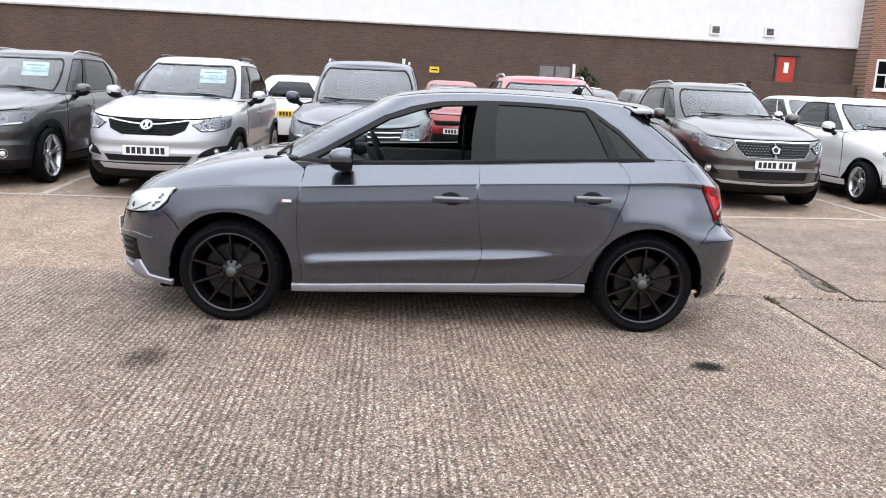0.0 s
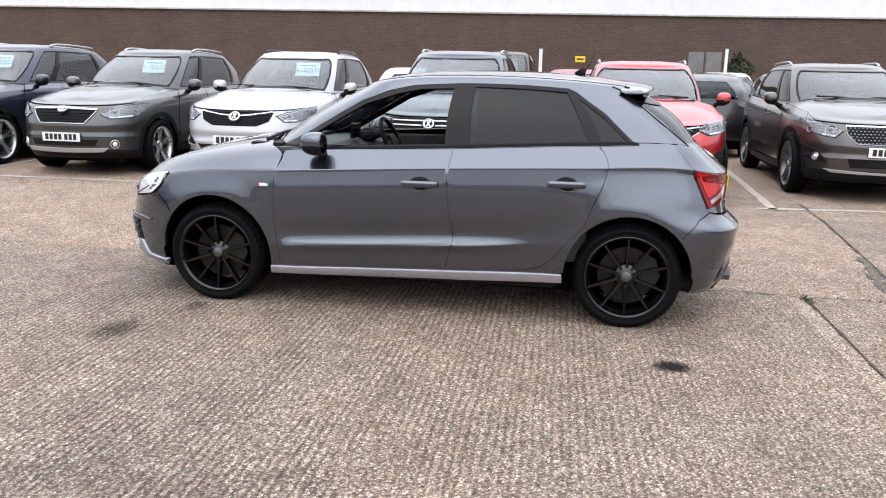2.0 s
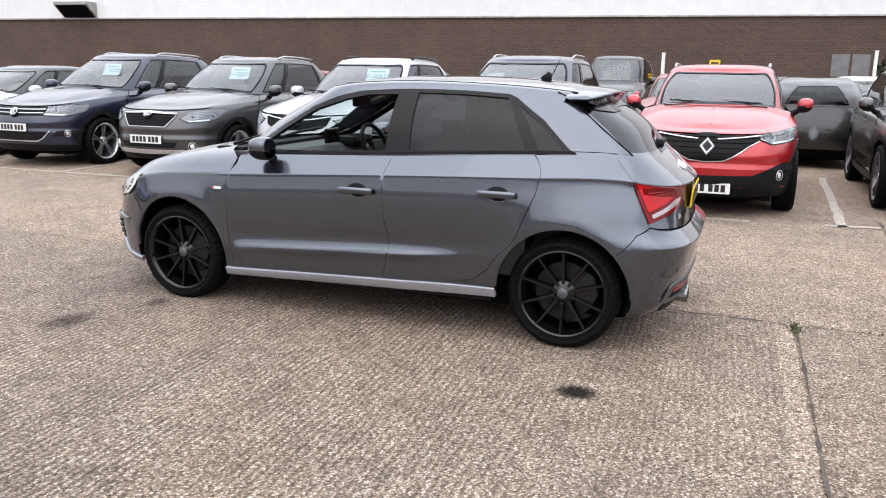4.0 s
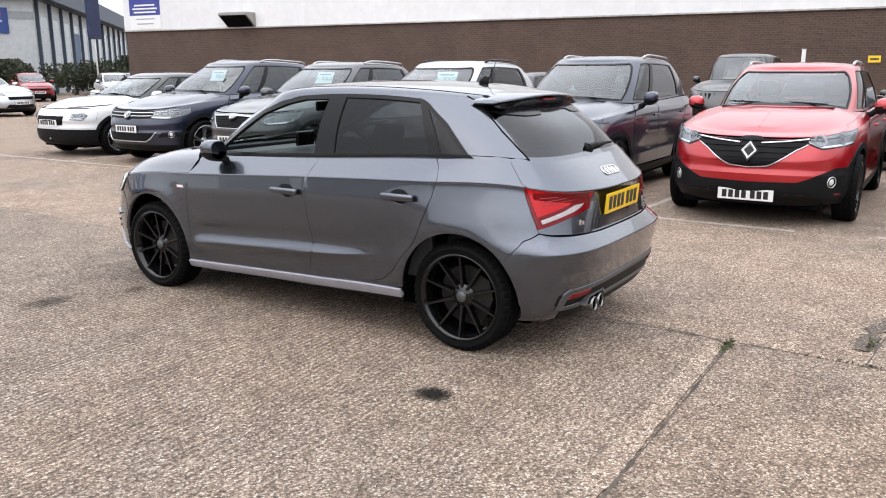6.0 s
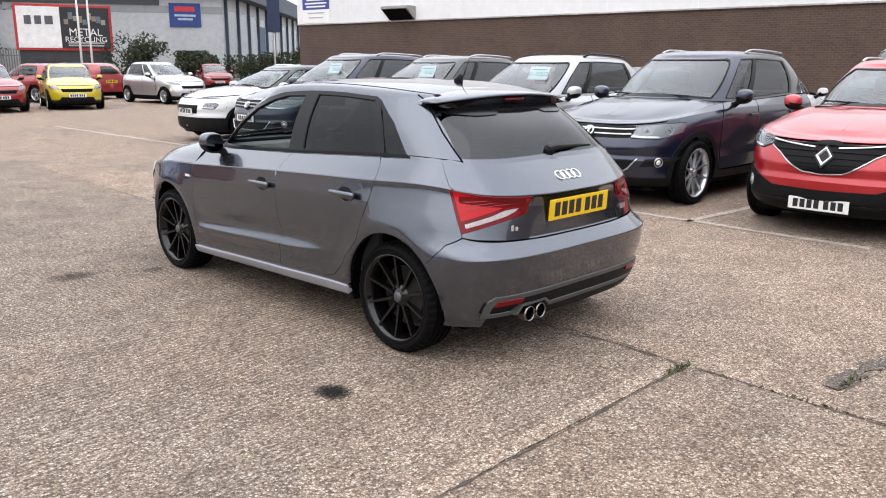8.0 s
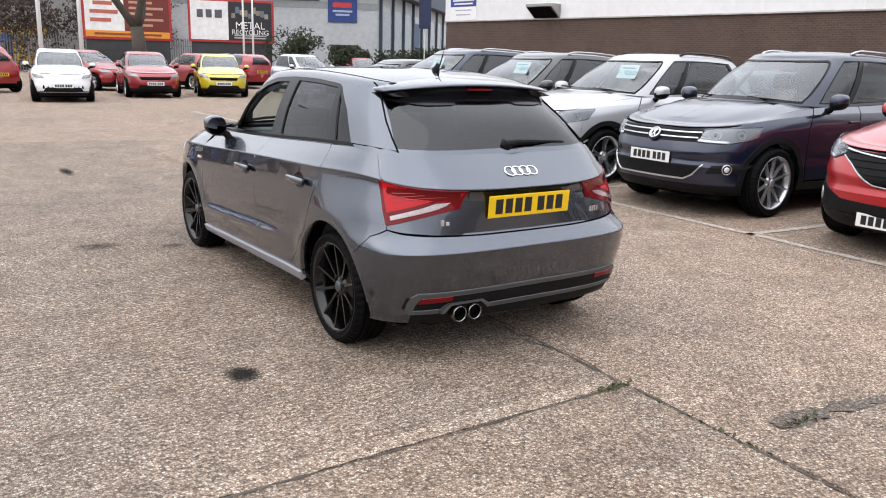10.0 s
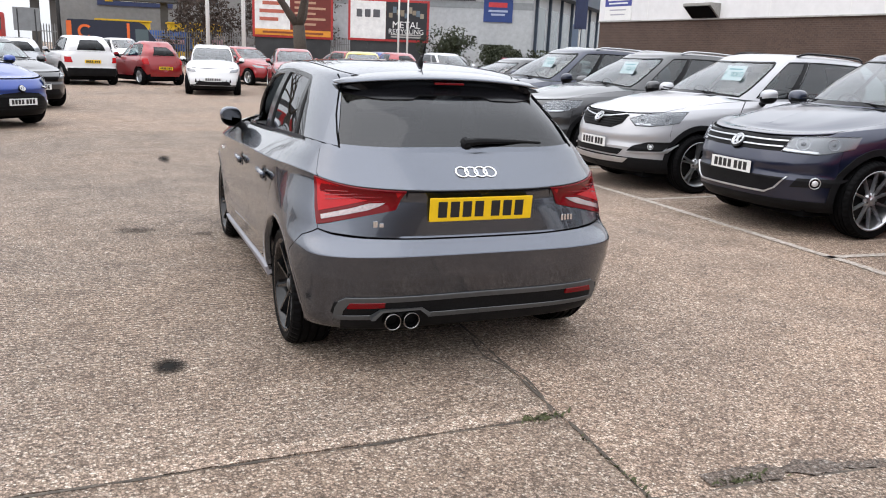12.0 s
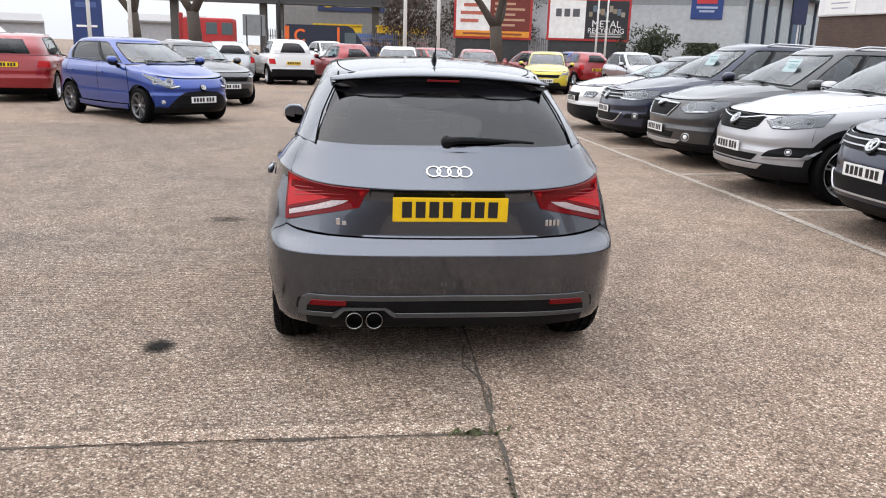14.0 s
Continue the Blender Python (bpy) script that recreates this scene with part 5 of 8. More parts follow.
    for k in range(4):
        c = (k - 1.5) * 0.0475
        loop = []
        for i in range(28):
            a = 2 * math.pi * i / 28
            loop.append([bm.verts.new((c + (0.031 + 0.0045 * math.cos(b)) * math.cos(a), 0.004 * math.sin(b) + 0.0012 * (k % 2), (0.031 + 0.0045 * math.cos(b)) * math.sin(a))) for b in (2 * math.pi * j / 8 for j in range(8))])
        for i in range(28):
            for j in range(8):
                bm.faces.new((loop[i][j], loop[(i + 1) % 28][j], loop[(i + 1) % 28][(j + 1) % 8], loop[i][(j + 1) % 8]))
    b = part("rear_emblem", bm, M["chrome"], car, "row of four chrome rings", smooth=True)
    pm = at(low, (1, T([(0.01, 0.942)])[0][1]))
    b.matrix_local = Matrix.Translation((pm.x + 0.004, -0.008, pm.z)) @ pose(0, 0, 0, 0, -lean, 0) @ pose(0, 0, 0, 0, 0, 90)
    for y, wd in ((-0.49, 0.055), (0.475, 0.075)):
        p = at(low, T([(abs(y), 0.715)])[0])
        bm = bmesh.new()
        n = 2 if y < 0 else 4
        for k in range(n):
            x = -wd / 2 + wd * k / n
            box_bm((x, -0.003, -0.014 if k != 1 or n > 2 else -0.014), (x + wd / n * 0.7, 0.003, 0.014 if n > 2 or k == 0 else 0.004), 0.001, bm)
        b = part("model_badge", bm, M["chrome"], car)
        b.matrix_local = Matrix.Translation((p.x + 0.003, y, 0.718)) @ pose(0, 0, 0, 0, 0, 90 - 9 * (1 if y < 0 else -1))
    # greenhouse
    dlo = top.side([(-0.90, 0.955), (-0.4, 0.968), (0.2, 0.994), (1.0, 1.036), (1.24, 1.046), (1.06, 1.21), (0.90, 1.318), (0.85, 1.338), (0.6, 1.352), (0.25, 1.355), (-0.05, 1.338), (-0.2, 1.305), (-0.36, 1.245), (-0.54, 1.14), (-0.72, 1.035)], 0.05, 0.95)
    wf = top.side([(-0.76, 0.978), (-0.4, 0.985), (0.163, 1.01), (0.195, 1.325), (0.0, 1.318), (-0.14, 1.29), (-0.33, 1.228), (-0.5, 1.13)], 0.05, 0.95)
    wr = top.side([(0.308, 1.018), (0.6, 1.03), (1.005, 1.05), (0.93, 1.19), (0.845, 1.318), (0.6, 1.332), (0.318, 1.336)], 0.05, 0.95)
    wq = top.side([(1.052, 1.052), (1.195, 1.056), (1.05, 1.19), (0.905, 1.292), (0.98, 1.19)], 0.05, 0.95)
    screen = [(0, 0.06), (0.06, 0.06), (0.122, 0.075), (0.150, 0.30), (0.152, 0.6), (0.140, 0.9), (0.128, 0.965), (0.06, 0.98), (0, 0.985)]
    rear = top.tail([(0.0, 1.045), (0.40, 1.042), (0.615, 1.05), (0.575, 1.16), (0.52, 1.29), (0.0, 1.30)])
    rear = [(1, rear[0][1])] + rear[1:-1] + [(1, rear[-1][1])]
    skin("roof", top, [[(0, 0), (1, 0), (1, 2.0), (0, 2.0)]], body, car, step=0.035, thick=0, holes=[screen, rear, dlo], sv=0.6)
    panes = []
    for s in (-1, 1):
        skin("window_frame", top, [dlo], M["gloss"], car, step=0.035, lift=-0.001, thick=0.02, holes=[wf, wr, wq], sides=(s,), sv=0.6)
        if s > 0:
            panes.append(skin("front_window", top, [wf], M["glass"], car, step=0.04, lift=-0.014, thick=0, sides=(s,), sv=0.6))
        panes.append(skin("rear_door_window", top, [wr], M["tint"], car, step=0.04, lift=-0.010, thick=0, sides=(s,), sv=0.6))
        panes.append(skin("quarter_window", top, [wq], M["tint"], car, step=0.04, lift=-0.008, thick=0, sides=(s,), sv=0.6))
        skin("belt_trim", top, [top.side([(-0.9, 0.95), (0.2, 0.988), (1.0, 1.03), (1.26, 1.04), (1.24, 1.054), (1.0, 1.045), (0.2, 1.002), (-0.86, 0.964)], 0.05, 0.95)], M["black"], car, step=0.05, lift=0.007, thick=0.012, sides=(s,), sv=0.6)
        skin("window_divider", top, [top.side([(0.985, 1.045), (1.055, 1.05), (0.905, 1.30), (0.85, 1.32)], 0.05, 0.95)], M["gloss"], car, step=0.04, lift=0.001, thick=0.01, sides=(s,), sv=0.6)
    panes.append(skin("windscreen", top, [screen], M["screen"], car, step=0.05, lift=-0.004, thick=0, sv=0.6))
    panes.append(skin("rear_window", top, [rear], M["tintrear"], car, step=0.05, lift=-0.004, thick=0, sv=0.6))
    for p in panes:
        p.visible_shadow = False
    # roof spoiler with dark cheeks, high brake lamp, wiper, aerial
    bm = bmesh.new()
    rows = []
    for t in np.linspace(-1, 1, 25):
        y = 0.55 * t
        back = 1.362 - 0.085 * abs(t) ** 3
        zt = 1.355 - 0.038 * abs(t) ** 2.2
        k = 1 - 0.8 * abs(t) ** 5
        row = [(1.15, zt + 0.030 - 0.022 * abs(t) ** 4), (1.26, zt + 0.020 - 0.008 * abs(t) ** 4), (back - 0.015, zt + 0.004), (back, zt - 0.005), (back - 0.012, zt - 0.012 * k), (1.26, zt - 0.025 * k), (1.18, zt - 0.03 * k)]
        rows.append([bm.verts.new((x, y, z)) for x, z in row])
    for a, b in zip(rows, rows[1:]):
        for i in range(len(a) - 1):
            bm.faces.new((a[i], b[i], b[i + 1], a[i + 1]))
    for row in (rows[0], rows[-1]):
        bm.faces.new(row)
    bmesh.ops.recalc_face_normals(bm, faces=bm.faces[:])
    sp = part("roof_spoiler", bm, body, car, smooth=True)
    bm = bmesh.new()
    rows = []
    for t in np.linspace(-1, 1, 25):
        y, back, zt = 0.54 * t, 1.356 - 0.085 * abs(t) ** 3, 1.351 - 0.038 * abs(t) ** 2.2
        rows.append([bm.verts.new((x, y, z)) for x, z in ((back - 0.004, zt - 0.008), (1.30, zt - 0.05 + 0.03 * abs(t) ** 5), (1.22, zt - 0.06 + 0.035 * abs(t) ** 5))])
    for a, b in zip(rows, rows[1:]):
        for k in range(2):
            bm.faces.new((a[k], b[k], b[k + 1], a[k + 1]))
    part("spoiler_underside", bm, M["gloss"], sp)
    cheek = top.tail([(0.0, 1.272), (0.17, 1.27), (0.21, 1.252), (0.36, 1.248), (0.46, 1.258), (0.545, 1.285), (0.55, 1.305), (0.0, 1.306)])
    skin("screen_band", top, [[(1, cheek[0][1])] + cheek[1:-1] + [(1, cheek[-1][1])]], M["gloss"], car, step=0.04, lift=0.001, thick=0.004, sv=0.6)
    part("high_brake_lamp", box_bm((1.335, -0.08, 1.322), (1.352, 0.08, 1.333), 0.003), M["redlens"], sp)
    part("rear_wiper", tube_bm([(1.615, -0.02, 1.062), (1.625, 0.06, 1.072), (1.612, 0.18, 1.07), (1.595, 0.29, 1.066), (1.585, 0.41, 1.06)], 0.02, 8, None, 0.28), M["black"], car)
    part("wiper_pivot", lathe_bm([(0.0, 0.035), (0.022, 0.03), (0.03, 0.0), (0.034, -0.03)], 20, None, Matrix.Translation((1.60, -0.005, 1.055)) @ pose(0, 0, 0, 0, 30, -90)), M["black"], car, smooth=True)
    part("aerial", tube_bm([(0.93, 0.0, 1.415), (0.95, 0.0, 1.45), (0.97, 0.0, 1.49), (0.995, 0.0, 1.545)], 0.005, 6, None, 0.35), M["black"], car)
    bm = bmesh.new()
    bmesh.ops.create_cone(bm, cap_ends=True, segments=16, radius1=1, radius2=0.35, depth=1, matrix=Matrix.Translation((0.92, 0, 1.43)) @ pose(0, 0, 0, 0, 28, 0) @ Matrix.Diagonal((0.04, 0.017, 0.055, 1)))
    part("aerial_base", bm, M["black"], car, smooth=True)
    for s in (-1, 1):
        part("roof_joint", tube_bm([tuple(p) for p in (top.at(np.linspace(0.2, 0.86, 30), np.full(30, 1.13)) * np.array([1, s, 1]) + np.array([0, 0, -0.001]))], 0.0035, 5), M["shell"], car)
        q = np.array(top.side([(1.10, 1.352), (1.16, 1.325), (1.26, 1.25), (1.36, 1.172), (1.46, 1.095), (1.535, 1.035)], 0.5, 0.97))
        k = np.array(top.side([(1.25, 1.052), (1.35, 1.052), (1.45, 1.047), (1.53, 1.038)], 0.5, 0.97))
        part("pillar_joint", tube_bm([tuple(p) for p in top.at(k[:, 0], k[:, 1]) * np.array([1, s, 1])], 0.003, 5), M["shell"], car)
        part("tailgate_joint", tube_bm([tuple(p) for p in top.at(q[:, 0], q[:, 1]) * np.array([1, s, 1])], 0.0045, 5), M["shell"], car)
        mirror(car, Matrix.Translation((-0.575, s * 0.835, 0.995)), body, s, 0.9)
    for x in (XA, XB):
        for s in (-1, 1):
            wheel(car, Matrix.Translation((x, s * 0.722, R)) @ pose(0, 0, 0, 0, 0, 0 if s < 0 else 180), R, 0.205, 0.236, 10, 0.0, M["alloyblack"])
            well(car, x, s * (0.725 if x < 0 else 0.775), s * 0.42, R, 0.402, 0.25 if x < 0 else 0.08)
    # cabin
    for y in (-0.34, 0.34):
        seat(car, 0.02, y, 0.34, 0.92)
    bm = box_bm((0.62, -0.62, 0.34), (1.05, 0.62, 0.50), 0.05)
    box_bm((-0.07, -0.62, 0), (0.07, 0.62, 0.58), 0.05, bm, Matrix.Translation((1.06, 0, 0.44)) @ pose(0, 0, 0, 0, 16, 0))
    bench = part("rear_bench", bm, M["cloth"], car)
    for y in (-0.34, 0.34):
        part("head_restraint", box_bm((1.16, y - 0.12, 1.02), (1.25, y + 0.12, 1.17), 0.035), M["cloth"], bench)
    part("dashboard", strip_bm([(-0.98, 0.62), (-0.45, 0.62), (-0.46, 0.80), (-0.52, 0.90), (-0.62, 0.955), (-0.95, 0.95)], 1.3, pose(0, 0.65, 0, 90, 0, 0)), M["trim"], car)
    part("instrument_hood", box_bm((-0.66, 0.2, 0.93), (-0.50, 0.5, 1.0), 0.03), M["black"], car)
    sw = Matrix.Translation((-0.40, 0.35, 0.91)) @ pose(0, 0, 0, 0, 66, 0)
    bm = tube_bm([sw @ Vector((0.182 * math.cos(t), 0.182 * math.sin(t), 0)) for t in np.linspace(0, 2 * math.pi, 33)], 0.016, 8)
    box_bm((-0.06, -0.075, -0.02), (0.05, 0.075, 0.02), 0.015, bm, sw)
    for a in (90, -90, 0):
        box_bm((0.0, -0.02, -0.008), (0.175, 0.02, 0.008), 0, bm, sw @ pose(0, 0, 0, 0, 0, a))
    part("steering_wheel", bm, M["black"], car, smooth=False)
    part("dash_screen", box_bm((-0.60, -0.06, 0.965), (-0.57, 0.11, 1.065), 0.008), M["gloss"], car)
    part("centre_console", box_bm((-0.5, -0.1, 0.3), (0.4, 0.1, 0.52), 0.03), M["trim"], car)
    part("cabin_floor", box_bm((-1.0, -0.66, 0.26), (1.4, 0.66, 0.32)), M["shell"], car)
    part("headliner", box_bm((-0.25, -0.46, 1.345), (1.2, 0.46, 1.352)), M["shell"], car)
    part("rear_view_mirror", box_bm((-0.36, -0.11, 1.22), (-0.33, 0.11, 1.285), 0.012), M["black"], car)
    for s in (-1, 1):
        part("door_card", box_bm((-0.78, s * 0.70 - 0.02, 0.35), (1.0, s * 0.70 + 0.02, 0.95), 0.015), M["trim"], car)
        part("seat_belt", tube_bm([(0.21, s * 0.58, 1.22), (0.2, s * 0.56, 0.9), (0.15, s * 0.6, 0.5)], 0.014, 5), M["black"], car)
    return car

# ---- the ground: concrete slabs, tamped and open-grained ----
def concrete(name, tones, ribs, patchy):
    """Weathered concrete with its stones laid bare; ribs: the depth of the tamping ridges, which run along y."""
    m = material(name, tones[1], 0.88)
    b = m.node_tree.nodes["Principled BSDF"]
    v = coords(m)
    agg = node(m, "ShaderNodeTexVoronoi", Scale=94.0, Randomness=1.0)
    link(m, v, agg.inputs["Vector"])
    stones = ramp(m, agg.outputs["Color"], [(0.12, tones[0]), (0.42, tones[1]), (0.68, tones[2]), (0.86, tones[3])])
    stones = mixed(m, "MULTIPLY", 0.84, stones, ramp(m, agg.outputs["Distance"], [(0.3, (1, 1, 1)), (0.66, (0.42, 0.40, 0.38))]))
    fine = node(m, "ShaderNodeTexNoise", Scale=170.0, Detail=3.0, Roughness=0.75)
    link(m, v, fine.inputs["Vector"])
    mid = node(m, "ShaderNodeTexNoise", Scale=2.6, Detail=7.0, Roughness=0.72)
    link(m, v, mid.inputs["Vector"])
    wide = node(m, "ShaderNodeTexNoise", Scale=0.38, Detail=5.0, Roughness=0.6)
    link(m, v, wide.inputs["Vector"])
    c = mixed(m, "MULTIPLY", 0.7, stones, ramp(m, fine.outputs["Fac"], [(0.41, (0.08, 0.075, 0.07)), (0.53, (1, 1, 1))]))
    c = mixed(m, "MULTIPLY", patchy, c, ramp(m, mid.outputs["Fac"], [(0.32, (0.6, 0.58, 0.57)), (0.6, (1, 1, 1))]))
    c = mixed(m, "MULTIPLY", patchy, c, ramp(m, wide.outputs["Fac"], [(0.30, (0.66, 0.66, 0.67)), (0.48, (0.92, 0.9, 0.88)), (0.62, (1, 0.94, 0.88))]))
    height = mixed(m, "MIX", 0.45, agg.outputs["Distance"], fine.outputs["Color"])
    if ribs:
        wob = node(m, "ShaderNodeTexNoise", Scale=5.0, Detail=3.0)
        link(m, coords(m, (1.0, 0.35, 1.0)), wob.inputs["Vector"])
        shift = node(m, "ShaderNodeVectorMath")
        shift.operation = "MULTIPLY_ADD"
        shift.inputs[1].default_value = (0.035, 0, 0)
        link(m, wob.outputs["Color"], shift.inputs[0])
        link(m, coords(m, (1, 1, 1), radians(-1.5)), shift.inputs[2])
        wave = node(m, "ShaderNodeTexWave", Scale=8.6, Distortion=3.0, Detail=4.0)
        wave.inputs["Detail Scale"].default_value = 5.0
        wave.bands_direction = "X"
        link(m, shift.outputs[0], wave.inputs["Vector"])
        worn = node(m, "ShaderNodeTexNoise", Scale=1.7, Detail=5.0, Roughness=0.65)
        link(m, coords(m, (1.6, 0.7, 1)), worn.inputs["Vector"])
        keep = ramp(m, worn.outputs["Fac"], [(0.34, (0.2,) * 3), (0.54, (1, 1, 1))])
        far = node(m, "ShaderNodeSeparateXYZ")
        link(m, coords(m, (0.25, 0.25, 1)), far.inputs[0])
        keep = mixed(m, "MULTIPLY", 1.0, keep, ramp(m, far.outputs["X"], [(0.0, (1, 1, 1)), (0.5, (0.42,) * 3)]))
        groove = mixed(m, "MIX", keep, (0.75, 0.75, 0.75), ramp(m, wave.outputs["Fac"], [(0.12, (0.2, 0.19, 0.18)), (0.6, (1, 1, 1))]))
        c = mixed(m, "MULTIPLY", 0.64, c, groove)
        height = mixed(m, "MIX", 0.55, height, groove)
    link(m, c, b.inputs["Base Color"])
    bumped(m, height, 0.9, 0.008 if ribs else 0.006)
    return m


TONES = ((0.163, 0.118, 0.088), (0.407, 0.317, 0.248), (0.574, 0.454, 0.368), (0.83, 0.755, 0.66))
M["ribbed"] = concrete("tamped_concrete", TONES, True, 0.85)
M["open"] = concrete("open_grained_concrete", tuple((r * 1.02, g * 0.98, b * 0.95) for r, g, b in TONES), False, 0.85)
M["pale"] = concrete("pale_worn_concrete", tuple((r * 0.86, g * 0.85, b * 0.84) for r, g, b in TONES), False, 0.95)
M["patch"] = concrete("dark_worn_concrete", tuple((r * 0.42, g * 0.42, b * 0.43) for r, g, b in TONES), False, 0.6)
M["tar"] = plain("joint_dirt", (0.085, 0.070, 0.056), 0.95, grain=50, vary=0.5, bump=0.5)
LM = material("worn_white_road_paint", (0.6, 0.58, 0.54), 0.8)
lv = coords(LM)
ln = node(LM, "ShaderNodeTexNoise", Scale=26.0, Detail=7.0, Roughness=0.75)
link(LM, lv, ln.inputs["Vector"])
link(LM, ramp(LM, ln.outputs["Fac"], [(0.40, (0.22, 0.18, 0.145)), (0.54, (0.40, 0.355, 0.31)), (0.72, (0.55, 0.52, 0.48))]), LM.node_tree.nodes["Principled BSDF"].inputs["Base Color"])
M["line"] = LM


def joint_y(x):
    """The long joint's y at x."""
    return 0.165 - 0.037 * (x - 1.3)


bm = bmesh.new()
xs = [-400, -60, -20, 20, 60, 400]
vs = [[bm.verts.new((x, y, 0)) for y in xs] for x in xs]
for i in range(5):
    for j in range(5):
        bm.faces.new((vs[i][j], vs[i + 1][j], vs[i + 1][j + 1], vs[i][j + 1]))
GROUND = tagged(part("ground", bm, M["open"]), "weathered exposed-aggregate concrete yard, warm grey and worn", "ground", kind="structure")


def flat(name, corners, z, mat, parent=None):
    """A thin flat sheet laid on the ground, with a rim of its own."""
    bm = bmesh.new()
    t = [bm.verts.new((x, y, z)) for x, y in corners]
    b = [bm.verts.new((x, y, z - 0.012)) for x, y in corners]
    bm.faces.new(t)
    for i in range(len(t)):
        j = (i + 1) % len(t)
        bm.faces.new((t[i], b[i], b[j], t[j]))
    bmesh.ops.recalc_face_normals(bm, faces=bm.faces[:])
    return part(name, bm, mat, parent)


flat("slab", [(-9.4, joint_y(-9.4) - 0.012), (-9.4, -9), (2.44, -9), (2.44, joint_y(2.44) - 0.012)], 0.005, M["ribbed"], GROUND)
flat("slab", [(2.462, joint_y(2.46) - 0.012), (2.462, -9), (9, -9), (9, joint_y(9) - 0.012)], 0.006, M["pale"], GROUND)
flat("slab", [(3.13, joint_y(3.13) + 0.01), (9, joint_y(9) + 0.01), (9, 3.2), (3.41, 3.2), (3.25, 1.4)], 0.014, M["pale"], GROUND)


def ragged(path, width, seed, wander=0.012, step=0.05, rough=1.0):
    """A narrow uneven band along a path of (x, y)."""
    rng = random.Random(seed)
    pts = []
    for (x0, y0), (x1, y1) in zip(path, path[1:]):
        n = max(1, int(math.hypot(x1 - x0, y1 - y0) / step))
        pts += [(x0 + (x1 - x0) * k / n, y0 + (y1 - y0) * k / n) for k in range(n)]
    pts.append(path[-1])
    a, b = [], []
    for i, (x, y) in enumerate(pts):
        p, q = pts[max(0, i - 1)], pts[min(len(pts) - 1, i + 1)]
        d = math.hypot(q[0] - p[0], q[1] - p[1]) or 1
        nx, ny = -(q[1] - p[1]) / d, (q[0] - p[0]) / d
        w = width * (1 + rough * (rng.random() ** 1.5 * 1.3 - 0.75)) / 2
        o = noise.noise((x * 2.1, y * 2.1, seed)) * wander
        a.append((x + nx * (o + w), y + ny * (o + w)))
        b.append((x + nx * (o - w), y + ny * (o - w)))
    return a, b


def band(name, path, width, z, mat, seed, label, wander=0.012, rough=1.0):
    bm = bmesh.new()
    a, b = ragged(path, width, seed, wander, 0.05, rough)
    va, vb = [bm.verts.new((*p, z)) for p in a], [bm.verts.new((*p, z)) for p in b]
    for i in range(len(va) - 1):
        bm.faces.new((va[i], vb[i], vb[i + 1], va[i + 1]))
    ob = part(name, bm, mat, GROUND)
    return tagged(ob, label)


M["edge"] = concrete("pale_slab_edge", tuple((min(1, r * 1.06), g * 1.05, b * 1.04) for r, g, b in TONES), False, 0.5)
band("slab_edge", [(2.385, joint_y(2.4) - 0.05), (2.395, -1.2), (2.41, -9)], 0.10, 0.0066, M["edge"], 3, "pale trowelled edge of the slab", 0.02, 0.25)
band("joint", [(-9.4, joint_y(-9.4)), (1.2, joint_y(1.2)), (9, joint_y(9))], 0.015, 0.0075, M["tar"], 1, "dirt-filled slab joint")
band("joint", [(2.452, joint_y(2.45)), (2.462, -1.2), (2.48, -9)], 0.014, 0.0085, M["tar"], 2, "dirt-filled slab joint")
band("joint", [(3.125, joint_y(3.12)), (3.2, 0.9), (3.25, 1.4), (3.4, 3.1), (3.44, 4.2)], 0.022, 0.010, M["tar"], 4, "broken slab edge packed with dirt")
band("repair", [(3.075, 0.36), (3.10, 0.6), (3.13, 0.85), (3.19, 1.25), (3.23, 1.5)], 0.09, 0.0065, M["patch"], 5, "dark worn strip beside the broken slab edge", 0.03, 0.9)
band("crack", [(1.5, 0.13), (1.75, 0.10), (2.0, 0.16), (2.4, 0.10)], 0.012, 0.0095, M["tar"], 6, "thin crack", 0.03)
band("joint", [(-9.3, -3.5), (-3, -3.93), (2.4, -4.3)], 0.010, 0.0065, M["tar"], 7, "thin slab joint")
# bay markings
for k, (path, wd) in enumerate([([(-16, 3.5), (-9.0, 3.66), (-2.1, 3.79), (2.2, 3.72)], 0.09), ([(2.9, 3.82), (3.6, 3.90), (5.85, 4.14), (9.5, 4.5)], 0.105), ([(0.52, 3.7), (0.62, 5.2), (0.7, 8.3)], 0.085),
        ([(-2.08, 3.8), (-2.11, 4.85), (-2.2, 8.3)], 0.085), ([(-4.38, 3.8), (-4.5, 5.0), (-4.6, 8.3)], 0.085), ([(-6.95, 3.75), (-7.05, 5.0), (-7.1, 8.3)], 0.085), ([(3.06, 3.75), (3.2, 8.1)], 0.1),
        ([(5.85, 4.2), (5.8, 6.1), (5.8, 8.3)], 0.085), ([(-9.3, 3.7), (-9.4, 8.3)], 0.085)]):
    band("bay_line", path, wd, 0.018 if path[0][0] > 2.5 and path[0][1] < 3.2 else 0.006, M["line"], 20 + k, "worn white bay marking", 0.02, 0.18)


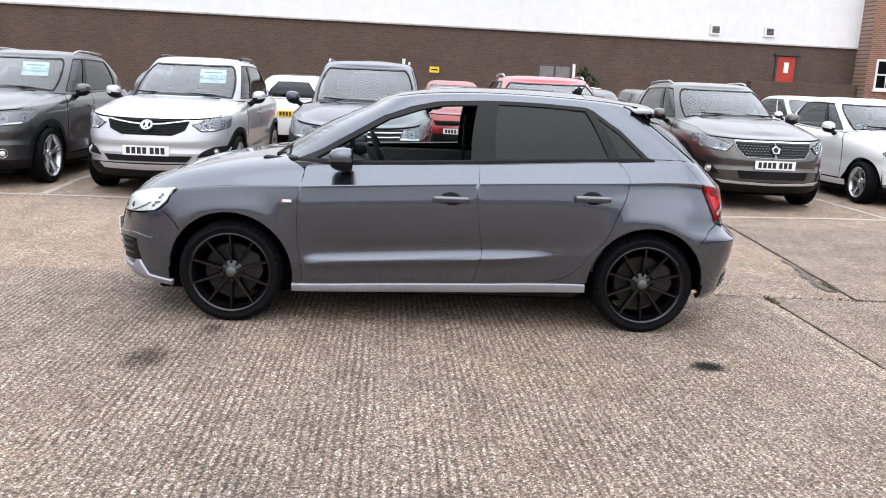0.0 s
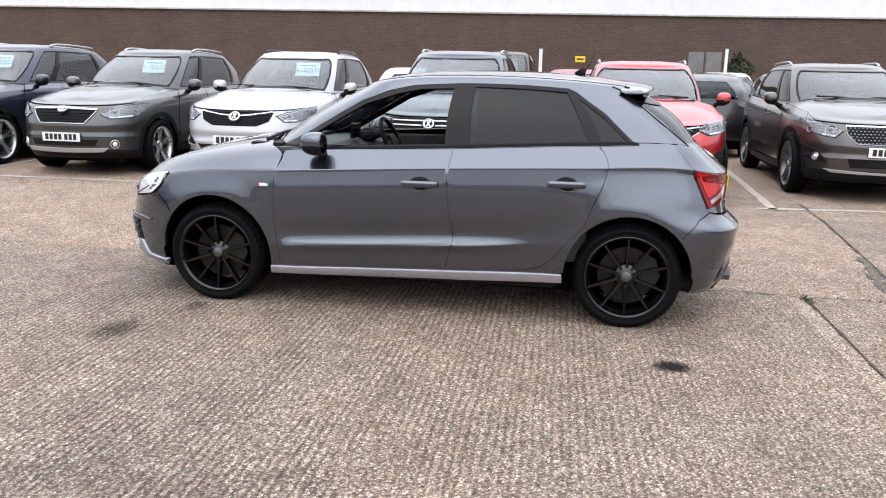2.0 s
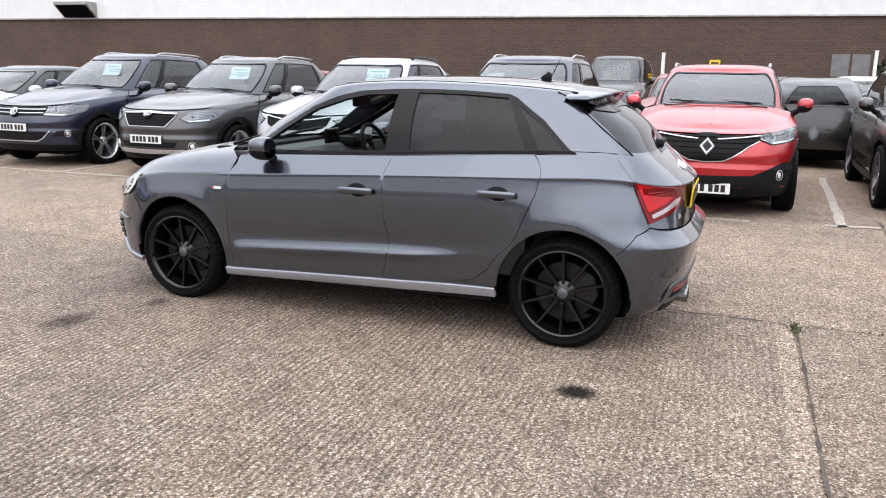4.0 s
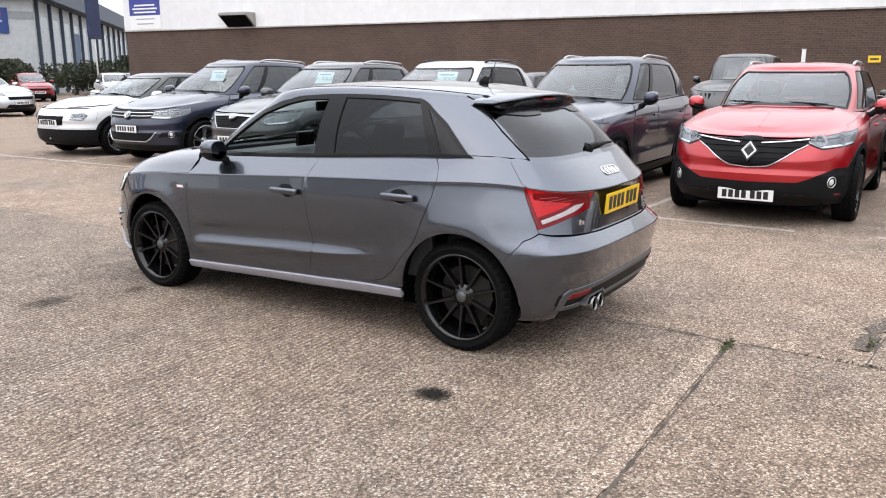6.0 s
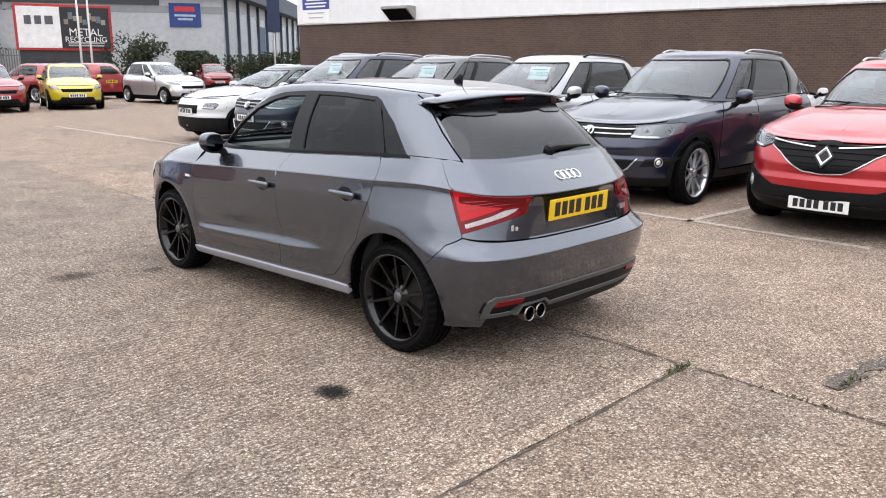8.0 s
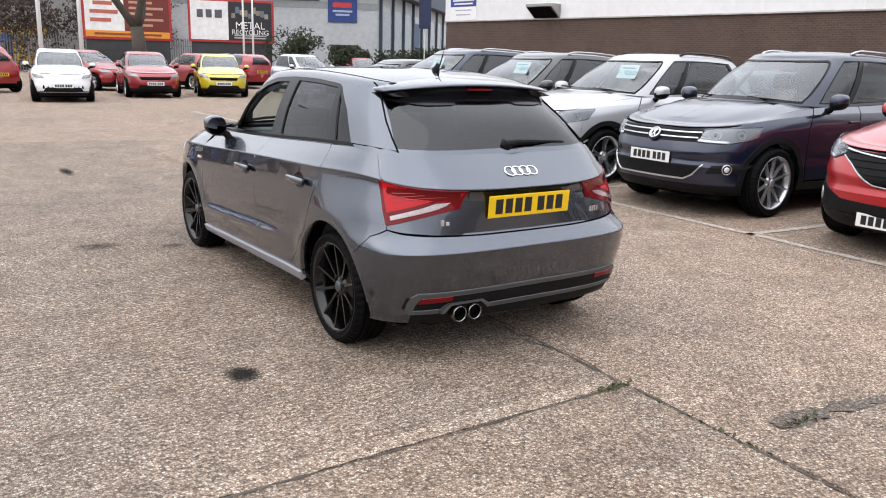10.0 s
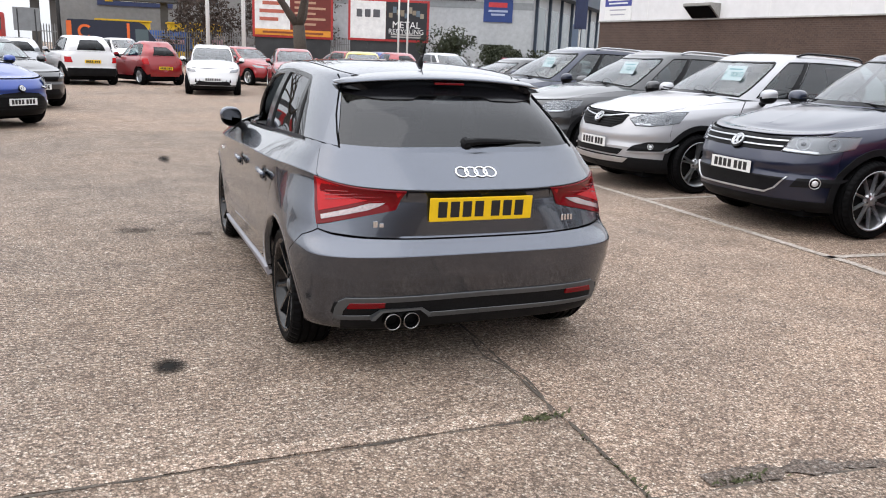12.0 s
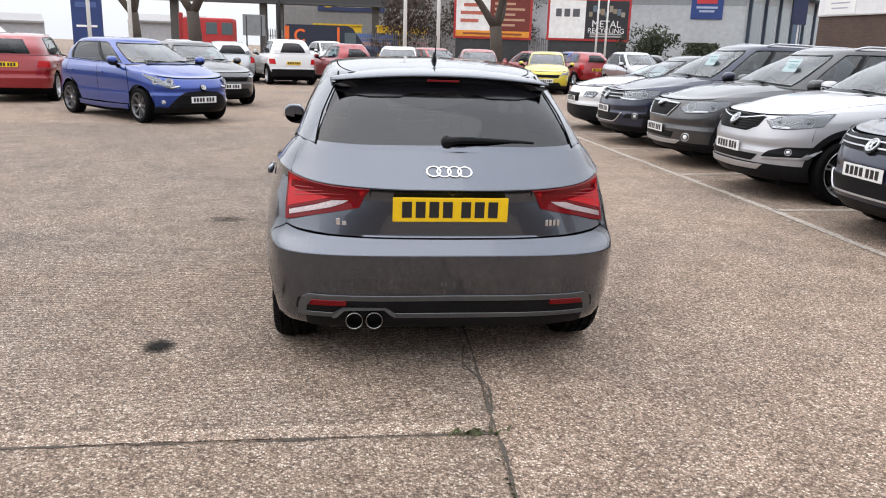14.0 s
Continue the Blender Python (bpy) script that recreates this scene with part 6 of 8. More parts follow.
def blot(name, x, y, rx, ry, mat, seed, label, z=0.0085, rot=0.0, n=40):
    """A spill, or the painted patch of under-car shade, with a ragged rim."""
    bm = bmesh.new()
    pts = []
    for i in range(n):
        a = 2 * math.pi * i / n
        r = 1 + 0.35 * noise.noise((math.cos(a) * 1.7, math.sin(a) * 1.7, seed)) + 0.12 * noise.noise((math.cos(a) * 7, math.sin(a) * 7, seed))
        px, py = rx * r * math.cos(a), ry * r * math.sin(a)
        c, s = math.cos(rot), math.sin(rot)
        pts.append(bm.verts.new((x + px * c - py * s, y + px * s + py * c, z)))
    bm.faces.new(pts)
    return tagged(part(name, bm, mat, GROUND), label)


def oil_or_shade_material(name, core, rag):
    """Soaked-in oil, and the painted under-car shade: a dark stain that thins out through the grain of the concrete."""
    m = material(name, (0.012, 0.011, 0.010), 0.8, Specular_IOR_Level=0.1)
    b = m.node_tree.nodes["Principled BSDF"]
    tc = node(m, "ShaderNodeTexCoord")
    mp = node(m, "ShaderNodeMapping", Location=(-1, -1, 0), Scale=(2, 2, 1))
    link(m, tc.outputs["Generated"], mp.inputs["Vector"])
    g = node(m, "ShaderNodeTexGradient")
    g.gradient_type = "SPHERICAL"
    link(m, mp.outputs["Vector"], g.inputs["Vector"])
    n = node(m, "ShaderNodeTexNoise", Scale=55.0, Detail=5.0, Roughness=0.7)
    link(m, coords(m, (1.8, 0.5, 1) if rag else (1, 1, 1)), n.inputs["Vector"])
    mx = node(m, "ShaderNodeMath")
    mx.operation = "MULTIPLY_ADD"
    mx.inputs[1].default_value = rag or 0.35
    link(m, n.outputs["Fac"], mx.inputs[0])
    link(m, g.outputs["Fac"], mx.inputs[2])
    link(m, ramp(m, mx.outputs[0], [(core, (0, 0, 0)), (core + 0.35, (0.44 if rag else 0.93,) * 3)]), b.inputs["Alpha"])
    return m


blot("oil_or_shade_blot", 1.445, -1.40, 0.155, 0.13, oil_or_shade_material("oil_soak", 0.28, 0), 31, "dark round oil stain soaked into concrete")
blot("oil_or_shade_blot", -1.53, -1.48, 0.15, 0.28, oil_or_shade_material("oil_streak", 0.42, 0.6), 32, "faded dark oil patch across the tamping ridges", rot=-0.3)
blot("oil_or_shade_blot", -1.31, -0.96, 0.10, 0.13, oil_or_shade_material("oil_streaks", 0.4, 0.6), 33, "small faded oil patch beside the front wheel")
blot("oil_or_shade_blot", -5.75, -1.05, 0.6, 0.09, oil_or_shade_material("oil_spot", 0.35, 0), 34, "narrow oil streak out in the yard", rot=-0.12)
# the shade beneath the hatchback, painted on the slab as a dark blot
blot("oil_or_shade_blot", -0.3, 0.45, 1.9, 0.8, oil_or_shade_material("under_car_shade", 0.62, 0.3), 35, "dark patch painted as shade under the car", 0.0065)

# weeds in the joint
M["weed"] = plain("weed_green", (0.075, 0.085, 0.03), 0.8, grain=90, vary=0.45)


def weeds(x, y, lx, ly, n, seed):
    rng = random.Random(seed)
    bm = bmesh.new()
    for _ in range(n):
        px, py = x + rng.gauss(0, lx), y + rng.gauss(0, ly)
        a, h, w = rng.random() * 6.28, 0.005 + rng.random() * 0.014, 0.002 + rng.random() * 0.004
        d = Vector((math.cos(a), math.sin(a), 0))
        t = Vector((-d.y, d.x, 0)) * w
        p = Vector((px, py, 0.006))
        q = [bm.verts.new(p - t), bm.verts.new(p + t), bm.verts.new(p + d * h * 0.7 + t * 0.7 + Vector((0, 0, h))), bm.verts.new(p + d * h * 1.5 + Vector((0, 0, h * 0.9)))]
        bm.faces.new(q)
    ob = part("weeds", bm, M["weed"])
    return tagged(ob, "small green weeds and moss in the slab joint", "weeds", kind="stuff")


weeds(2.445, 0.04, 0.014, 0.05, 90, 5)
weeds(3.12, 0.5, 0.008, 0.06, 50, 6)
weeds(2.95, 0.10, 0.14, 0.005, 40, 7)

# ---- the long wall of the neighbouring warehouse ----
WA, WD, WH = radians(5.9), 28.0, 3.7


def wall_m(s, z=0.0, out=0.0):
    """A place on the long wall's face: s metres along it, z up, out towards the yard; its own y points into the wall."""
    return pose(0, 0, 0, 0, 0, math.degrees(WA)) @ Matrix.Translation((s, WD - out, z))


def brickwork(name, tones, mortar, streak=True):
    m = material(name, tones[0], 0.9)
    b = m.node_tree.nodes["Principled BSDF"]
    tc = node(m, "ShaderNodeTexCoord")
    mp = node(m, "ShaderNodeMapping", Rotation=(radians(-90), 0, 0))
    link(m, tc.outputs["Object"], mp.inputs["Vector"])
    br = node(m, "ShaderNodeTexBrick", Scale=1.0)
    br.inputs["Color1"].default_value, br.inputs["Color2"].default_value, br.inputs["Mortar"].default_value = (*tones[0], 1), (*tones[1], 1), (*mortar, 1)
    br.inputs["Brick Width"].default_value, br.inputs["Row Height"].default_value, br.inputs["Mortar Size"].default_value = 0.24, 0.085, 0.012
    br.inputs["Mortar Smooth"].default_value = 0.1
    link(m, mp.outputs["Vector"], br.inputs["Vector"])
    big = node(m, "ShaderNodeTexNoise", Scale=0.7, Detail=6.0, Roughness=0.65)
    link(m, tc.outputs["Object"], big.inputs["Vector"])
    fine = node(m, "ShaderNodeTexNoise", Scale=14.0, Detail=6.0)
    link(m, tc.outputs["Object"], fine.inputs["Vector"])
    c = mixed(m, "MULTIPLY", 0.8, br.outputs["Color"], ramp(m, big.outputs["Fac"], [(0.3, (0.72, 0.7, 0.7)), (0.65, (1.05, 1.05, 1.05))]))
    c = mixed(m, "MULTIPLY", 0.6, c, ramp(m, fine.outputs["Fac"], [(0.3, (0.6, 0.6, 0.6)), (0.7, (1.15, 1.15, 1.15))]))
    link(m, c, b.inputs["Base Color"])
    bumped(m, br.outputs["Fac"], -0.5, 0.006)
    return m


M["brick"] = brickwork("brown_brick", ((0.092, 0.056, 0.042), (0.068, 0.042, 0.033)), (0.103, 0.075, 0.061))
M["redbrick"] = brickwork("red_brick", ((0.26, 0.10, 0.055), (0.19, 0.075, 0.045)), (0.28, 0.24, 0.2))
WC = plain("white_cladding", (0.68, 0.68, 0.69), 0.55, grain=2.2, vary=0.06)
M["white"] = plain("white_gloss", (0.75, 0.75, 0.74), 0.4, grain=12, vary=0.06)
M["darksteel"] = plain("dark_steel", (0.05, 0.052, 0.055), 0.55, 0.3, grain=20, vary=0.3)

w = part("wall_north", box_bm((-33, 0, 0), (22.6, 0.4, WH)), M["brick"])
w.matrix_world = wall_m(0)
tagged(w, "long brown brick wall of a low warehouse", "wall", kind="structure")
w = part("wall_cladding", box_bm((-33.05, -0.06, WH + 0.02), (22.6, 8.0, WH + 7)), WC)
w.matrix_world = wall_m(0)
tagged(w, "white painted cladding above the brick wall", "wall", kind="structure")
for k in range(-33, 22, 4):
    t = part("cladding_joint", box_bm((k, -0.066, WH + 0.05), (k + 0.02, -0.058, WH + 7)), M["white"], w)
flash = part("trim", box_bm((-33.08, -0.10, WH - 0.03), (22.62, 0.0, WH + 0.035), 0.008), plain("grey_flashing", (0.42, 0.41, 0.39), 0.6, grain=6, vary=0.3))
flash.matrix_world = wall_m(0)
tagged(flash, "stained grey flashing between brick and cladding", "trim", kind="structure")
# brown-red brick house at the wall's far end, with a white window
h = thing("brick_building", wall_m(22.6), "red brick building with a white framed window", "building")
part("wall", box_bm((0, -0.9, 0), (9, 6, 9)), M["redbrick"], h)
win = part("window", box_bm((0.4, -0.94, 1.95), (2.4, -0.86, 3.25), 0.01), M["white"], h)
for i in range(4):
    for j in range(2):
        part("pane", box_bm((0.48 + i * 0.47, -0.955, 2.03 + j * 0.6), (0.89 + i * 0.47, -0.935, 2.56 + j * 0.6)), M["gloss"], win)
part("window_sill", box_bm((0.35, -1.0, 1.86), (2.45, -0.88, 1.95), 0.01), M["white"], h)


def on_wall(name, s, z, label, category):
    return thing(name, wall_m(s, z), label, category)


for s, z in ((15.77, 4.17), (18.28, 4.20)):
    v = on_wall("wall_vent", s, z, "small square louvred vent on the white wall", "vent")
    part("vent_frame", box_bm((-0.24, -0.14, -0.21), (0.24, -0.04, 0.21), 0.01), M["white"], v)
    part("vent_inset", box_bm((-0.17, -0.146, -0.14), (0.17, -0.138, 0.14)), plain("vent_grey", (0.3, 0.28, 0.26), 0.7), v)
    for k in range(5):
        part("louvre", box_bm((-0.15, -0.16, -0.12 + k * 0.055), (0.15, -0.14, -0.09 + k * 0.055)), M["darksteel"], v)
d = on_wall("door_1", 19.28, 0.35, "red metal fire door with a notice in a dark frame", "door")
part("door_leaf", box_bm((-0.42, -0.04, 0.75), (0.42, 0.02, 2.85), 0.005), plain("red_door_paint", (0.42, 0.035, 0.02), 0.5, grain=8), d)
for a, b in (((-0.52, -0.06, 0.7), (-0.42, 0.02, 2.95)), ((0.42, -0.06, 0.7), (0.52, 0.02, 2.95)), ((-0.62, -0.12, 2.88), (0.62, 0.02, 2.97))):
    part("door_frame", box_bm(a, b, 0.005), M["darksteel"], d)
part("notice", box_bm((-0.1, -0.05, 2.15), (0.12, -0.042, 2.6)), M["white"], d)
part("ramp_wall", box_bm((-1.8, -0.5, -0.35), (3.2, -0.1, 1.75), 0.02), M["brick"], d)
f = on_wall("extractor_hood", -24.8, 4.08, "grey sheet-metal extractor hood on the white wall", "vent")
part("hood", strip_bm([(-0.0, 0.33), (-0.75, 0.33), (-0.75, 0.2), (-0.1, -0.33), (0.0, -0.33)], 1.8, Matrix(((0, 0, 1, -0.9), (1, 0, 0, 0), (0, 1, 0, 0), (0, 0, 0, 1)))), plain("galvanised_sheet", (0.36, 0.35, 0.33), 0.5, 0.6, grain=9, vary=0.2), f)
part("hood_mouth", strip_bm([(-0.7, 0.16), (-0.76, 0.19), (-0.16, -0.32), (-0.1, -0.3)], 1.6, Matrix(((0, 0, 1, -0.8), (1, 0, 0, -0.01), (0, 1, 0, -0.02), (0, 0, 0, 1)))), M["shell"], f)
g = on_wall("wall_sign", -31.4, 3.72, "white notice board with a blue heading on the warehouse wall", "sign")
part("board", box_bm((-1.12, -0.1, 0.05), (1.12, -0.06, 3.2)), M["white"], g)
part("heading", box_bm((-1.12, -0.108, 0.78), (1.12, -0.1, 3.2)), material("blue_sign_vinyl", (0.035, 0.045, 0.24), 0.4), g)
for k, (a, b, z, hh) in enumerate(((-0.8, 0.8, 0.9, 0.08), (-0.9, 0.9, 1.08, 0.08), (-0.75, 0.75, 1.26, 0.08))):
    part("text_bar", box_bm((a, -0.114, z), (b, -0.107, z + hh)), M["white"], g)
for a, b, z in ((-0.7, 0.7, 0.55), (-0.6, 0.6, 0.3)):
    part("text_bar", box_bm((a, -0.106, z), (b, -0.099, z + 0.07)), material("grey_print", (0.35, 0.35, 0.4), 0.6), g)
y = on_wall("yellow_sign", 3.65, 1.95, "small yellow notice on the brick wall", "sign")
part("board", box_bm((-0.2, -0.03, -0.12), (0.2, -0.01, 0.12)), material("yellow_sign", (0.75, 0.48, 0.02), 0.5), y)
part("text_bar", box_bm((-0.14, -0.034, -0.03), (0.14, -0.029, 0.03)), M["ink"], y)
for i in range(2):
    p = thing("notice_board", pose(4.75 + i * 0.6, 24.2 + i * 0.05, 0, 0, 0, 4), "grey sheet board on a post before the wall", "sign", "boards before the wall")
    part("post", tube_bm([(0, 0, 0), (0, 0, 2.2)], 0.03, 8), M["alloy"], p)
    part("board", box_bm((-0.26, -0.05, 1.5), (0.26, -0.03, 2.2), 0.005), plain("grey_board", (0.16, 0.16, 0.165), 0.6), p)
for x, y, hh in ((-0.45, 20.8, 2.12), (5.78, 24.3, 2.3)):
    p = thing("steel_post", pose(x, y, 0), "pale steel post before the brick wall", "post", "posts before the wall")
    part("post", box_bm((-0.05, -0.05, 0), (0.05, 0.05, hh), 0.01), M["white"], p)
    part("post_cap", box_bm((-0.06, -0.06, hh), (0.06, 0.06, hh + 0.02), 0.006), M["alloy"], p)
# plain unseen walls added behind the camera: they darken low reflections and close the yard
for nm, lo, hi in (("unseen_wall_south", (-30, -34, 0), (30, -33.5, 2.4)), ("unseen_wall_east", (32, -34, 0), (32.5, 30, 5.5))):
    q = part(nm, box_bm(lo, hi), M["brick"])
    tagged(q, "unseen plain brown brick wall added to darken reflections", "wall", kind="structure")

# ---- parked cars ----
P_RED = paint("red_paint", (0.37, 0.006, 0.012), 0.35, 0.3)
P_NAVY = paint("navy_paint", (0.010, 0.014, 0.036), 0.5, 0.3)
P_WHITE = paint("white_paint", (0.60, 0.60, 0.61), 0.0, 0.35)
P_GREY = paint("dark_grey_paint", (0.055, 0.055, 0.058), 0.7, 0.33)
P_BROWN = paint("bronze_grey_paint", (0.062, 0.056, 0.054), 0.7, 0.33)
P_BLUE = paint("blue_paint", (0.003, 0.033, 0.220), 0.45, 0.3)
P_PEARL = paint("silver_white_paint", (0.39, 0.39, 0.41), 0.3, 0.3)
P_SILVER = paint("silver_paint", (0.5, 0.51, 0.53), 0.8, 0.3)
P_YELLOW = paint("yellow_paint", (0.48, 0.38, 0.012), 0.1, 0.3)
P_DARKRED = paint("deep_red_paint", (0.24, 0.005, 0.009), 0.3, 0.3)
P_BLACK = paint("black_paint", (0.012, 0.012, 0.014), 0.3, 0.3)


def facing(x, y, deg, wb, fo):
    """The pose of a car whose nose's middle stands at (x, y) and looks along the direction deg (degrees from +x)."""
    a = radians(deg)
    d = wb / 2 + fo
    return pose(x - d * math.cos(a), y - d * math.sin(a), 0, 0, 0, deg + 180)


def backing(x, y, deg, wb, fo, L):
    """The same by the tail's middle."""
    a = radians(deg)
    return facing(x + L * math.cos(a), y + L * math.sin(a), deg, wb, fo)


simple_car("suv", facing(1.72, 3.76, -90, 2.65, 0.9), "glossy red compact SUV with black lower bumper and chrome-lined grille", 4.45, 1.84, 1.60, 2.65, 0.9, P_RED, 0.345, 1.04, 1.03, 0.90, cladding=True, black_to=0.3,
    lamps=[[(0.50, 0.815), (0.62, 0.765), (0.84, 0.80), (0.90, 0.94), (0.70, 0.905), (0.5, 0.86)]], grille=[[(0, 0.59), (0.17, 0.605), (0.40, 0.745), (0.5, 0.805), (0.5, 0.86), (0.14, 0.84), (0.08, 0.87), (0, 0.875)]],
    chromebar=[[(0, 0.583), (0.17, 0.60), (0.40, 0.742), (0.50, 0.80), (0.50, 0.807), (0.40, 0.75), (0.168, 0.608), (0, 0.591)], [(0.1, 0.806), (0.5, 0.848), (0.5, 0.856), (0.1, 0.816)]], lower=[[(0, 0.355), (0.42, 0.355), (0.46, 0.43), (0, 0.43)]],
    dark=[[(0, 0.2), (0.9, 0.2), (0.92, 0.60), (0.74, 0.585), (0.56, 0.50), (0.45, 0.455), (0, 0.445)]],
    fogs=[(0.72, 0.455, 0.055)], plate_z=0.315, badge=(0.745, 0.095), badge_sides=4, rails=M["alloy"], slats=5, wheelmat=M["alloyblack"])
simple_car("suv", facing(-0.81, 3.80, -90, 2.60, 0.88), "dark navy SUV with chrome grille bars and silver roof rails", 4.43, 1.81, 1.70, 2.60, 0.88, P_NAVY, 0.355, 1.08, 1.05, 0.92, cladding=True, black_to=0.3,
    lamps=[[(0.49, 0.755), (0.72, 0.745), (0.86, 0.81), (0.87, 0.92), (0.70, 0.905), (0.52, 0.88)]], grille=[[(0, 0.75), (0.48, 0.76), (0.52, 0.88), (0, 0.88)]],
    chromebar=[[(0, 0.783), (0.49, 0.790), (0.49, 0.801), (0, 0.794)], [(0, 0.836), (0.51, 0.842), (0.51, 0.853), (0, 0.847)], [(0, 0.385), (0.42, 0.385), (0.50, 0.43), (0.58, 0.54), (0.568, 0.54), (0.49, 0.44), (0.415, 0.398), (0, 0.398)]], lower=[[(0, 0.40), (0.44, 0.40), (0.56, 0.53), (0, 0.53)]],
    vents=[[(0.60, 0.455), (0.80, 0.47), (0.84, 0.545), (0.64, 0.535)]], fogs=[(0.735, 0.50, 0.05)], plate_z=0.585, badge=(0.815, 0.068), rails=M["alloy"], slats=0, spokes=10, twin=0.0)
simple_car("suv", facing(-3.2, 3.80, -90, 2.55, 0.9), "white compact SUV with silver skid plate and a sale card", 4.28, 1.78, 1.655, 2.55, 0.9, P_PEARL, 0.345, 1.06, 1.04, 0.94, cladding=True, black_to=0.55,
    lamps=[[(0.48, 0.845), (0.58, 0.765), (0.70, 0.765), (0.86, 0.815), (0.87, 0.945), (0.68, 0.92)]], grille=[[(0, 0.72), (0.28, 0.72), (0.42, 0.78), (0.46, 0.88), (0, 0.90)]],
    chromebar=[[(0.07, 0.833), (0.20, 0.842), (0.44, 0.880), (0.44, 0.888), (0.18, 0.853), (0.07, 0.843)], [(0.54, 0.455), (0.80, 0.473), (0.85, 0.56), (0.84, 0.575), (0.785, 0.487), (0.54, 0.469)]], lower=[[(0, 0.42), (0.44, 0.42), (0.5, 0.49), (0, 0.49)]],
    vents=[[(0.54, 0.475), (0.78, 0.49), (0.84, 0.60), (0.70, 0.59), (0.60, 0.54)]], fogs=[(0.72, 0.535, 0.035)], skid=[[(0, 0.325), (0.5, 0.335), (0.56, 0.39), (0, 0.385)]], plate_z=0.545, badge=(0.835, 0.07), rails=M["gloss"], slats=6, sold=1)
simple_car("suv", facing(-5.55, 3.88, -90, 2.55, 0.9), "dark grey compact SUV with chrome-edged grille and a sale card", 4.28, 1.78, 1.655, 2.55, 0.9, P_GREY, 0.345, 1.06, 1.04, 0.94, cladding=True, black_to=0.35,
    lamps=[[(0.47, 0.79), (0.58, 0.735), (0.76, 0.75), (0.86, 0.84), (0.85, 0.925), (0.64, 0.90)]], grille=[[(0, 0.68), (0.30, 0.68), (0.42, 0.82), (0.42, 0.86), (0, 0.87)]],
    chromebar=[[(0, 0.858), (0.43, 0.845), (0.44, 0.862), (0, 0.882)], [(0, 0.675), (0.30, 0.675), (0.43, 0.83), (0.423, 0.83), (0.297, 0.682), (0, 0.682)]], lower=[[(0, 0.40), (0.42, 0.40), (0.46, 0.48), (0, 0.48)]],
    fogs=[(0.62, 0.42, 0.055)], skid=[[(0, 0.315), (0.5, 0.325), (0.56, 0.375), (0, 0.37)]], plate_z=0.51, badge=(0.855, 0.062), rails=M["alloy"], slats=5, sold=1)
simple_car("suv", facing(-8.0, 3.9, -90, 2.60, 0.88), "midnight blue SUV with chrome grille bars and a sale card", 4.43, 1.81, 1.70, 2.60, 0.88, P_NAVY, 0.355, 1.08, 1.05, 0.92, cladding=True, black_to=0.3,
    lamps=[[(0.49, 0.755), (0.72, 0.745), (0.86, 0.81), (0.87, 0.92), (0.70, 0.905), (0.52, 0.88)]], grille=[[(0, 0.75), (0.48, 0.76), (0.52, 0.88), (0, 0.88)]],
    chromebar=[[(0, 0.783), (0.49, 0.790), (0.49, 0.801), (0, 0.794)], [(0, 0.836), (0.51, 0.842), (0.51, 0.853), (0, 0.847)], [(0, 0.385), (0.42, 0.385), (0.50, 0.43), (0.58, 0.54), (0.568, 0.54), (0.49, 0.44), (0.415, 0.398), (0, 0.398)]], lower=[[(0, 0.40), (0.44, 0.40), (0.56, 0.53), (0, 0.53)]],
    vents=[[(0.60, 0.455), (0.80, 0.47), (0.84, 0.545), (0.64, 0.535)]], fogs=[(0.735, 0.50, 0.05)], plate_z=0.585, badge=(0.815, 0.068), rails=M["alloy"], slats=0, sold=1)
simple_car("hatchback", facing(-10.35, 4.0, -90, 2.54, 0.82), "white small hatchback with black roof and bumper", 4.0, 1.75, 1.48, 2.54, 0.82, P_WHITE, 0.32, 0.98, 0.99, 0.90, cladding=True, black_to=0.9,
    lamps=[[(0.50, 0.66), (0.68, 0.65), (0.72, 0.73), (0.68, 0.77), (0.52, 0.76)], [(0.35, 0.86), (0.78, 0.90), (0.78, 0.915), (0.35, 0.88)]], grille=[[(0, 0.56), (0.36, 0.56), (0.38, 0.72), (0, 0.72)]], plate_z=0.60, roofmat=P_BLACK, mirrors=P_WHITE)
simple_car("suv", facing(4.42, 4.42, -90, 2.67, 0.92), "bronze-grey SUV with chequered chrome grille and silver skid plate", 4.45, 1.84, 1.62, 2.67, 0.92, P_BROWN, 0.36, 1.05, 1.05, 0.95, cladding=True, black_to=0.45,
    lamps=[[(0.50, 0.83), (0.58, 0.745), (0.70, 0.76), (0.86, 0.83), (0.90, 0.945), (0.70, 0.91)]], grille=[[(0, 0.68), (0.38, 0.69), (0.47, 0.80), (0.48, 0.875), (0, 0.875)]],
    chromebar=[[(0, 0.875), (0.48, 0.875), (0.48, 0.888), (0, 0.888)]], lower=[[(0, 0.42), (0.42, 0.42), (0.46, 0.52), (0, 0.52)]], fogs=[(0.74, 0.52, 0.045)],
    skid=[[(0, 0.345), (0.6, 0.355), (0.66, 0.39), (0.6, 0.385), (0, 0.37)]], plate_z=0.60, badge=(0.79, 0.06), badge_sides=5, rails=M["alloy"], slats=0, spokes=5, wheelmat=M["alloygrey"], studs=True, vents=[[(0.64, 0.46), (0.84, 0.50), (0.87, 0.66), (0.72, 0.58)]], frames=[[(0.001, 0.675), (0.38, 0.685), (0.475, 0.795), (0.485, 0.885), (0.001, 0.885)]])
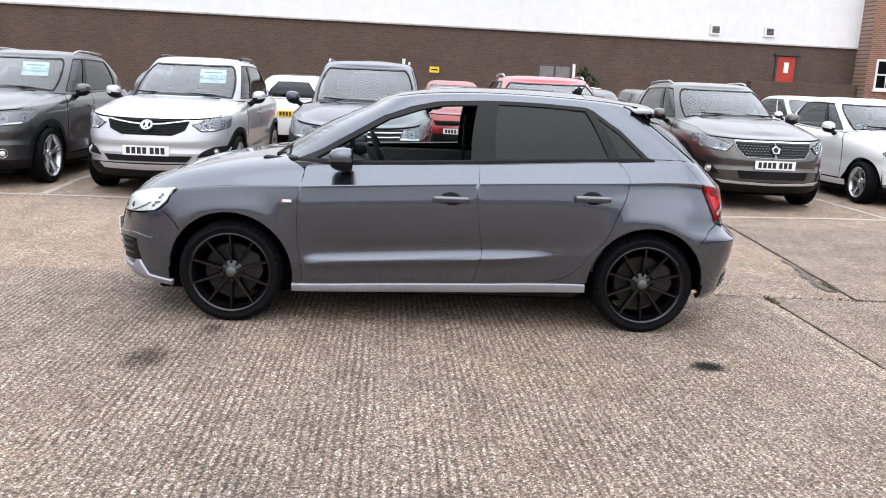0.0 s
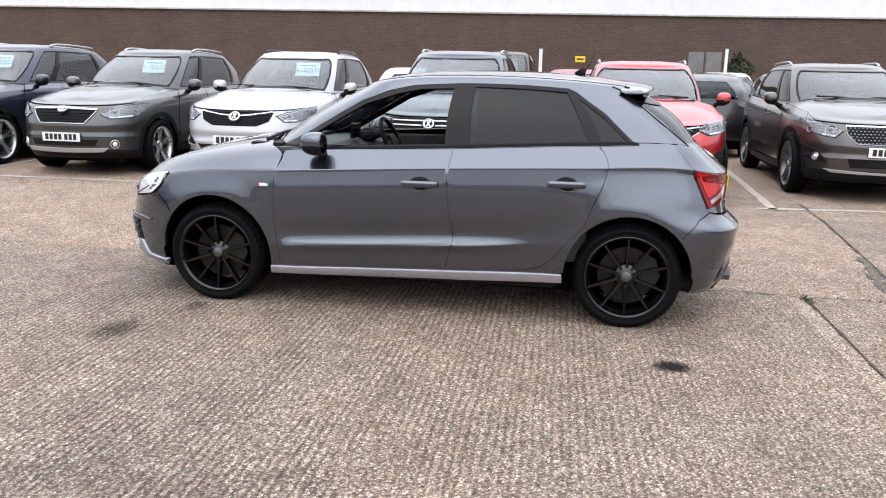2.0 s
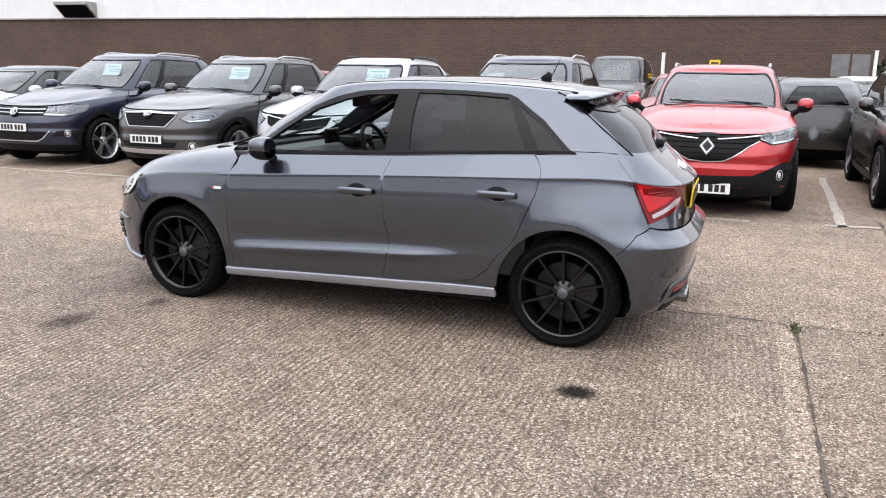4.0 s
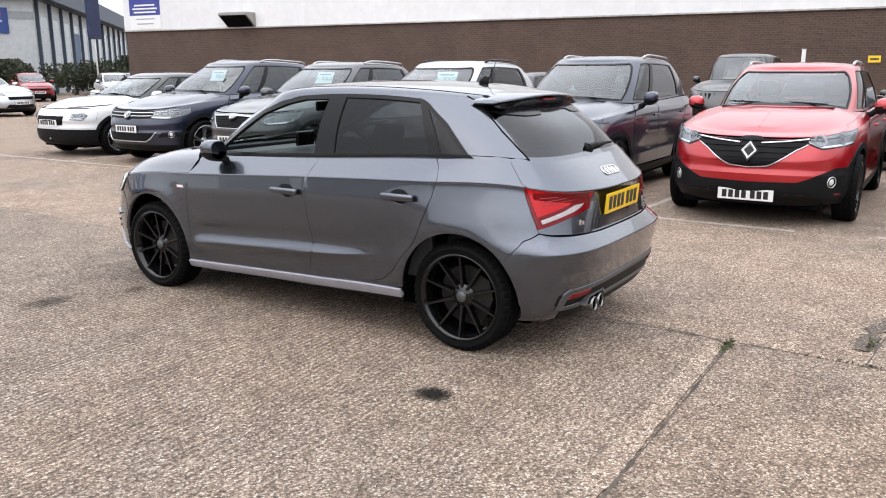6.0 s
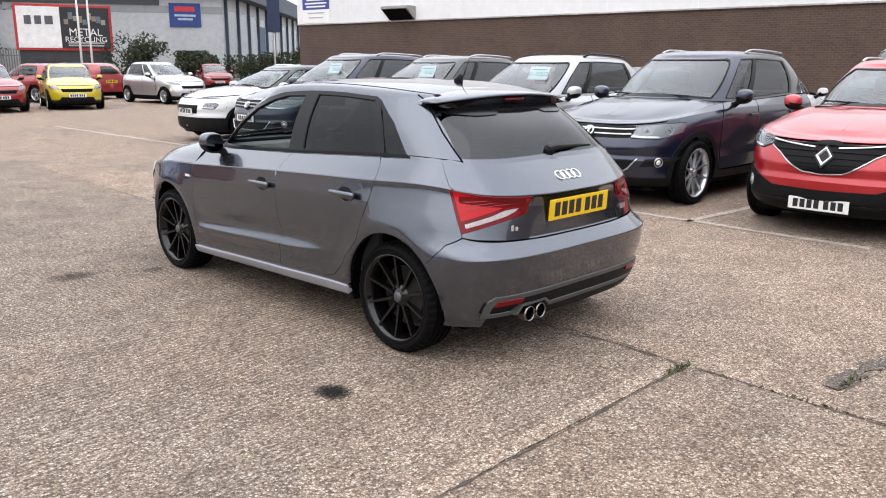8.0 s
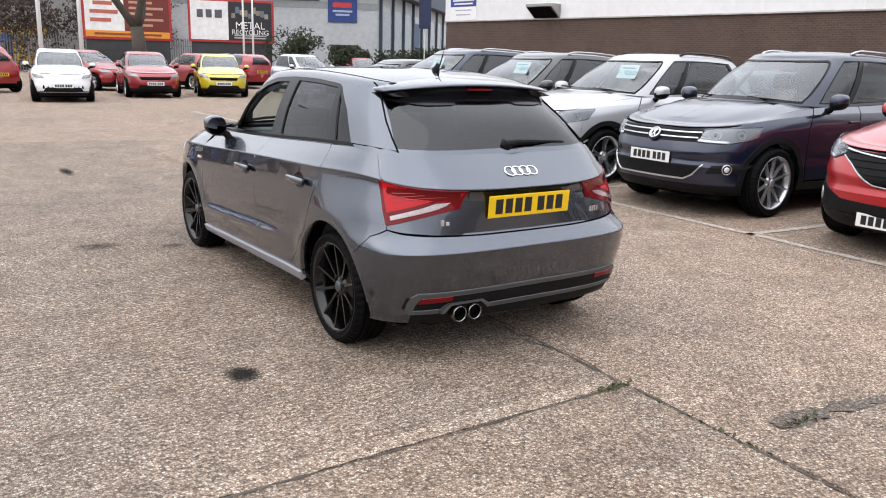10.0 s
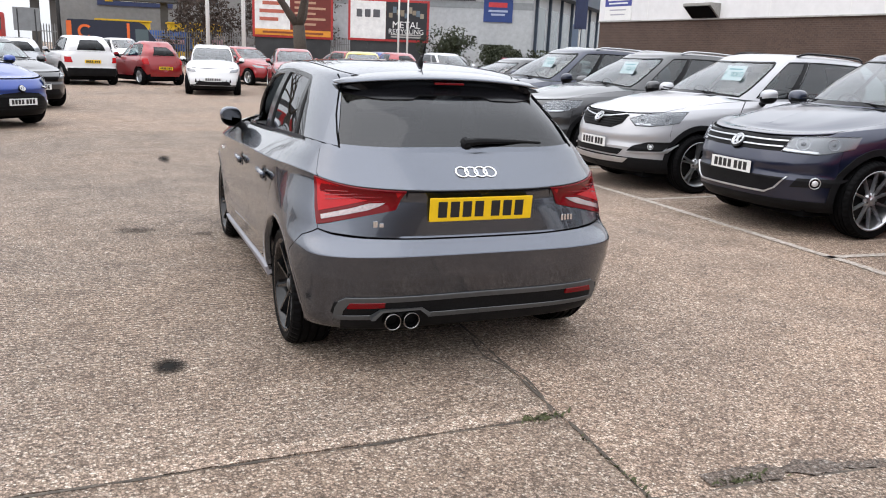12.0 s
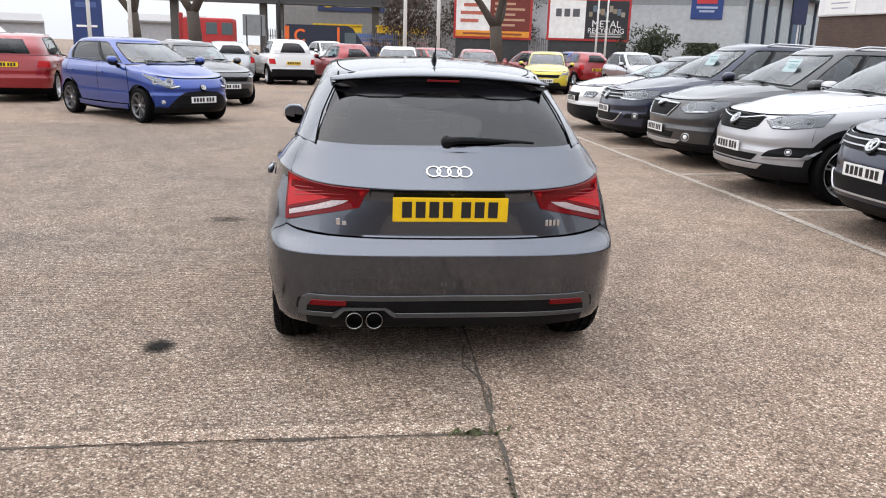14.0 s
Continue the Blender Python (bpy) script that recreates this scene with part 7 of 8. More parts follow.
simple_car("city_car", facing(7.05, 5.0, -90, 2.3, 0.7), "white rounded small city car", 3.57, 1.63, 1.49, 2.3, 0.7, P_WHITE, 0.30, 0.96, 0.97, 0.86, doors=1, ends=(5, 2.4),
    lamps=[[(0.48, 0.66), (0.64, 0.66), (0.68, 0.74), (0.62, 0.80), (0.50, 0.78)]], plate_z=0.42)
simple_car("hatchback", facing(-9.72, -3.02, 44, 2.5, 0.78), "bright blue hatchback with black lower grille", 3.95, 1.7, 1.5, 2.5, 0.78, P_BLUE, 0.31, 1.0, 0.98, 0.84, sx=-1.12, rf=-0.12,
    lamps=[[(0.42, 0.665), (0.56, 0.63), (0.76, 0.76), (0.80, 0.88), (0.68, 0.82)]], grille=[[(0, 0.29), (0.60, 0.29), (0.58, 0.36), (0.34, 0.57), (0, 0.60)]], fogs=[(0.66, 0.40, 0.035)], plate_z=0.44, spokes=8, twin=0.0, slats=6, badge=(0.66, 0.05), black_to=0.2, wheelmat=M["alloygrey"])
hero_car(pose(0, 0, 0))

# ---- second row of parked cars, before the long wall ----
def far_car(name, m, label, L, W, H, wb, fo, color, R=0.31, **kw):
    kw.setdefault("belt", 0.62 * H + 0.03)
    kw.setdefault("hood", 0.62 * H + 0.04)
    kw.setdefault("lip", 0.56 * H)
    b = kw["belt"]
    kw.setdefault("lamps", [[(W * 0.29, b - 0.27), (W * 0.44, b - 0.25), (W * 0.46, b - 0.15), (W * 0.32, b - 0.19)]])
    kw.setdefault("grille", [[(0, 0.58), (W * 0.25, 0.58), (W * 0.28, 0.68), (0, 0.68)]])
    kw.setdefault("lower", [[(0, 0.30), (W * 0.32, 0.30), (W * 0.27, 0.42), (0, 0.42)]])
    kw.setdefault("tail", [[(W * 0.36, b - 0.22), (W * 0.46, b - 0.22), (W * 0.45, b - 0.02), (W * 0.37, b - 0.02)]])
    kw.setdefault("rearplate", b - 0.22)
    kw.setdefault("plate_z", 0.47)
    kw.setdefault("detail", 0)
    return simple_car(name, m, label, L, W, H, wb, fo, color, R, group="cars across the yard", **kw)


far_car("hatchback", backing(-2.5, 10.2, 90, 2.5, 0.8, 4.1), "white hatchback parked tail-out by the wall", 4.1, 1.75, 1.48, 2.5, 0.8, P_WHITE)
far_car("off_roader", facing(-1.2, 14.6, -90, 2.7, 0.8, ), "black boxy off-roader before the brick wall", 4.4, 1.85, 1.95, 2.7, 0.8, P_BLACK, 0.37, rf=-0.55)
far_car("city_car", facing(0.75, 11.0, -90, 2.4, 0.75), "small red car before the brick wall", 3.7, 1.65, 1.5, 2.4, 0.75, P_DARKRED)
far_car("hatchback", backing(3.1, 9.2, 88, 2.5, 0.8, 4.0), "black hatchback with its tail to the yard", 4.0, 1.75, 1.46, 2.5, 0.8, P_BLACK, rearplate=0)
far_car("hatchback", facing(4.6, 14.6, -90, 2.5, 0.8), "white hatchback before the brick wall", 4.0, 1.72, 1.5, 2.5, 0.8, P_WHITE)
far_car("estate_car", backing(5.4, 11.6, 90, 2.65, 0.85, 4.5), "dark grey estate car behind the row", 4.5, 1.8, 1.5, 2.65, 0.85, P_GREY)
far_car("hatchback", facing(9.4, 11.5, -90, 2.5, 0.8), "white hatchback near the red door", 4.0, 1.75, 1.5, 2.5, 0.8, P_WHITE)
far_car("hatchback", facing(2.9, 14.8, -90, 2.5, 0.8), "black hatchback with raised bonnet before the wall", 4.0, 1.72, 1.47, 2.5, 0.8, P_BLACK)
far_car("estate_car", backing(-5.2, 11.0, 90, 2.6, 0.85, 4.5), "dark blue estate car behind the row", 4.5, 1.8, 1.5, 2.6, 0.85, P_NAVY)
far_car("hatchback", backing(-8.0, 11.0, 90, 2.5, 0.8, 4.0), "red hatchback behind the row", 4.0, 1.72, 1.47, 2.5, 0.8, P_DARKRED)

# ---- cars across the yard ----
far_car("hatchback", facing(-13.8, -3.1, 32, 2.5, 0.8), "dark grey hatchback beside the blue one", 4.0, 1.74, 1.46, 2.5, 0.8, P_GREY, detail=1)
far_car("suv", backing(-13.6, -7.9, 188, 2.6, 0.85, 4.3), "red SUV seen from its tail", 4.3, 1.8, 1.53, 2.6, 0.85, P_DARKRED, 0.33, tail=[[(0.62, 0.78), (0.84, 0.78), (0.84, 0.92), (0.66, 0.92)]], rearplate=0.84, detail=1)
far_car("hatchback", backing(-24.9, -4.5, 195, 2.5, 0.8, 4.1), "silver hatchback seen from its tail", 4.1, 1.75, 1.48, 2.5, 0.8, P_SILVER)
far_car("suv", backing(-24.4, -2.3, 197, 2.45, 0.75, 3.8), "white small SUV seen from its tail", 3.8, 1.76, 1.62, 2.45, 0.75, P_WHITE, 0.33, cladding=True, tail=[[(0.62, 0.74), (0.82, 0.74), (0.82, 0.92), (0.66, 0.92)]], rearplate=0.78, detail=1)
far_car("city_car", backing(-25.5, 0.05, 205, 2.35, 0.7, 3.5), "red city car seen from its tail", 3.5, 1.62, 1.47, 2.35, 0.7, P_DARKRED, 0.29, rearplate=0.6)
far_car("city_car", facing(-19.9, 1.08, -6, 2.4, 0.65), "white city car facing across the yard", 3.54, 1.64, 1.48, 2.4, 0.65, P_WHITE, 0.29, rake=0.5, grille=[])
far_car("hatchback", facing(-22.1, 4.15, -6, 2.5, 0.8), "red hatchback facing across the yard", 4.0, 1.74, 1.48, 2.5, 0.8, P_DARKRED)
far_car("hatchback", facing(-27.0, 4.3, 25, 2.5, 0.8), "red hatchback standing at an angle", 4.0, 1.74, 1.48, 2.5, 0.8, P_DARKRED)
far_car("hatchback", backing(-28.0, 8.2, 200, 2.5, 0.8, 4.0), "dark red hatchback seen from its tail", 4.0, 1.72, 1.47, 2.5, 0.8, P_DARKRED)
far_car("hatchback", facing(-22.4, 6.5, -14, 2.49, 0.8), "bright yellow hatchback facing across the yard", 3.95, 1.72, 1.47, 2.49, 0.8, P_YELLOW)
far_car("hatchback", backing(-29.5, 10.6, 190, 2.3, 0.7, 3.6), "red small hatchback seen from its tail", 3.6, 1.66, 1.5, 2.3, 0.7, P_DARKRED, 0.29)
far_car("people_carrier", facing(-23.6, 11.2, 6, 2.55, 0.75), "silver small people carrier facing across the yard", 3.9, 1.7, 1.55, 2.55, 0.75, P_SILVER, 0.3, rake=0.4)
far_car("hatchback", facing(-36.5, 19.6, -20, 2.5, 0.8), "red hatchback far across the yard", 4.0, 1.74, 1.48, 2.5, 0.8, P_DARKRED)
far_car("hatchback", backing(-33.5, 11.2, 185, 2.5, 0.8, 4.0), "blue hatchback seen from its tail", 4.0, 1.72, 1.5, 2.5, 0.8, P_BLUE)
far_car("hatchback", facing(-33, 22.0, -25, 2.5, 0.8), "white hatchback far across the yard", 4.0, 1.74, 1.48, 2.5, 0.8, P_WHITE)
far_car("estate_car", facing(-36, 25.5, -25, 2.6, 0.8), "dark estate car far across the yard", 4.4, 1.78, 1.48, 2.6, 0.8, P_GREY)
far_car("hatchback", facing(-31.5, 25.5, -30, 2.5, 0.8), "dark red hatchback far across the yard", 4.0, 1.74, 1.48, 2.5, 0.8, P_DARKRED)
far_car("hatchback", backing(-34, 15.0, 180, 2.5, 0.8, 4.0), "grey hatchback far across the yard", 4.0, 1.74, 1.48, 2.5, 0.8, P_GREY)
far_car("suv", facing(-36.5, -0.5, 20, 2.6, 0.85), "white SUV on the road beyond the fence", 4.3, 1.8, 1.65, 2.6, 0.85, P_WHITE, 0.33)
far_car("hatchback", backing(-30.5, -7.5, 190, 2.5, 0.8, 4.0), "white hatchback by the yard's far side", 4.0, 1.74, 1.5, 2.5, 0.8, P_WHITE)
far_car("hatchback", backing(-31.5, -11.0, 190, 2.5, 0.8, 4.0), "silver hatchback by the yard's far side", 4.0, 1.74, 1.5, 2.5, 0.8, P_SILVER)


# ---- beyond the yard ----
def flatm(name, color, rough=0.6, **kw):
    return plain(name, color, rough, grain=3.0, vary=0.12, **kw)


def panel_m(a, b):
    """A pose at a, its x axis along the ground to b; returns it with the length."""
    d = Vector(b) - Vector(a)
    return pose(a[0], a[1], 0, 0, 0, math.degrees(math.atan2(d.y, d.x))), d.length


def billboard(a, b, z0, z1, label, left, right, strip):
    m, n = panel_m(a, b)
    t = thing("billboard", m, label, "billboard")
    part("frame", box_bm((-0.15, 0.0, z0 - 0.15), (n + 0.15, 0.16, z1 + 0.15), 0.02), flatm("red_board_frame", (0.42, 0.03, 0.03)), t)
    part("left_sheet", box_bm((0, -0.03, z0), (n * 0.46, 0.0, z1)), left, t)
    part("right_sheet", box_bm((n * 0.46 + 0.01, -0.03, z0), (n, 0.0, z1)), right, t)
    if strip:
        part("bottom_strip", box_bm((0, -0.045, z0), (n, -0.03, z0 + 0.38)), strip, t)
    for x in (n * 0.2, n * 0.8):
        part("post", box_bm((x - 0.1, 0.05, 0), (x + 0.1, 0.2, z0)), M["darksteel"], t)
    part("backing", box_bm((0, 0.1, 0.2), (n, 0.14, z0)), M["darksteel"], t)
    return t, n


WHITE = flatm("poster_white", (0.78, 0.77, 0.76))
DARK = flatm("poster_dark", (0.02, 0.02, 0.025))
t, n = billboard((-47.95, 12.95), (-46.3, 17.75), 2.35, 4.75, "red framed billboard with white and black posters", WHITE, DARK, None)
for x, wd, hh in ((0.45, 0.42, 0.5), (1.0, 0.42, 0.5), (1.55, 0.5, 0.5)):
    part("emblem_bar", box_bm((x - 0.05, -0.045, 3.72), (x + wd - 0.1, -0.03, 3.72 + hh)), flatm("poster_grey", (0.09, 0.09, 0.1)), t)
letters("METAL", 0.62, WHITE, t, Matrix.Translation((n * 0.73, -0.04, 3.28)))
letters("RECYCLING", 0.44, WHITE, t, Matrix.Translation((n * 0.73, -0.04, 2.86)))
for z in (2.62, 2.47):
    part("text_bar", box_bm((n * 0.53, -0.04, z), (n * 0.93, -0.03, z + 0.09)), flatm("faded_print", (0.4, 0.38, 0.36)), t)
for k in range(9):
    x, z = n * 0.5 + 0.26 * k, 3.75 + 0.3 * ((k * 7) % 4) / 3
    part("scrap_picture", box_bm((x, -0.04, z), (x + 0.24, -0.03, z + 0.3 + 0.1 * (k % 2))), flatm("picture_tone", ((0.25, 0.2, 0.14), (0.12, 0.16, 0.2), (0.3, 0.26, 0.2))[k % 3]), t)
t, n = billboard((-49.3, 6.9), (-48.3, 11.7), 2.3, 5.6, "red framed billboard with white and maroon posters over an orange strip", WHITE, flatm("poster_maroon", (0.16, 0.025, 0.018)), flatm("poster_orange", (0.75, 0.30, 0.03)))
for k, (a, b) in enumerate(((0.3, 1.5), (0.3, 1.9), (0.5, 1.6), (0.3, 1.2))):
    part("text_bar", box_bm((a, -0.045, 3.2 + k * 0.5), (b, -0.03, 3.42 + k * 0.5)), flatm("poster_print", (0.45, 0.12, 0.08)), t)
for k in range(6):
    part("text_bar", box_bm((n * 0.52, -0.045, 3.0 + k * 0.34), (n * (0.8 + 0.13 * (k % 2)), -0.03, 3.14 + k * 0.34)), flatm("poster_print_pale", (0.5, 0.3, 0.2)), t)
part("text_bar", box_bm((n * 0.1, -0.06, 2.42), (n * 0.9, -0.045, 2.55)), flatm("strip_print", (0.25, 0.06, 0.02)), t)

# grey showroom with a pitched fascia
CLAD = flatm("pale_cladding", (0.44, 0.46, 0.475))
FASCIA = flatm("blue_grey_fascia", (0.05, 0.07, 0.1))
GLAZE = material("showroom_glass", (0.10, 0.13, 0.14), 0.08, 0.0)
m, n = panel_m((-57.5, 8.0), (-48.0, 26.6))
b = thing("showroom", m, "pale grey clad showroom with dark roof fascia and tall glazing", "building")
part("front_wall", box_bm((0, 0, 0), (n, 0.4, 6.2)), CLAD, b)
part("fascia", box_bm((-1, -0.7, 6.2), (n + 0.4, 0.4, 7.6), 0.05), FASCIA, b)
part("dark_fascia", box_bm((0, -0.10, 5.36), (n - 4.2, -0.031, 6.25)), flatm("dark_board", (0.06, 0.064, 0.072)), b)
part("band", box_bm((0, -0.05, 4.85), (n, -0.031, 5.35)), flatm("grey_band", (0.27, 0.29, 0.30)), b)
for k in range(7):
    part("wall_panel", box_bm((k * n / 7 + 0.05, -0.03, 0.1), ((k + 1) * n / 7 - 0.05, 0.0, 6.1)), CLAD, b)
s = part("sign_board", box_bm((n - 3.6, -0.12, 3.95), (n - 1.5, -0.03, 5.55), 0.01), flatm("sign_blue", (0.02, 0.05, 0.2)), b, "dark blue sign with a red heading")
part("sign_heading", box_bm((n - 3.25, -0.14, 4.98), (n - 1.9, -0.12, 5.32)), flatm("sign_red", (0.55, 0.04, 0.05)), s)
for z, a in ((4.65, 1.4), (4.4, 1.0)):
    part("text_bar", box_bm((n - 2.55 - a / 2, -0.14, z), (n - 2.55 + a / 2, -0.12, z + 0.14)), flatm("sign_print", (0.4, 0.45, 0.6)), s)
m2, n2 = panel_m((-48.0, 26.6), (-90.0, 65.8))
b = thing("showroom_wing", m2, "glazed side of the showroom with pale piers under a sloping fascia", "building")
part("side_wall", box_bm((0, 0.1, 0), (n2, 0.5, 6.2)), CLAD, b)
part("fascia", box_bm((-0.5, -0.9, 6.2), (n2 + 0.5, 0.5, 7.6), 0.05), FASCIA, b)
for k in range(14):
    x = 1.0 + k * (n2 - 2) / 14
    part("window", box_bm((x + 0.6, 0.04, 0.4), (x + 3.0, 0.12, 5.2)), GLAZE, b)
    part("downpipe", box_bm((x - 0.1, -0.12, 0), (x + 0.1, 0.1, 6.2)), FASCIA, b)
part("doorway", box_bm((13.5, 0.0, 0), (16.0, 0.1, 4.6)), flatm("dark_blue_door", (0.05, 0.09, 0.16)), b)

# dark shed with yellow and blue stalls before it
m, n = panel_m((-68, -6), (-66, 12))
b = thing("store_shed", m, "dark grey retail shed with a blue sign", "building")
part("wall", box_bm((0, 0, 0), (n, 8, 8.0)), flatm("shed_wall", (0.24, 0.235, 0.23)), b)
part("roof_edge", box_bm((-0.5, -0.5, 7.6), (n + 0.5, 8.5, 8.0)), flatm("shed_roof", (0.06, 0.06, 0.065)), b)
part("sign_board", box_bm((3.2, -0.12, 4.3), (9.0, 0.0, 5.4)), flatm("shed_sign_blue", (0.03, 0.045, 0.12)), b)
part("text_bar", box_bm((4.9, -0.16, 4.65), (8.3, -0.1, 5.05)), WHITE, b)
part("sign_mark", box_bm((3.8, -0.16, 4.6), (4.4, -0.1, 5.1)), flatm("sign_yellow", (0.7, 0.45, 0.02)), b)
YEL = flatm("hire_yellow", (0.72, 0.45, 0.01))
for (x, y), sz, mat, lab in (((-58, -1.0), (3.6, 2.0, 2.9), YEL, "bright yellow hire cabin beyond the fence"), ((-58, 4.0), (3.8, 2.0, 2.9), YEL, "bright yellow hire cabin with a sign beyond the fence")):
    k = thing("site_cabin", pose(x, y, 0, 0, 0, 92), lab, "cabin", "cabins")
    part("body", box_bm((-sz[0] / 2, 0, 0.3), (sz[0] / 2, sz[1], sz[2]), 0.04), mat, k)
    part("base", box_bm((-sz[0] / 2, 0.1, 0), (sz[0] / 2, sz[1] - 0.1, 0.3)), M["darksteel"], k)
    part("roof", box_bm((-sz[0] / 2 - 0.1, -0.1, sz[2]), (sz[0] / 2 + 0.1, sz[1] + 0.1, sz[2] + 0.1)), mat, k)
for (x, y), wd, z0, z1, mat, lab in (((-54, 1.6), 3.4, 1.0, 2.3, flatm("banner_blue", (0.03, 0.12, 0.42)), "blue banner on the fence"), ((-54, -2.6), 3.2, 1.0, 2.2, WHITE, "white and pink banner on the fence"), ((-54, 4.8), 1.6, 1.1, 2.1, flatm("banner_pale", (0.5, 0.42, 0.36)), "pale banner on the fence")):
    k = thing("banner", pose(x, y, 0, 0, 0, 90), lab, "banner", "banners on the fence")
    part("sheet", box_bm((-wd / 2, -0.02, z0), (wd / 2, 0.0, z1)), mat, k)
    for px in (-wd / 2, wd / 2):
        part("post", box_bm((px - 0.03, 0.0, 0), (px + 0.03, 0.06, z1)), M["darksteel"], k)
    part("text_bar", box_bm((-wd * 0.35, -0.03, z0 + 0.45), (wd * 0.35, -0.02, z0 + 0.75)), flatm("banner_print", (0.6, 0.35, 0.4)), k)
# palisade fence
fence = thing("palisade_fence", pose(-53.5, -6, 0, 0, 0, 90), "grey steel palisade fence round the yard", "fence")
pale_m = bpy.data.meshes.new("pale")
pb = strip_bm([(-0.035, 0), (0.035, 0), (0.035, 2.3), (0, 2.45), (-0.035, 2.3)], 0.02, pose(0, 0, 0, 90, 0, 0))
pb.to_mesh(pale_m)
pb.free()
pale_m.materials.append(flatm("galvanised_grey", (0.2, 0.2, 0.2)))
for k in range(150):
    o = new("pale", pale_m)
    o.parent = fence
    o.location = (k * 0.16, 0, 0)
for z in (0.5, 1.9):
    part("rail", box_bm((0, 0.02, z), (24, 0.06, z + 0.06)), pale_m.materials[0], fence)

# trees, bushes and posts
BARK = plain("bark", (0.075, 0.06, 0.048), 0.95, grain=14, vary=0.4, bump=0.6)
LEAF = plain("dark_foliage", (0.035, 0.045, 0.018), 0.8, grain=3, vary=0.5)
TWIG = plain("bare_twigs", (0.07, 0.05, 0.04), 0.95, grain=3, vary=0.3)


def limb(bm, p, d, length, r, depth, rng):
    """A limb that bends and forks."""
    pts, q, v = [p], Vector(p), Vector(d).normalized()
    for _ in range(4):
        v = (v + Vector((rng.gauss(0, 0.12), rng.gauss(0, 0.12), rng.gauss(0.05, 0.06)))).normalized()
        q = q + v * length / 4
        pts.append(q.copy())
    tube_bm(pts, r, 7 if depth > 1 else 5, bm, 0.55)
    if depth:
        for _ in range(rng.choice((2, 3))):
            a = (v + Vector((rng.gauss(0, 0.55), rng.gauss(0, 0.55), rng.gauss(0.1, 0.3)))).normalized()
            limb(bm, pts[rng.choice((3, 4))], a, length * rng.uniform(0.55, 0.8), r * 0.52, depth - 1, rng)


def bare_tree(x, y, h, seed, r=0.35, label="bare winter tree with a forked trunk"):
    rng = random.Random(seed)
    t = thing("tree", pose(x, y, 0), label, "tree", "trees")
    part("trunk", tube_bm([(0, 0, -0.1), (0.04, 0.05, h * 0.14), (0.02, -0.05, h * 0.28)], r, 10, None, 0.8), BARK, t, smooth=True)
    bm = bmesh.new()
    for k in range(3):
        a = 6.28 * k / 3 + rng.random()
        limb(bm, (0.02, -0.05, h * 0.27), (math.cos(a) * 0.55, math.sin(a) * 0.75, 1), h * 0.33, r * 0.6, 4, rng)
    part("crown", bm, BARK, t, smooth=True)
    return t


def bush(x, y, w, h, seed, label="dark evergreen bush beyond the parked cars", name="bush", n=1500, base=0.0):
    """A bush of many small leaves in clumps, with an uneven outline."""
    rng = random.Random(seed)
    t = thing(name, pose(x, y, base), label, name, name + "es beyond the yard")
    bm = tube_bm([(0, 0, 0), (0.05, 0.0, h * 0.3), (0, 0.06, h * 0.6)], 0.08 + h * 0.012, 7, None, 0.4)
    part("trunk", bm, BARK, t)
    bm = bmesh.new()
    clumps = [(rng.gauss(0, w * 0.27), rng.gauss(0, w * 0.27), h * rng.uniform(0.25, 0.95), rng.uniform(0.16, 0.34)) for _ in range(26)]
    for _ in range(n):
        cx, cy, cz, cr = rng.choice(clumps)
        d = Vector((rng.gauss(0, 1), rng.gauss(0, 1), rng.gauss(0, 1))).normalized() * cr * min(w, h) * rng.uniform(0.5, 1.1)
        p = Vector((cx, cy, cz)) + d
        p.z = max(0.05, min(p.z, h * 1.05))
        a, b = Vector((rng.gauss(0, 1), rng.gauss(0, 1), rng.gauss(0, 1))).normalized(), Vector((rng.gauss(0, 1), rng.gauss(0, 1), rng.gauss(0, 1))).normalized()
        s = rng.uniform(0.04, 0.09) * (1.8 if h > 4 else 1.5)
        bm.faces.new([bm.verts.new(p + a * s), bm.verts.new(p + b * s * 0.6), bm.verts.new(p - a * s), bm.verts.new(p - b * s * 0.6)])
    part("crown", bm, LEAF if h < 4 else TWIG, t)
    return t


bare_tree(-42.5, 8.4, 10.0, 3, 0.42)
bare_tree(-50.0, -14.0, 11.0, 12, 0.4, "bare tree near the road")
bare_tree(-44.0, -9.2, 11.0, 15, 0.45, "bare tree with a dark trunk near the road")
for k, (x, y, w, h) in enumerate([(-44.5, 18.8, 2.4, 3.2), (-43.0, 21.5, 2.2, 2.1), (-44.5, 23.6, 2.6, 1.9), (-47, 28.5, 3.0, 2.0), (-49, 32, 3.2, 2.2), (-50.5, 35.5, 3.0, 2.6), (-52, 38.5, 3.0, 2.4), (-55, 5.0, 4.0, 5.5), (-56, 12.5, 4.0, 6.0), (-56, 9.0, 4.0, 6.5), (-54, 3.0, 3.0, 5.0), (-57, 16, 3.5, 5.0)]):
    bush(x, y, w, h, 50 + k, "dark evergreen bush beyond the parked cars" if h < 4 else "bare brown thicket beyond the fence", n=3600 if k < 7 else 2200)
bush(6.25, 24.6, 0.8, 2.15, 91, "straggly green shrub before the brick wall", n=700)
hut = thing("brick_hut", pose(-52, 19.5, 0, 0, 0, 70), "small pale brick hut by the showroom", "hut")
part("wall", box_bm((-2.2, 0, 0), (2.2, 2, 2.6)), flatm("pale_brick", (0.34, 0.3, 0.25)), hut)
part("roof", box_bm((-2.4, -0.2, 2.6), (2.4, 2.2, 2.8)), flatm("pale_roof", (0.4, 0.36, 0.3)), hut)


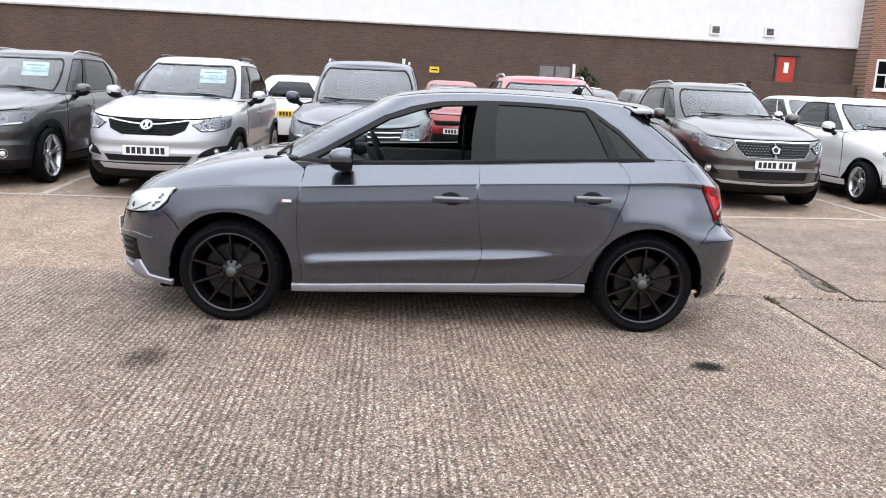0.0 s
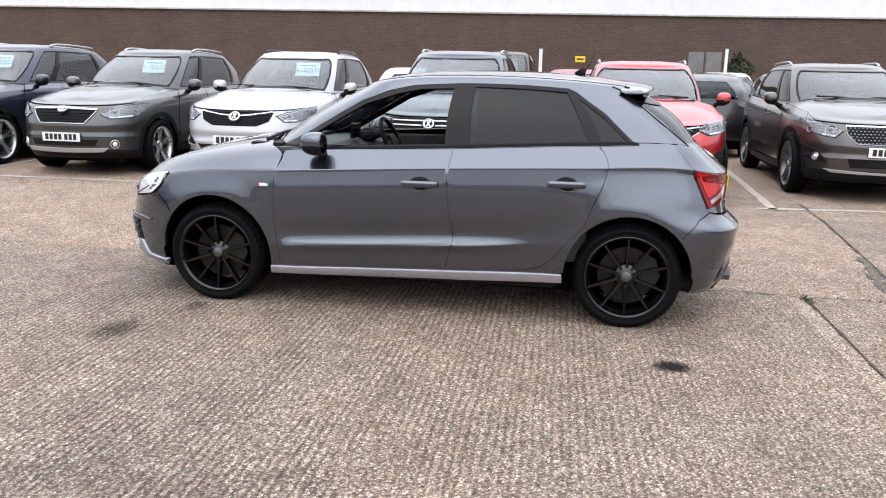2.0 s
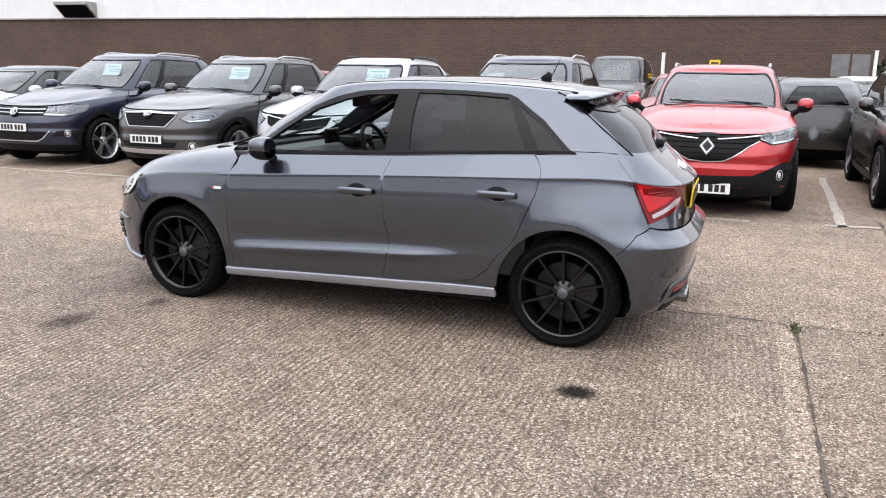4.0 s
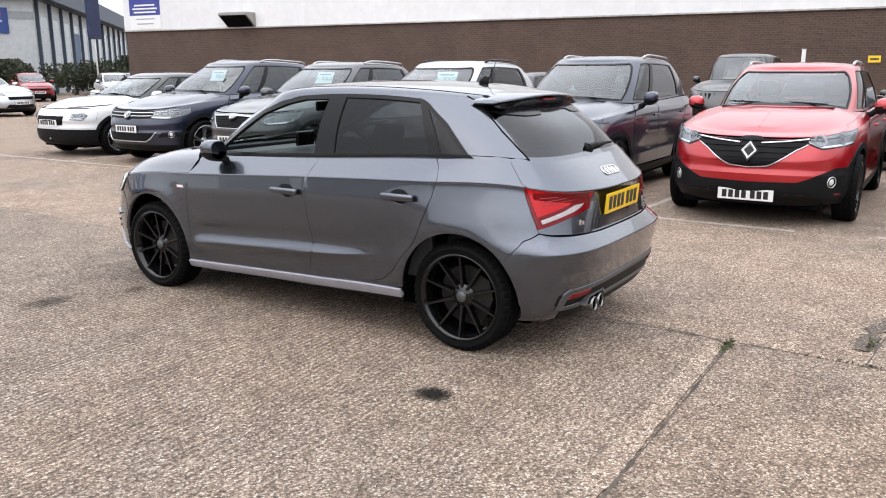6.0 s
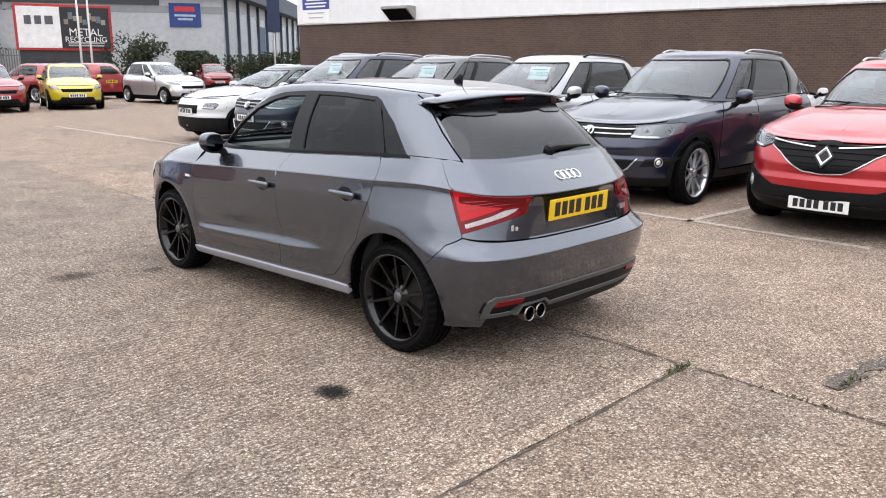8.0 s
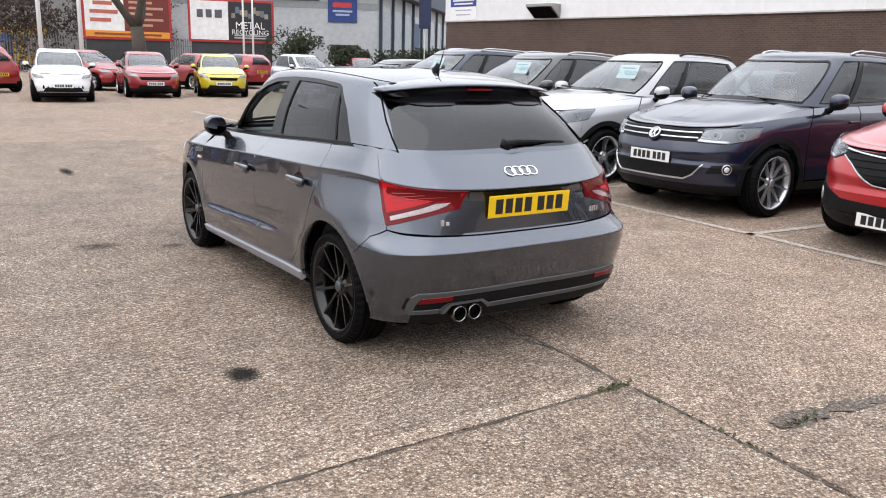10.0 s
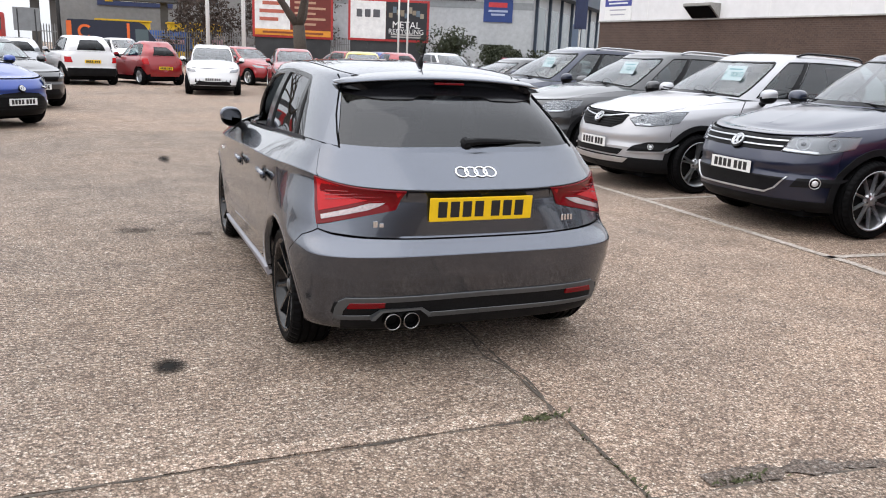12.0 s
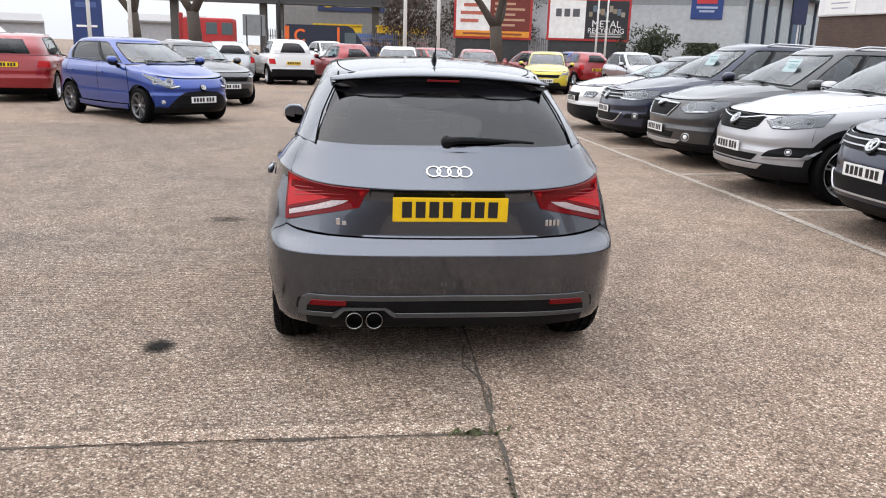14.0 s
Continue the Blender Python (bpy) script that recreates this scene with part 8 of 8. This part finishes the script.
def pole(x, y, h, r, label, head=True, mat=None):
    t = thing("lamp_post", pose(x, y, 0), label, "lamp post", "posts")
    part("shaft", tube_bm([(0, 0, 0), (0, 0, h * 0.5), (0, 0, h)], r, 10, None, 0.6), mat or M["white"], t, smooth=True)
    part("base", tube_bm([(0, 0, 0), (0, 0, 0.8)], r * 1.5, 10), mat or M["white"], t)
    if head:
        part("lantern", box_bm((-0.1, -0.35, h - 0.05), (0.1, 0.35, h + 0.1), 0.03), M["darksteel"], t)
    return t


pole(-33.6, 2.35, 9, 0.10, "pale steel flag pole")
pole(-33.3, 3.9, 9, 0.10, "pale steel flag pole")
pole(-31.0, -11.2, 9, 0.09, "pale steel flag pole")
pole(-30.5, -9.4, 9, 0.09, "pale steel flag pole")
pole(-44, 15.0, 8, 0.07, "slim pale pole by the billboard")
pole(-44, 15.6, 8, 0.07, "slim pale pole by the billboard")
pole(-46, -4.5, 9, 0.12, "dark steel lamp post", True, M["darksteel"])
fl = pole(-44.2, 28.3, 7, 0.06, "pale pole carrying a dark feather flag", False)
part("flag", box_bm((-0.1, -0.45, 3.6), (0.1, 0.45, 6.9), 0.03), flatm("navy_flag", (0.02, 0.03, 0.08)), fl)
t = thing("totem_sign", pose(-37.85, -13.3, 0, 0, 0, 90), "tall navy totem sign with pale lettering bars", "sign")
part("panel", box_bm((-0.72, -0.12, 0.3), (0.72, 0.12, 5.2), 0.03), flatm("totem_navy", (0.015, 0.035, 0.14)), t)
part("plinth", box_bm((-0.8, -0.18, 0), (0.8, 0.18, 0.3)), M["darksteel"], t)
part("text_bar", box_bm((-0.5, -0.14, 1.95), (0.5, -0.12, 2.05)), WHITE, t)
part("text_bar", box_bm((-0.5, -0.14, 2.9), (0.5, -0.12, 3.15)), flatm("totem_print", (0.06, 0.1, 0.25)), t)

# lorry, van and the rail bridge along the road
k = thing("lorry_cab", pose(-54.0, -9.9, 0, 0, 0, 90), "red lorry cab beyond the fence", "lorry")
part("cab", box_bm((-1.7, -1.0, 0.9), (1.7, 1.2, 3.0), 0.15), flatm("lorry_red", (0.45, 0.03, 0.03)), k)
for x in (-1.25, -0.1, 0.95):
    part("window", box_bm((x, -1.03, 1.9), (x + 0.75, -0.98, 2.7), 0.02), GLAZE, k)
part("exhaust_pipe", box_bm((-2.0, -0.6, 0.9), (-1.75, -0.2, 3.3), 0.05), flatm("lorry_red_dark", (0.35, 0.03, 0.03)), k)
for x in (-1.1, 1.1):
    part("wheel", lathe_bm([(0.0, -1.05), (0.3, -1.05), (0.5, -1.0), (0.5, -0.75), (0.0, -0.75)], 24, None, Matrix.Translation((x, 0, 0.5))), M["rubber"], k)
part("chassis", box_bm((-1.9, -0.8, 0.4), (1.9, 1.0, 0.9)), M["darksteel"], k)
k = thing("panel_van", pose(-46.5, -1.5, 0, 0, 0, 90), "dark navy panel van with an orange stripe", "van")
part("body", strip_bm([(-2.6, 0.4), (2.9, 0.4), (2.9, 1.1), (2.3, 1.35), (1.5, 2.45), (1.2, 2.6), (-2.5, 2.6), (-2.6, 2.5)], 2.0, pose(0, 1.0, 0, 90, 0, 0)), flatm("van_navy", (0.012, 0.016, 0.035)), k)
part("side_window", box_bm((1.0, -1.02, 1.5), (1.7, -1.0, 2.2)), GLAZE, k)
ORG = flatm("van_orange", (0.7, 0.13, 0.02))
part("stripe", box_bm((-2.62, -1.02, 0.9), (-2.35, -1.0, 2.5)), ORG, k)
part("stripe", box_bm((0.55, -1.02, 0.9), (0.7, -1.0, 2.5)), ORG, k)
cb = bmesh.new()
for i in range(14):
    a0, a1 = (radians(45 + 270 * j / 14) for j in (i, i + 1))
    v = [cb.verts.new((-1.65 + r * math.cos(a), -1.025, 1.95 + r * math.sin(a))) for r, a in ((0.26, a0), (0.4, a0), (0.4, a1), (0.26, a1))]
    cb.faces.new(v)
part("emblem", cb, ORG, k)
for x in (-1.7, 1.7):
    part("wheel", lathe_bm([(0.0, -1.03), (0.22, -1.03), (0.34, -1.0), (0.34, -0.8), (0.0, -0.8)], 24, None, Matrix.Translation((x, 0, 0.34))), M["rubber"], k)
k = thing("white_van", pose(-37.5, -19.5, 0, 0, 0, 100), "white panel van by the road", "van")
part("body", strip_bm([(-2.6, 0.4), (2.9, 0.4), (2.9, 1.1), (2.3, 1.35), (1.5, 2.3), (1.2, 2.45), (-2.5, 2.45), (-2.6, 2.3)], 2.0, pose(0, 1.0, 0, 90, 0, 0)), P_WHITE, k)
part("side_window", box_bm((0.9, -1.02, 1.45), (1.7, -1.0, 2.15)), GLAZE, k)
for x in (-1.7, 1.7):
    part("wheel", lathe_bm([(0.0, -1.03), (0.22, -1.03), (0.34, -1.0), (0.34, -0.8), (0.0, -0.8)], 24, None, Matrix.Translation((x, 0, 0.34))), M["rubber"], k)
k = thing("road_sign", pose(-52.5, -6.7, 0, 0, 0, 90), "grey back of a road sign on posts", "sign")
part("board", box_bm((-0.75, -0.03, 1.9), (0.75, 0.03, 3.3)), flatm("sign_back", (0.22, 0.23, 0.24)), k)
for x in (-0.5, 0.5):
    part("post", tube_bm([(x, 0, 0), (x, 0, 3.2)], 0.05, 8), M["darksteel"], k)
br = thing("rail_bridge", pose(-63, -32, 0, 0, 0, 88), "dark steel bridge girder on columns over the road", "bridge")
part("girder", box_bm((0, -0.3, 4.6), (38, 1.2, 5.9), 0.05), flatm("bridge_steel", (0.045, 0.045, 0.05)), br)
part("lower_flange", box_bm((0, -0.5, 4.5), (38, 1.4, 4.65)), flatm("bridge_flange", (0.06, 0.06, 0.065)), br)
for x in (4, 11, 18, 25, 26.3, 34):
    part("column", box_bm((x - 0.28, 0.1, 0), (x + 0.28, 0.8, 4.55), 0.03), flatm("bridge_column", (0.07, 0.065, 0.06)), br)
# a low row of far roofs and hedges closes the horizon
rng = random.Random(77)
# distance haze is put into the far walls' pale grey
HAZE = flatm("hazed_far_walls", (0.36, 0.36, 0.37))
for k in range(16):
    a = 100 + k * 10.5
    x, y = -95 * math.sin(radians(a)) , 95 * math.cos(radians(a))
    if x > -30 and y > 0:
        continue
    f = thing("far_building", pose(x * 1.0, y, 0, 0, 0, a - 90 + 180), "low grey industrial building in the distance", "building", "far buildings")
    tall = rng.uniform(2.3, 3.3)
    part("wall", box_bm((-9, 0, 0), (9, 8, tall)), HAZE, f)
    part("roof", strip_bm([(-9.3, 0), (9.3, 0), (9.3, 0.2), (0, 1.1), (-9.3, 0.2)], 8, pose(0, 8, tall, 90, 0, 0)), flatm("far_roof_tone", (0.3, 0.29, 0.29)), f)
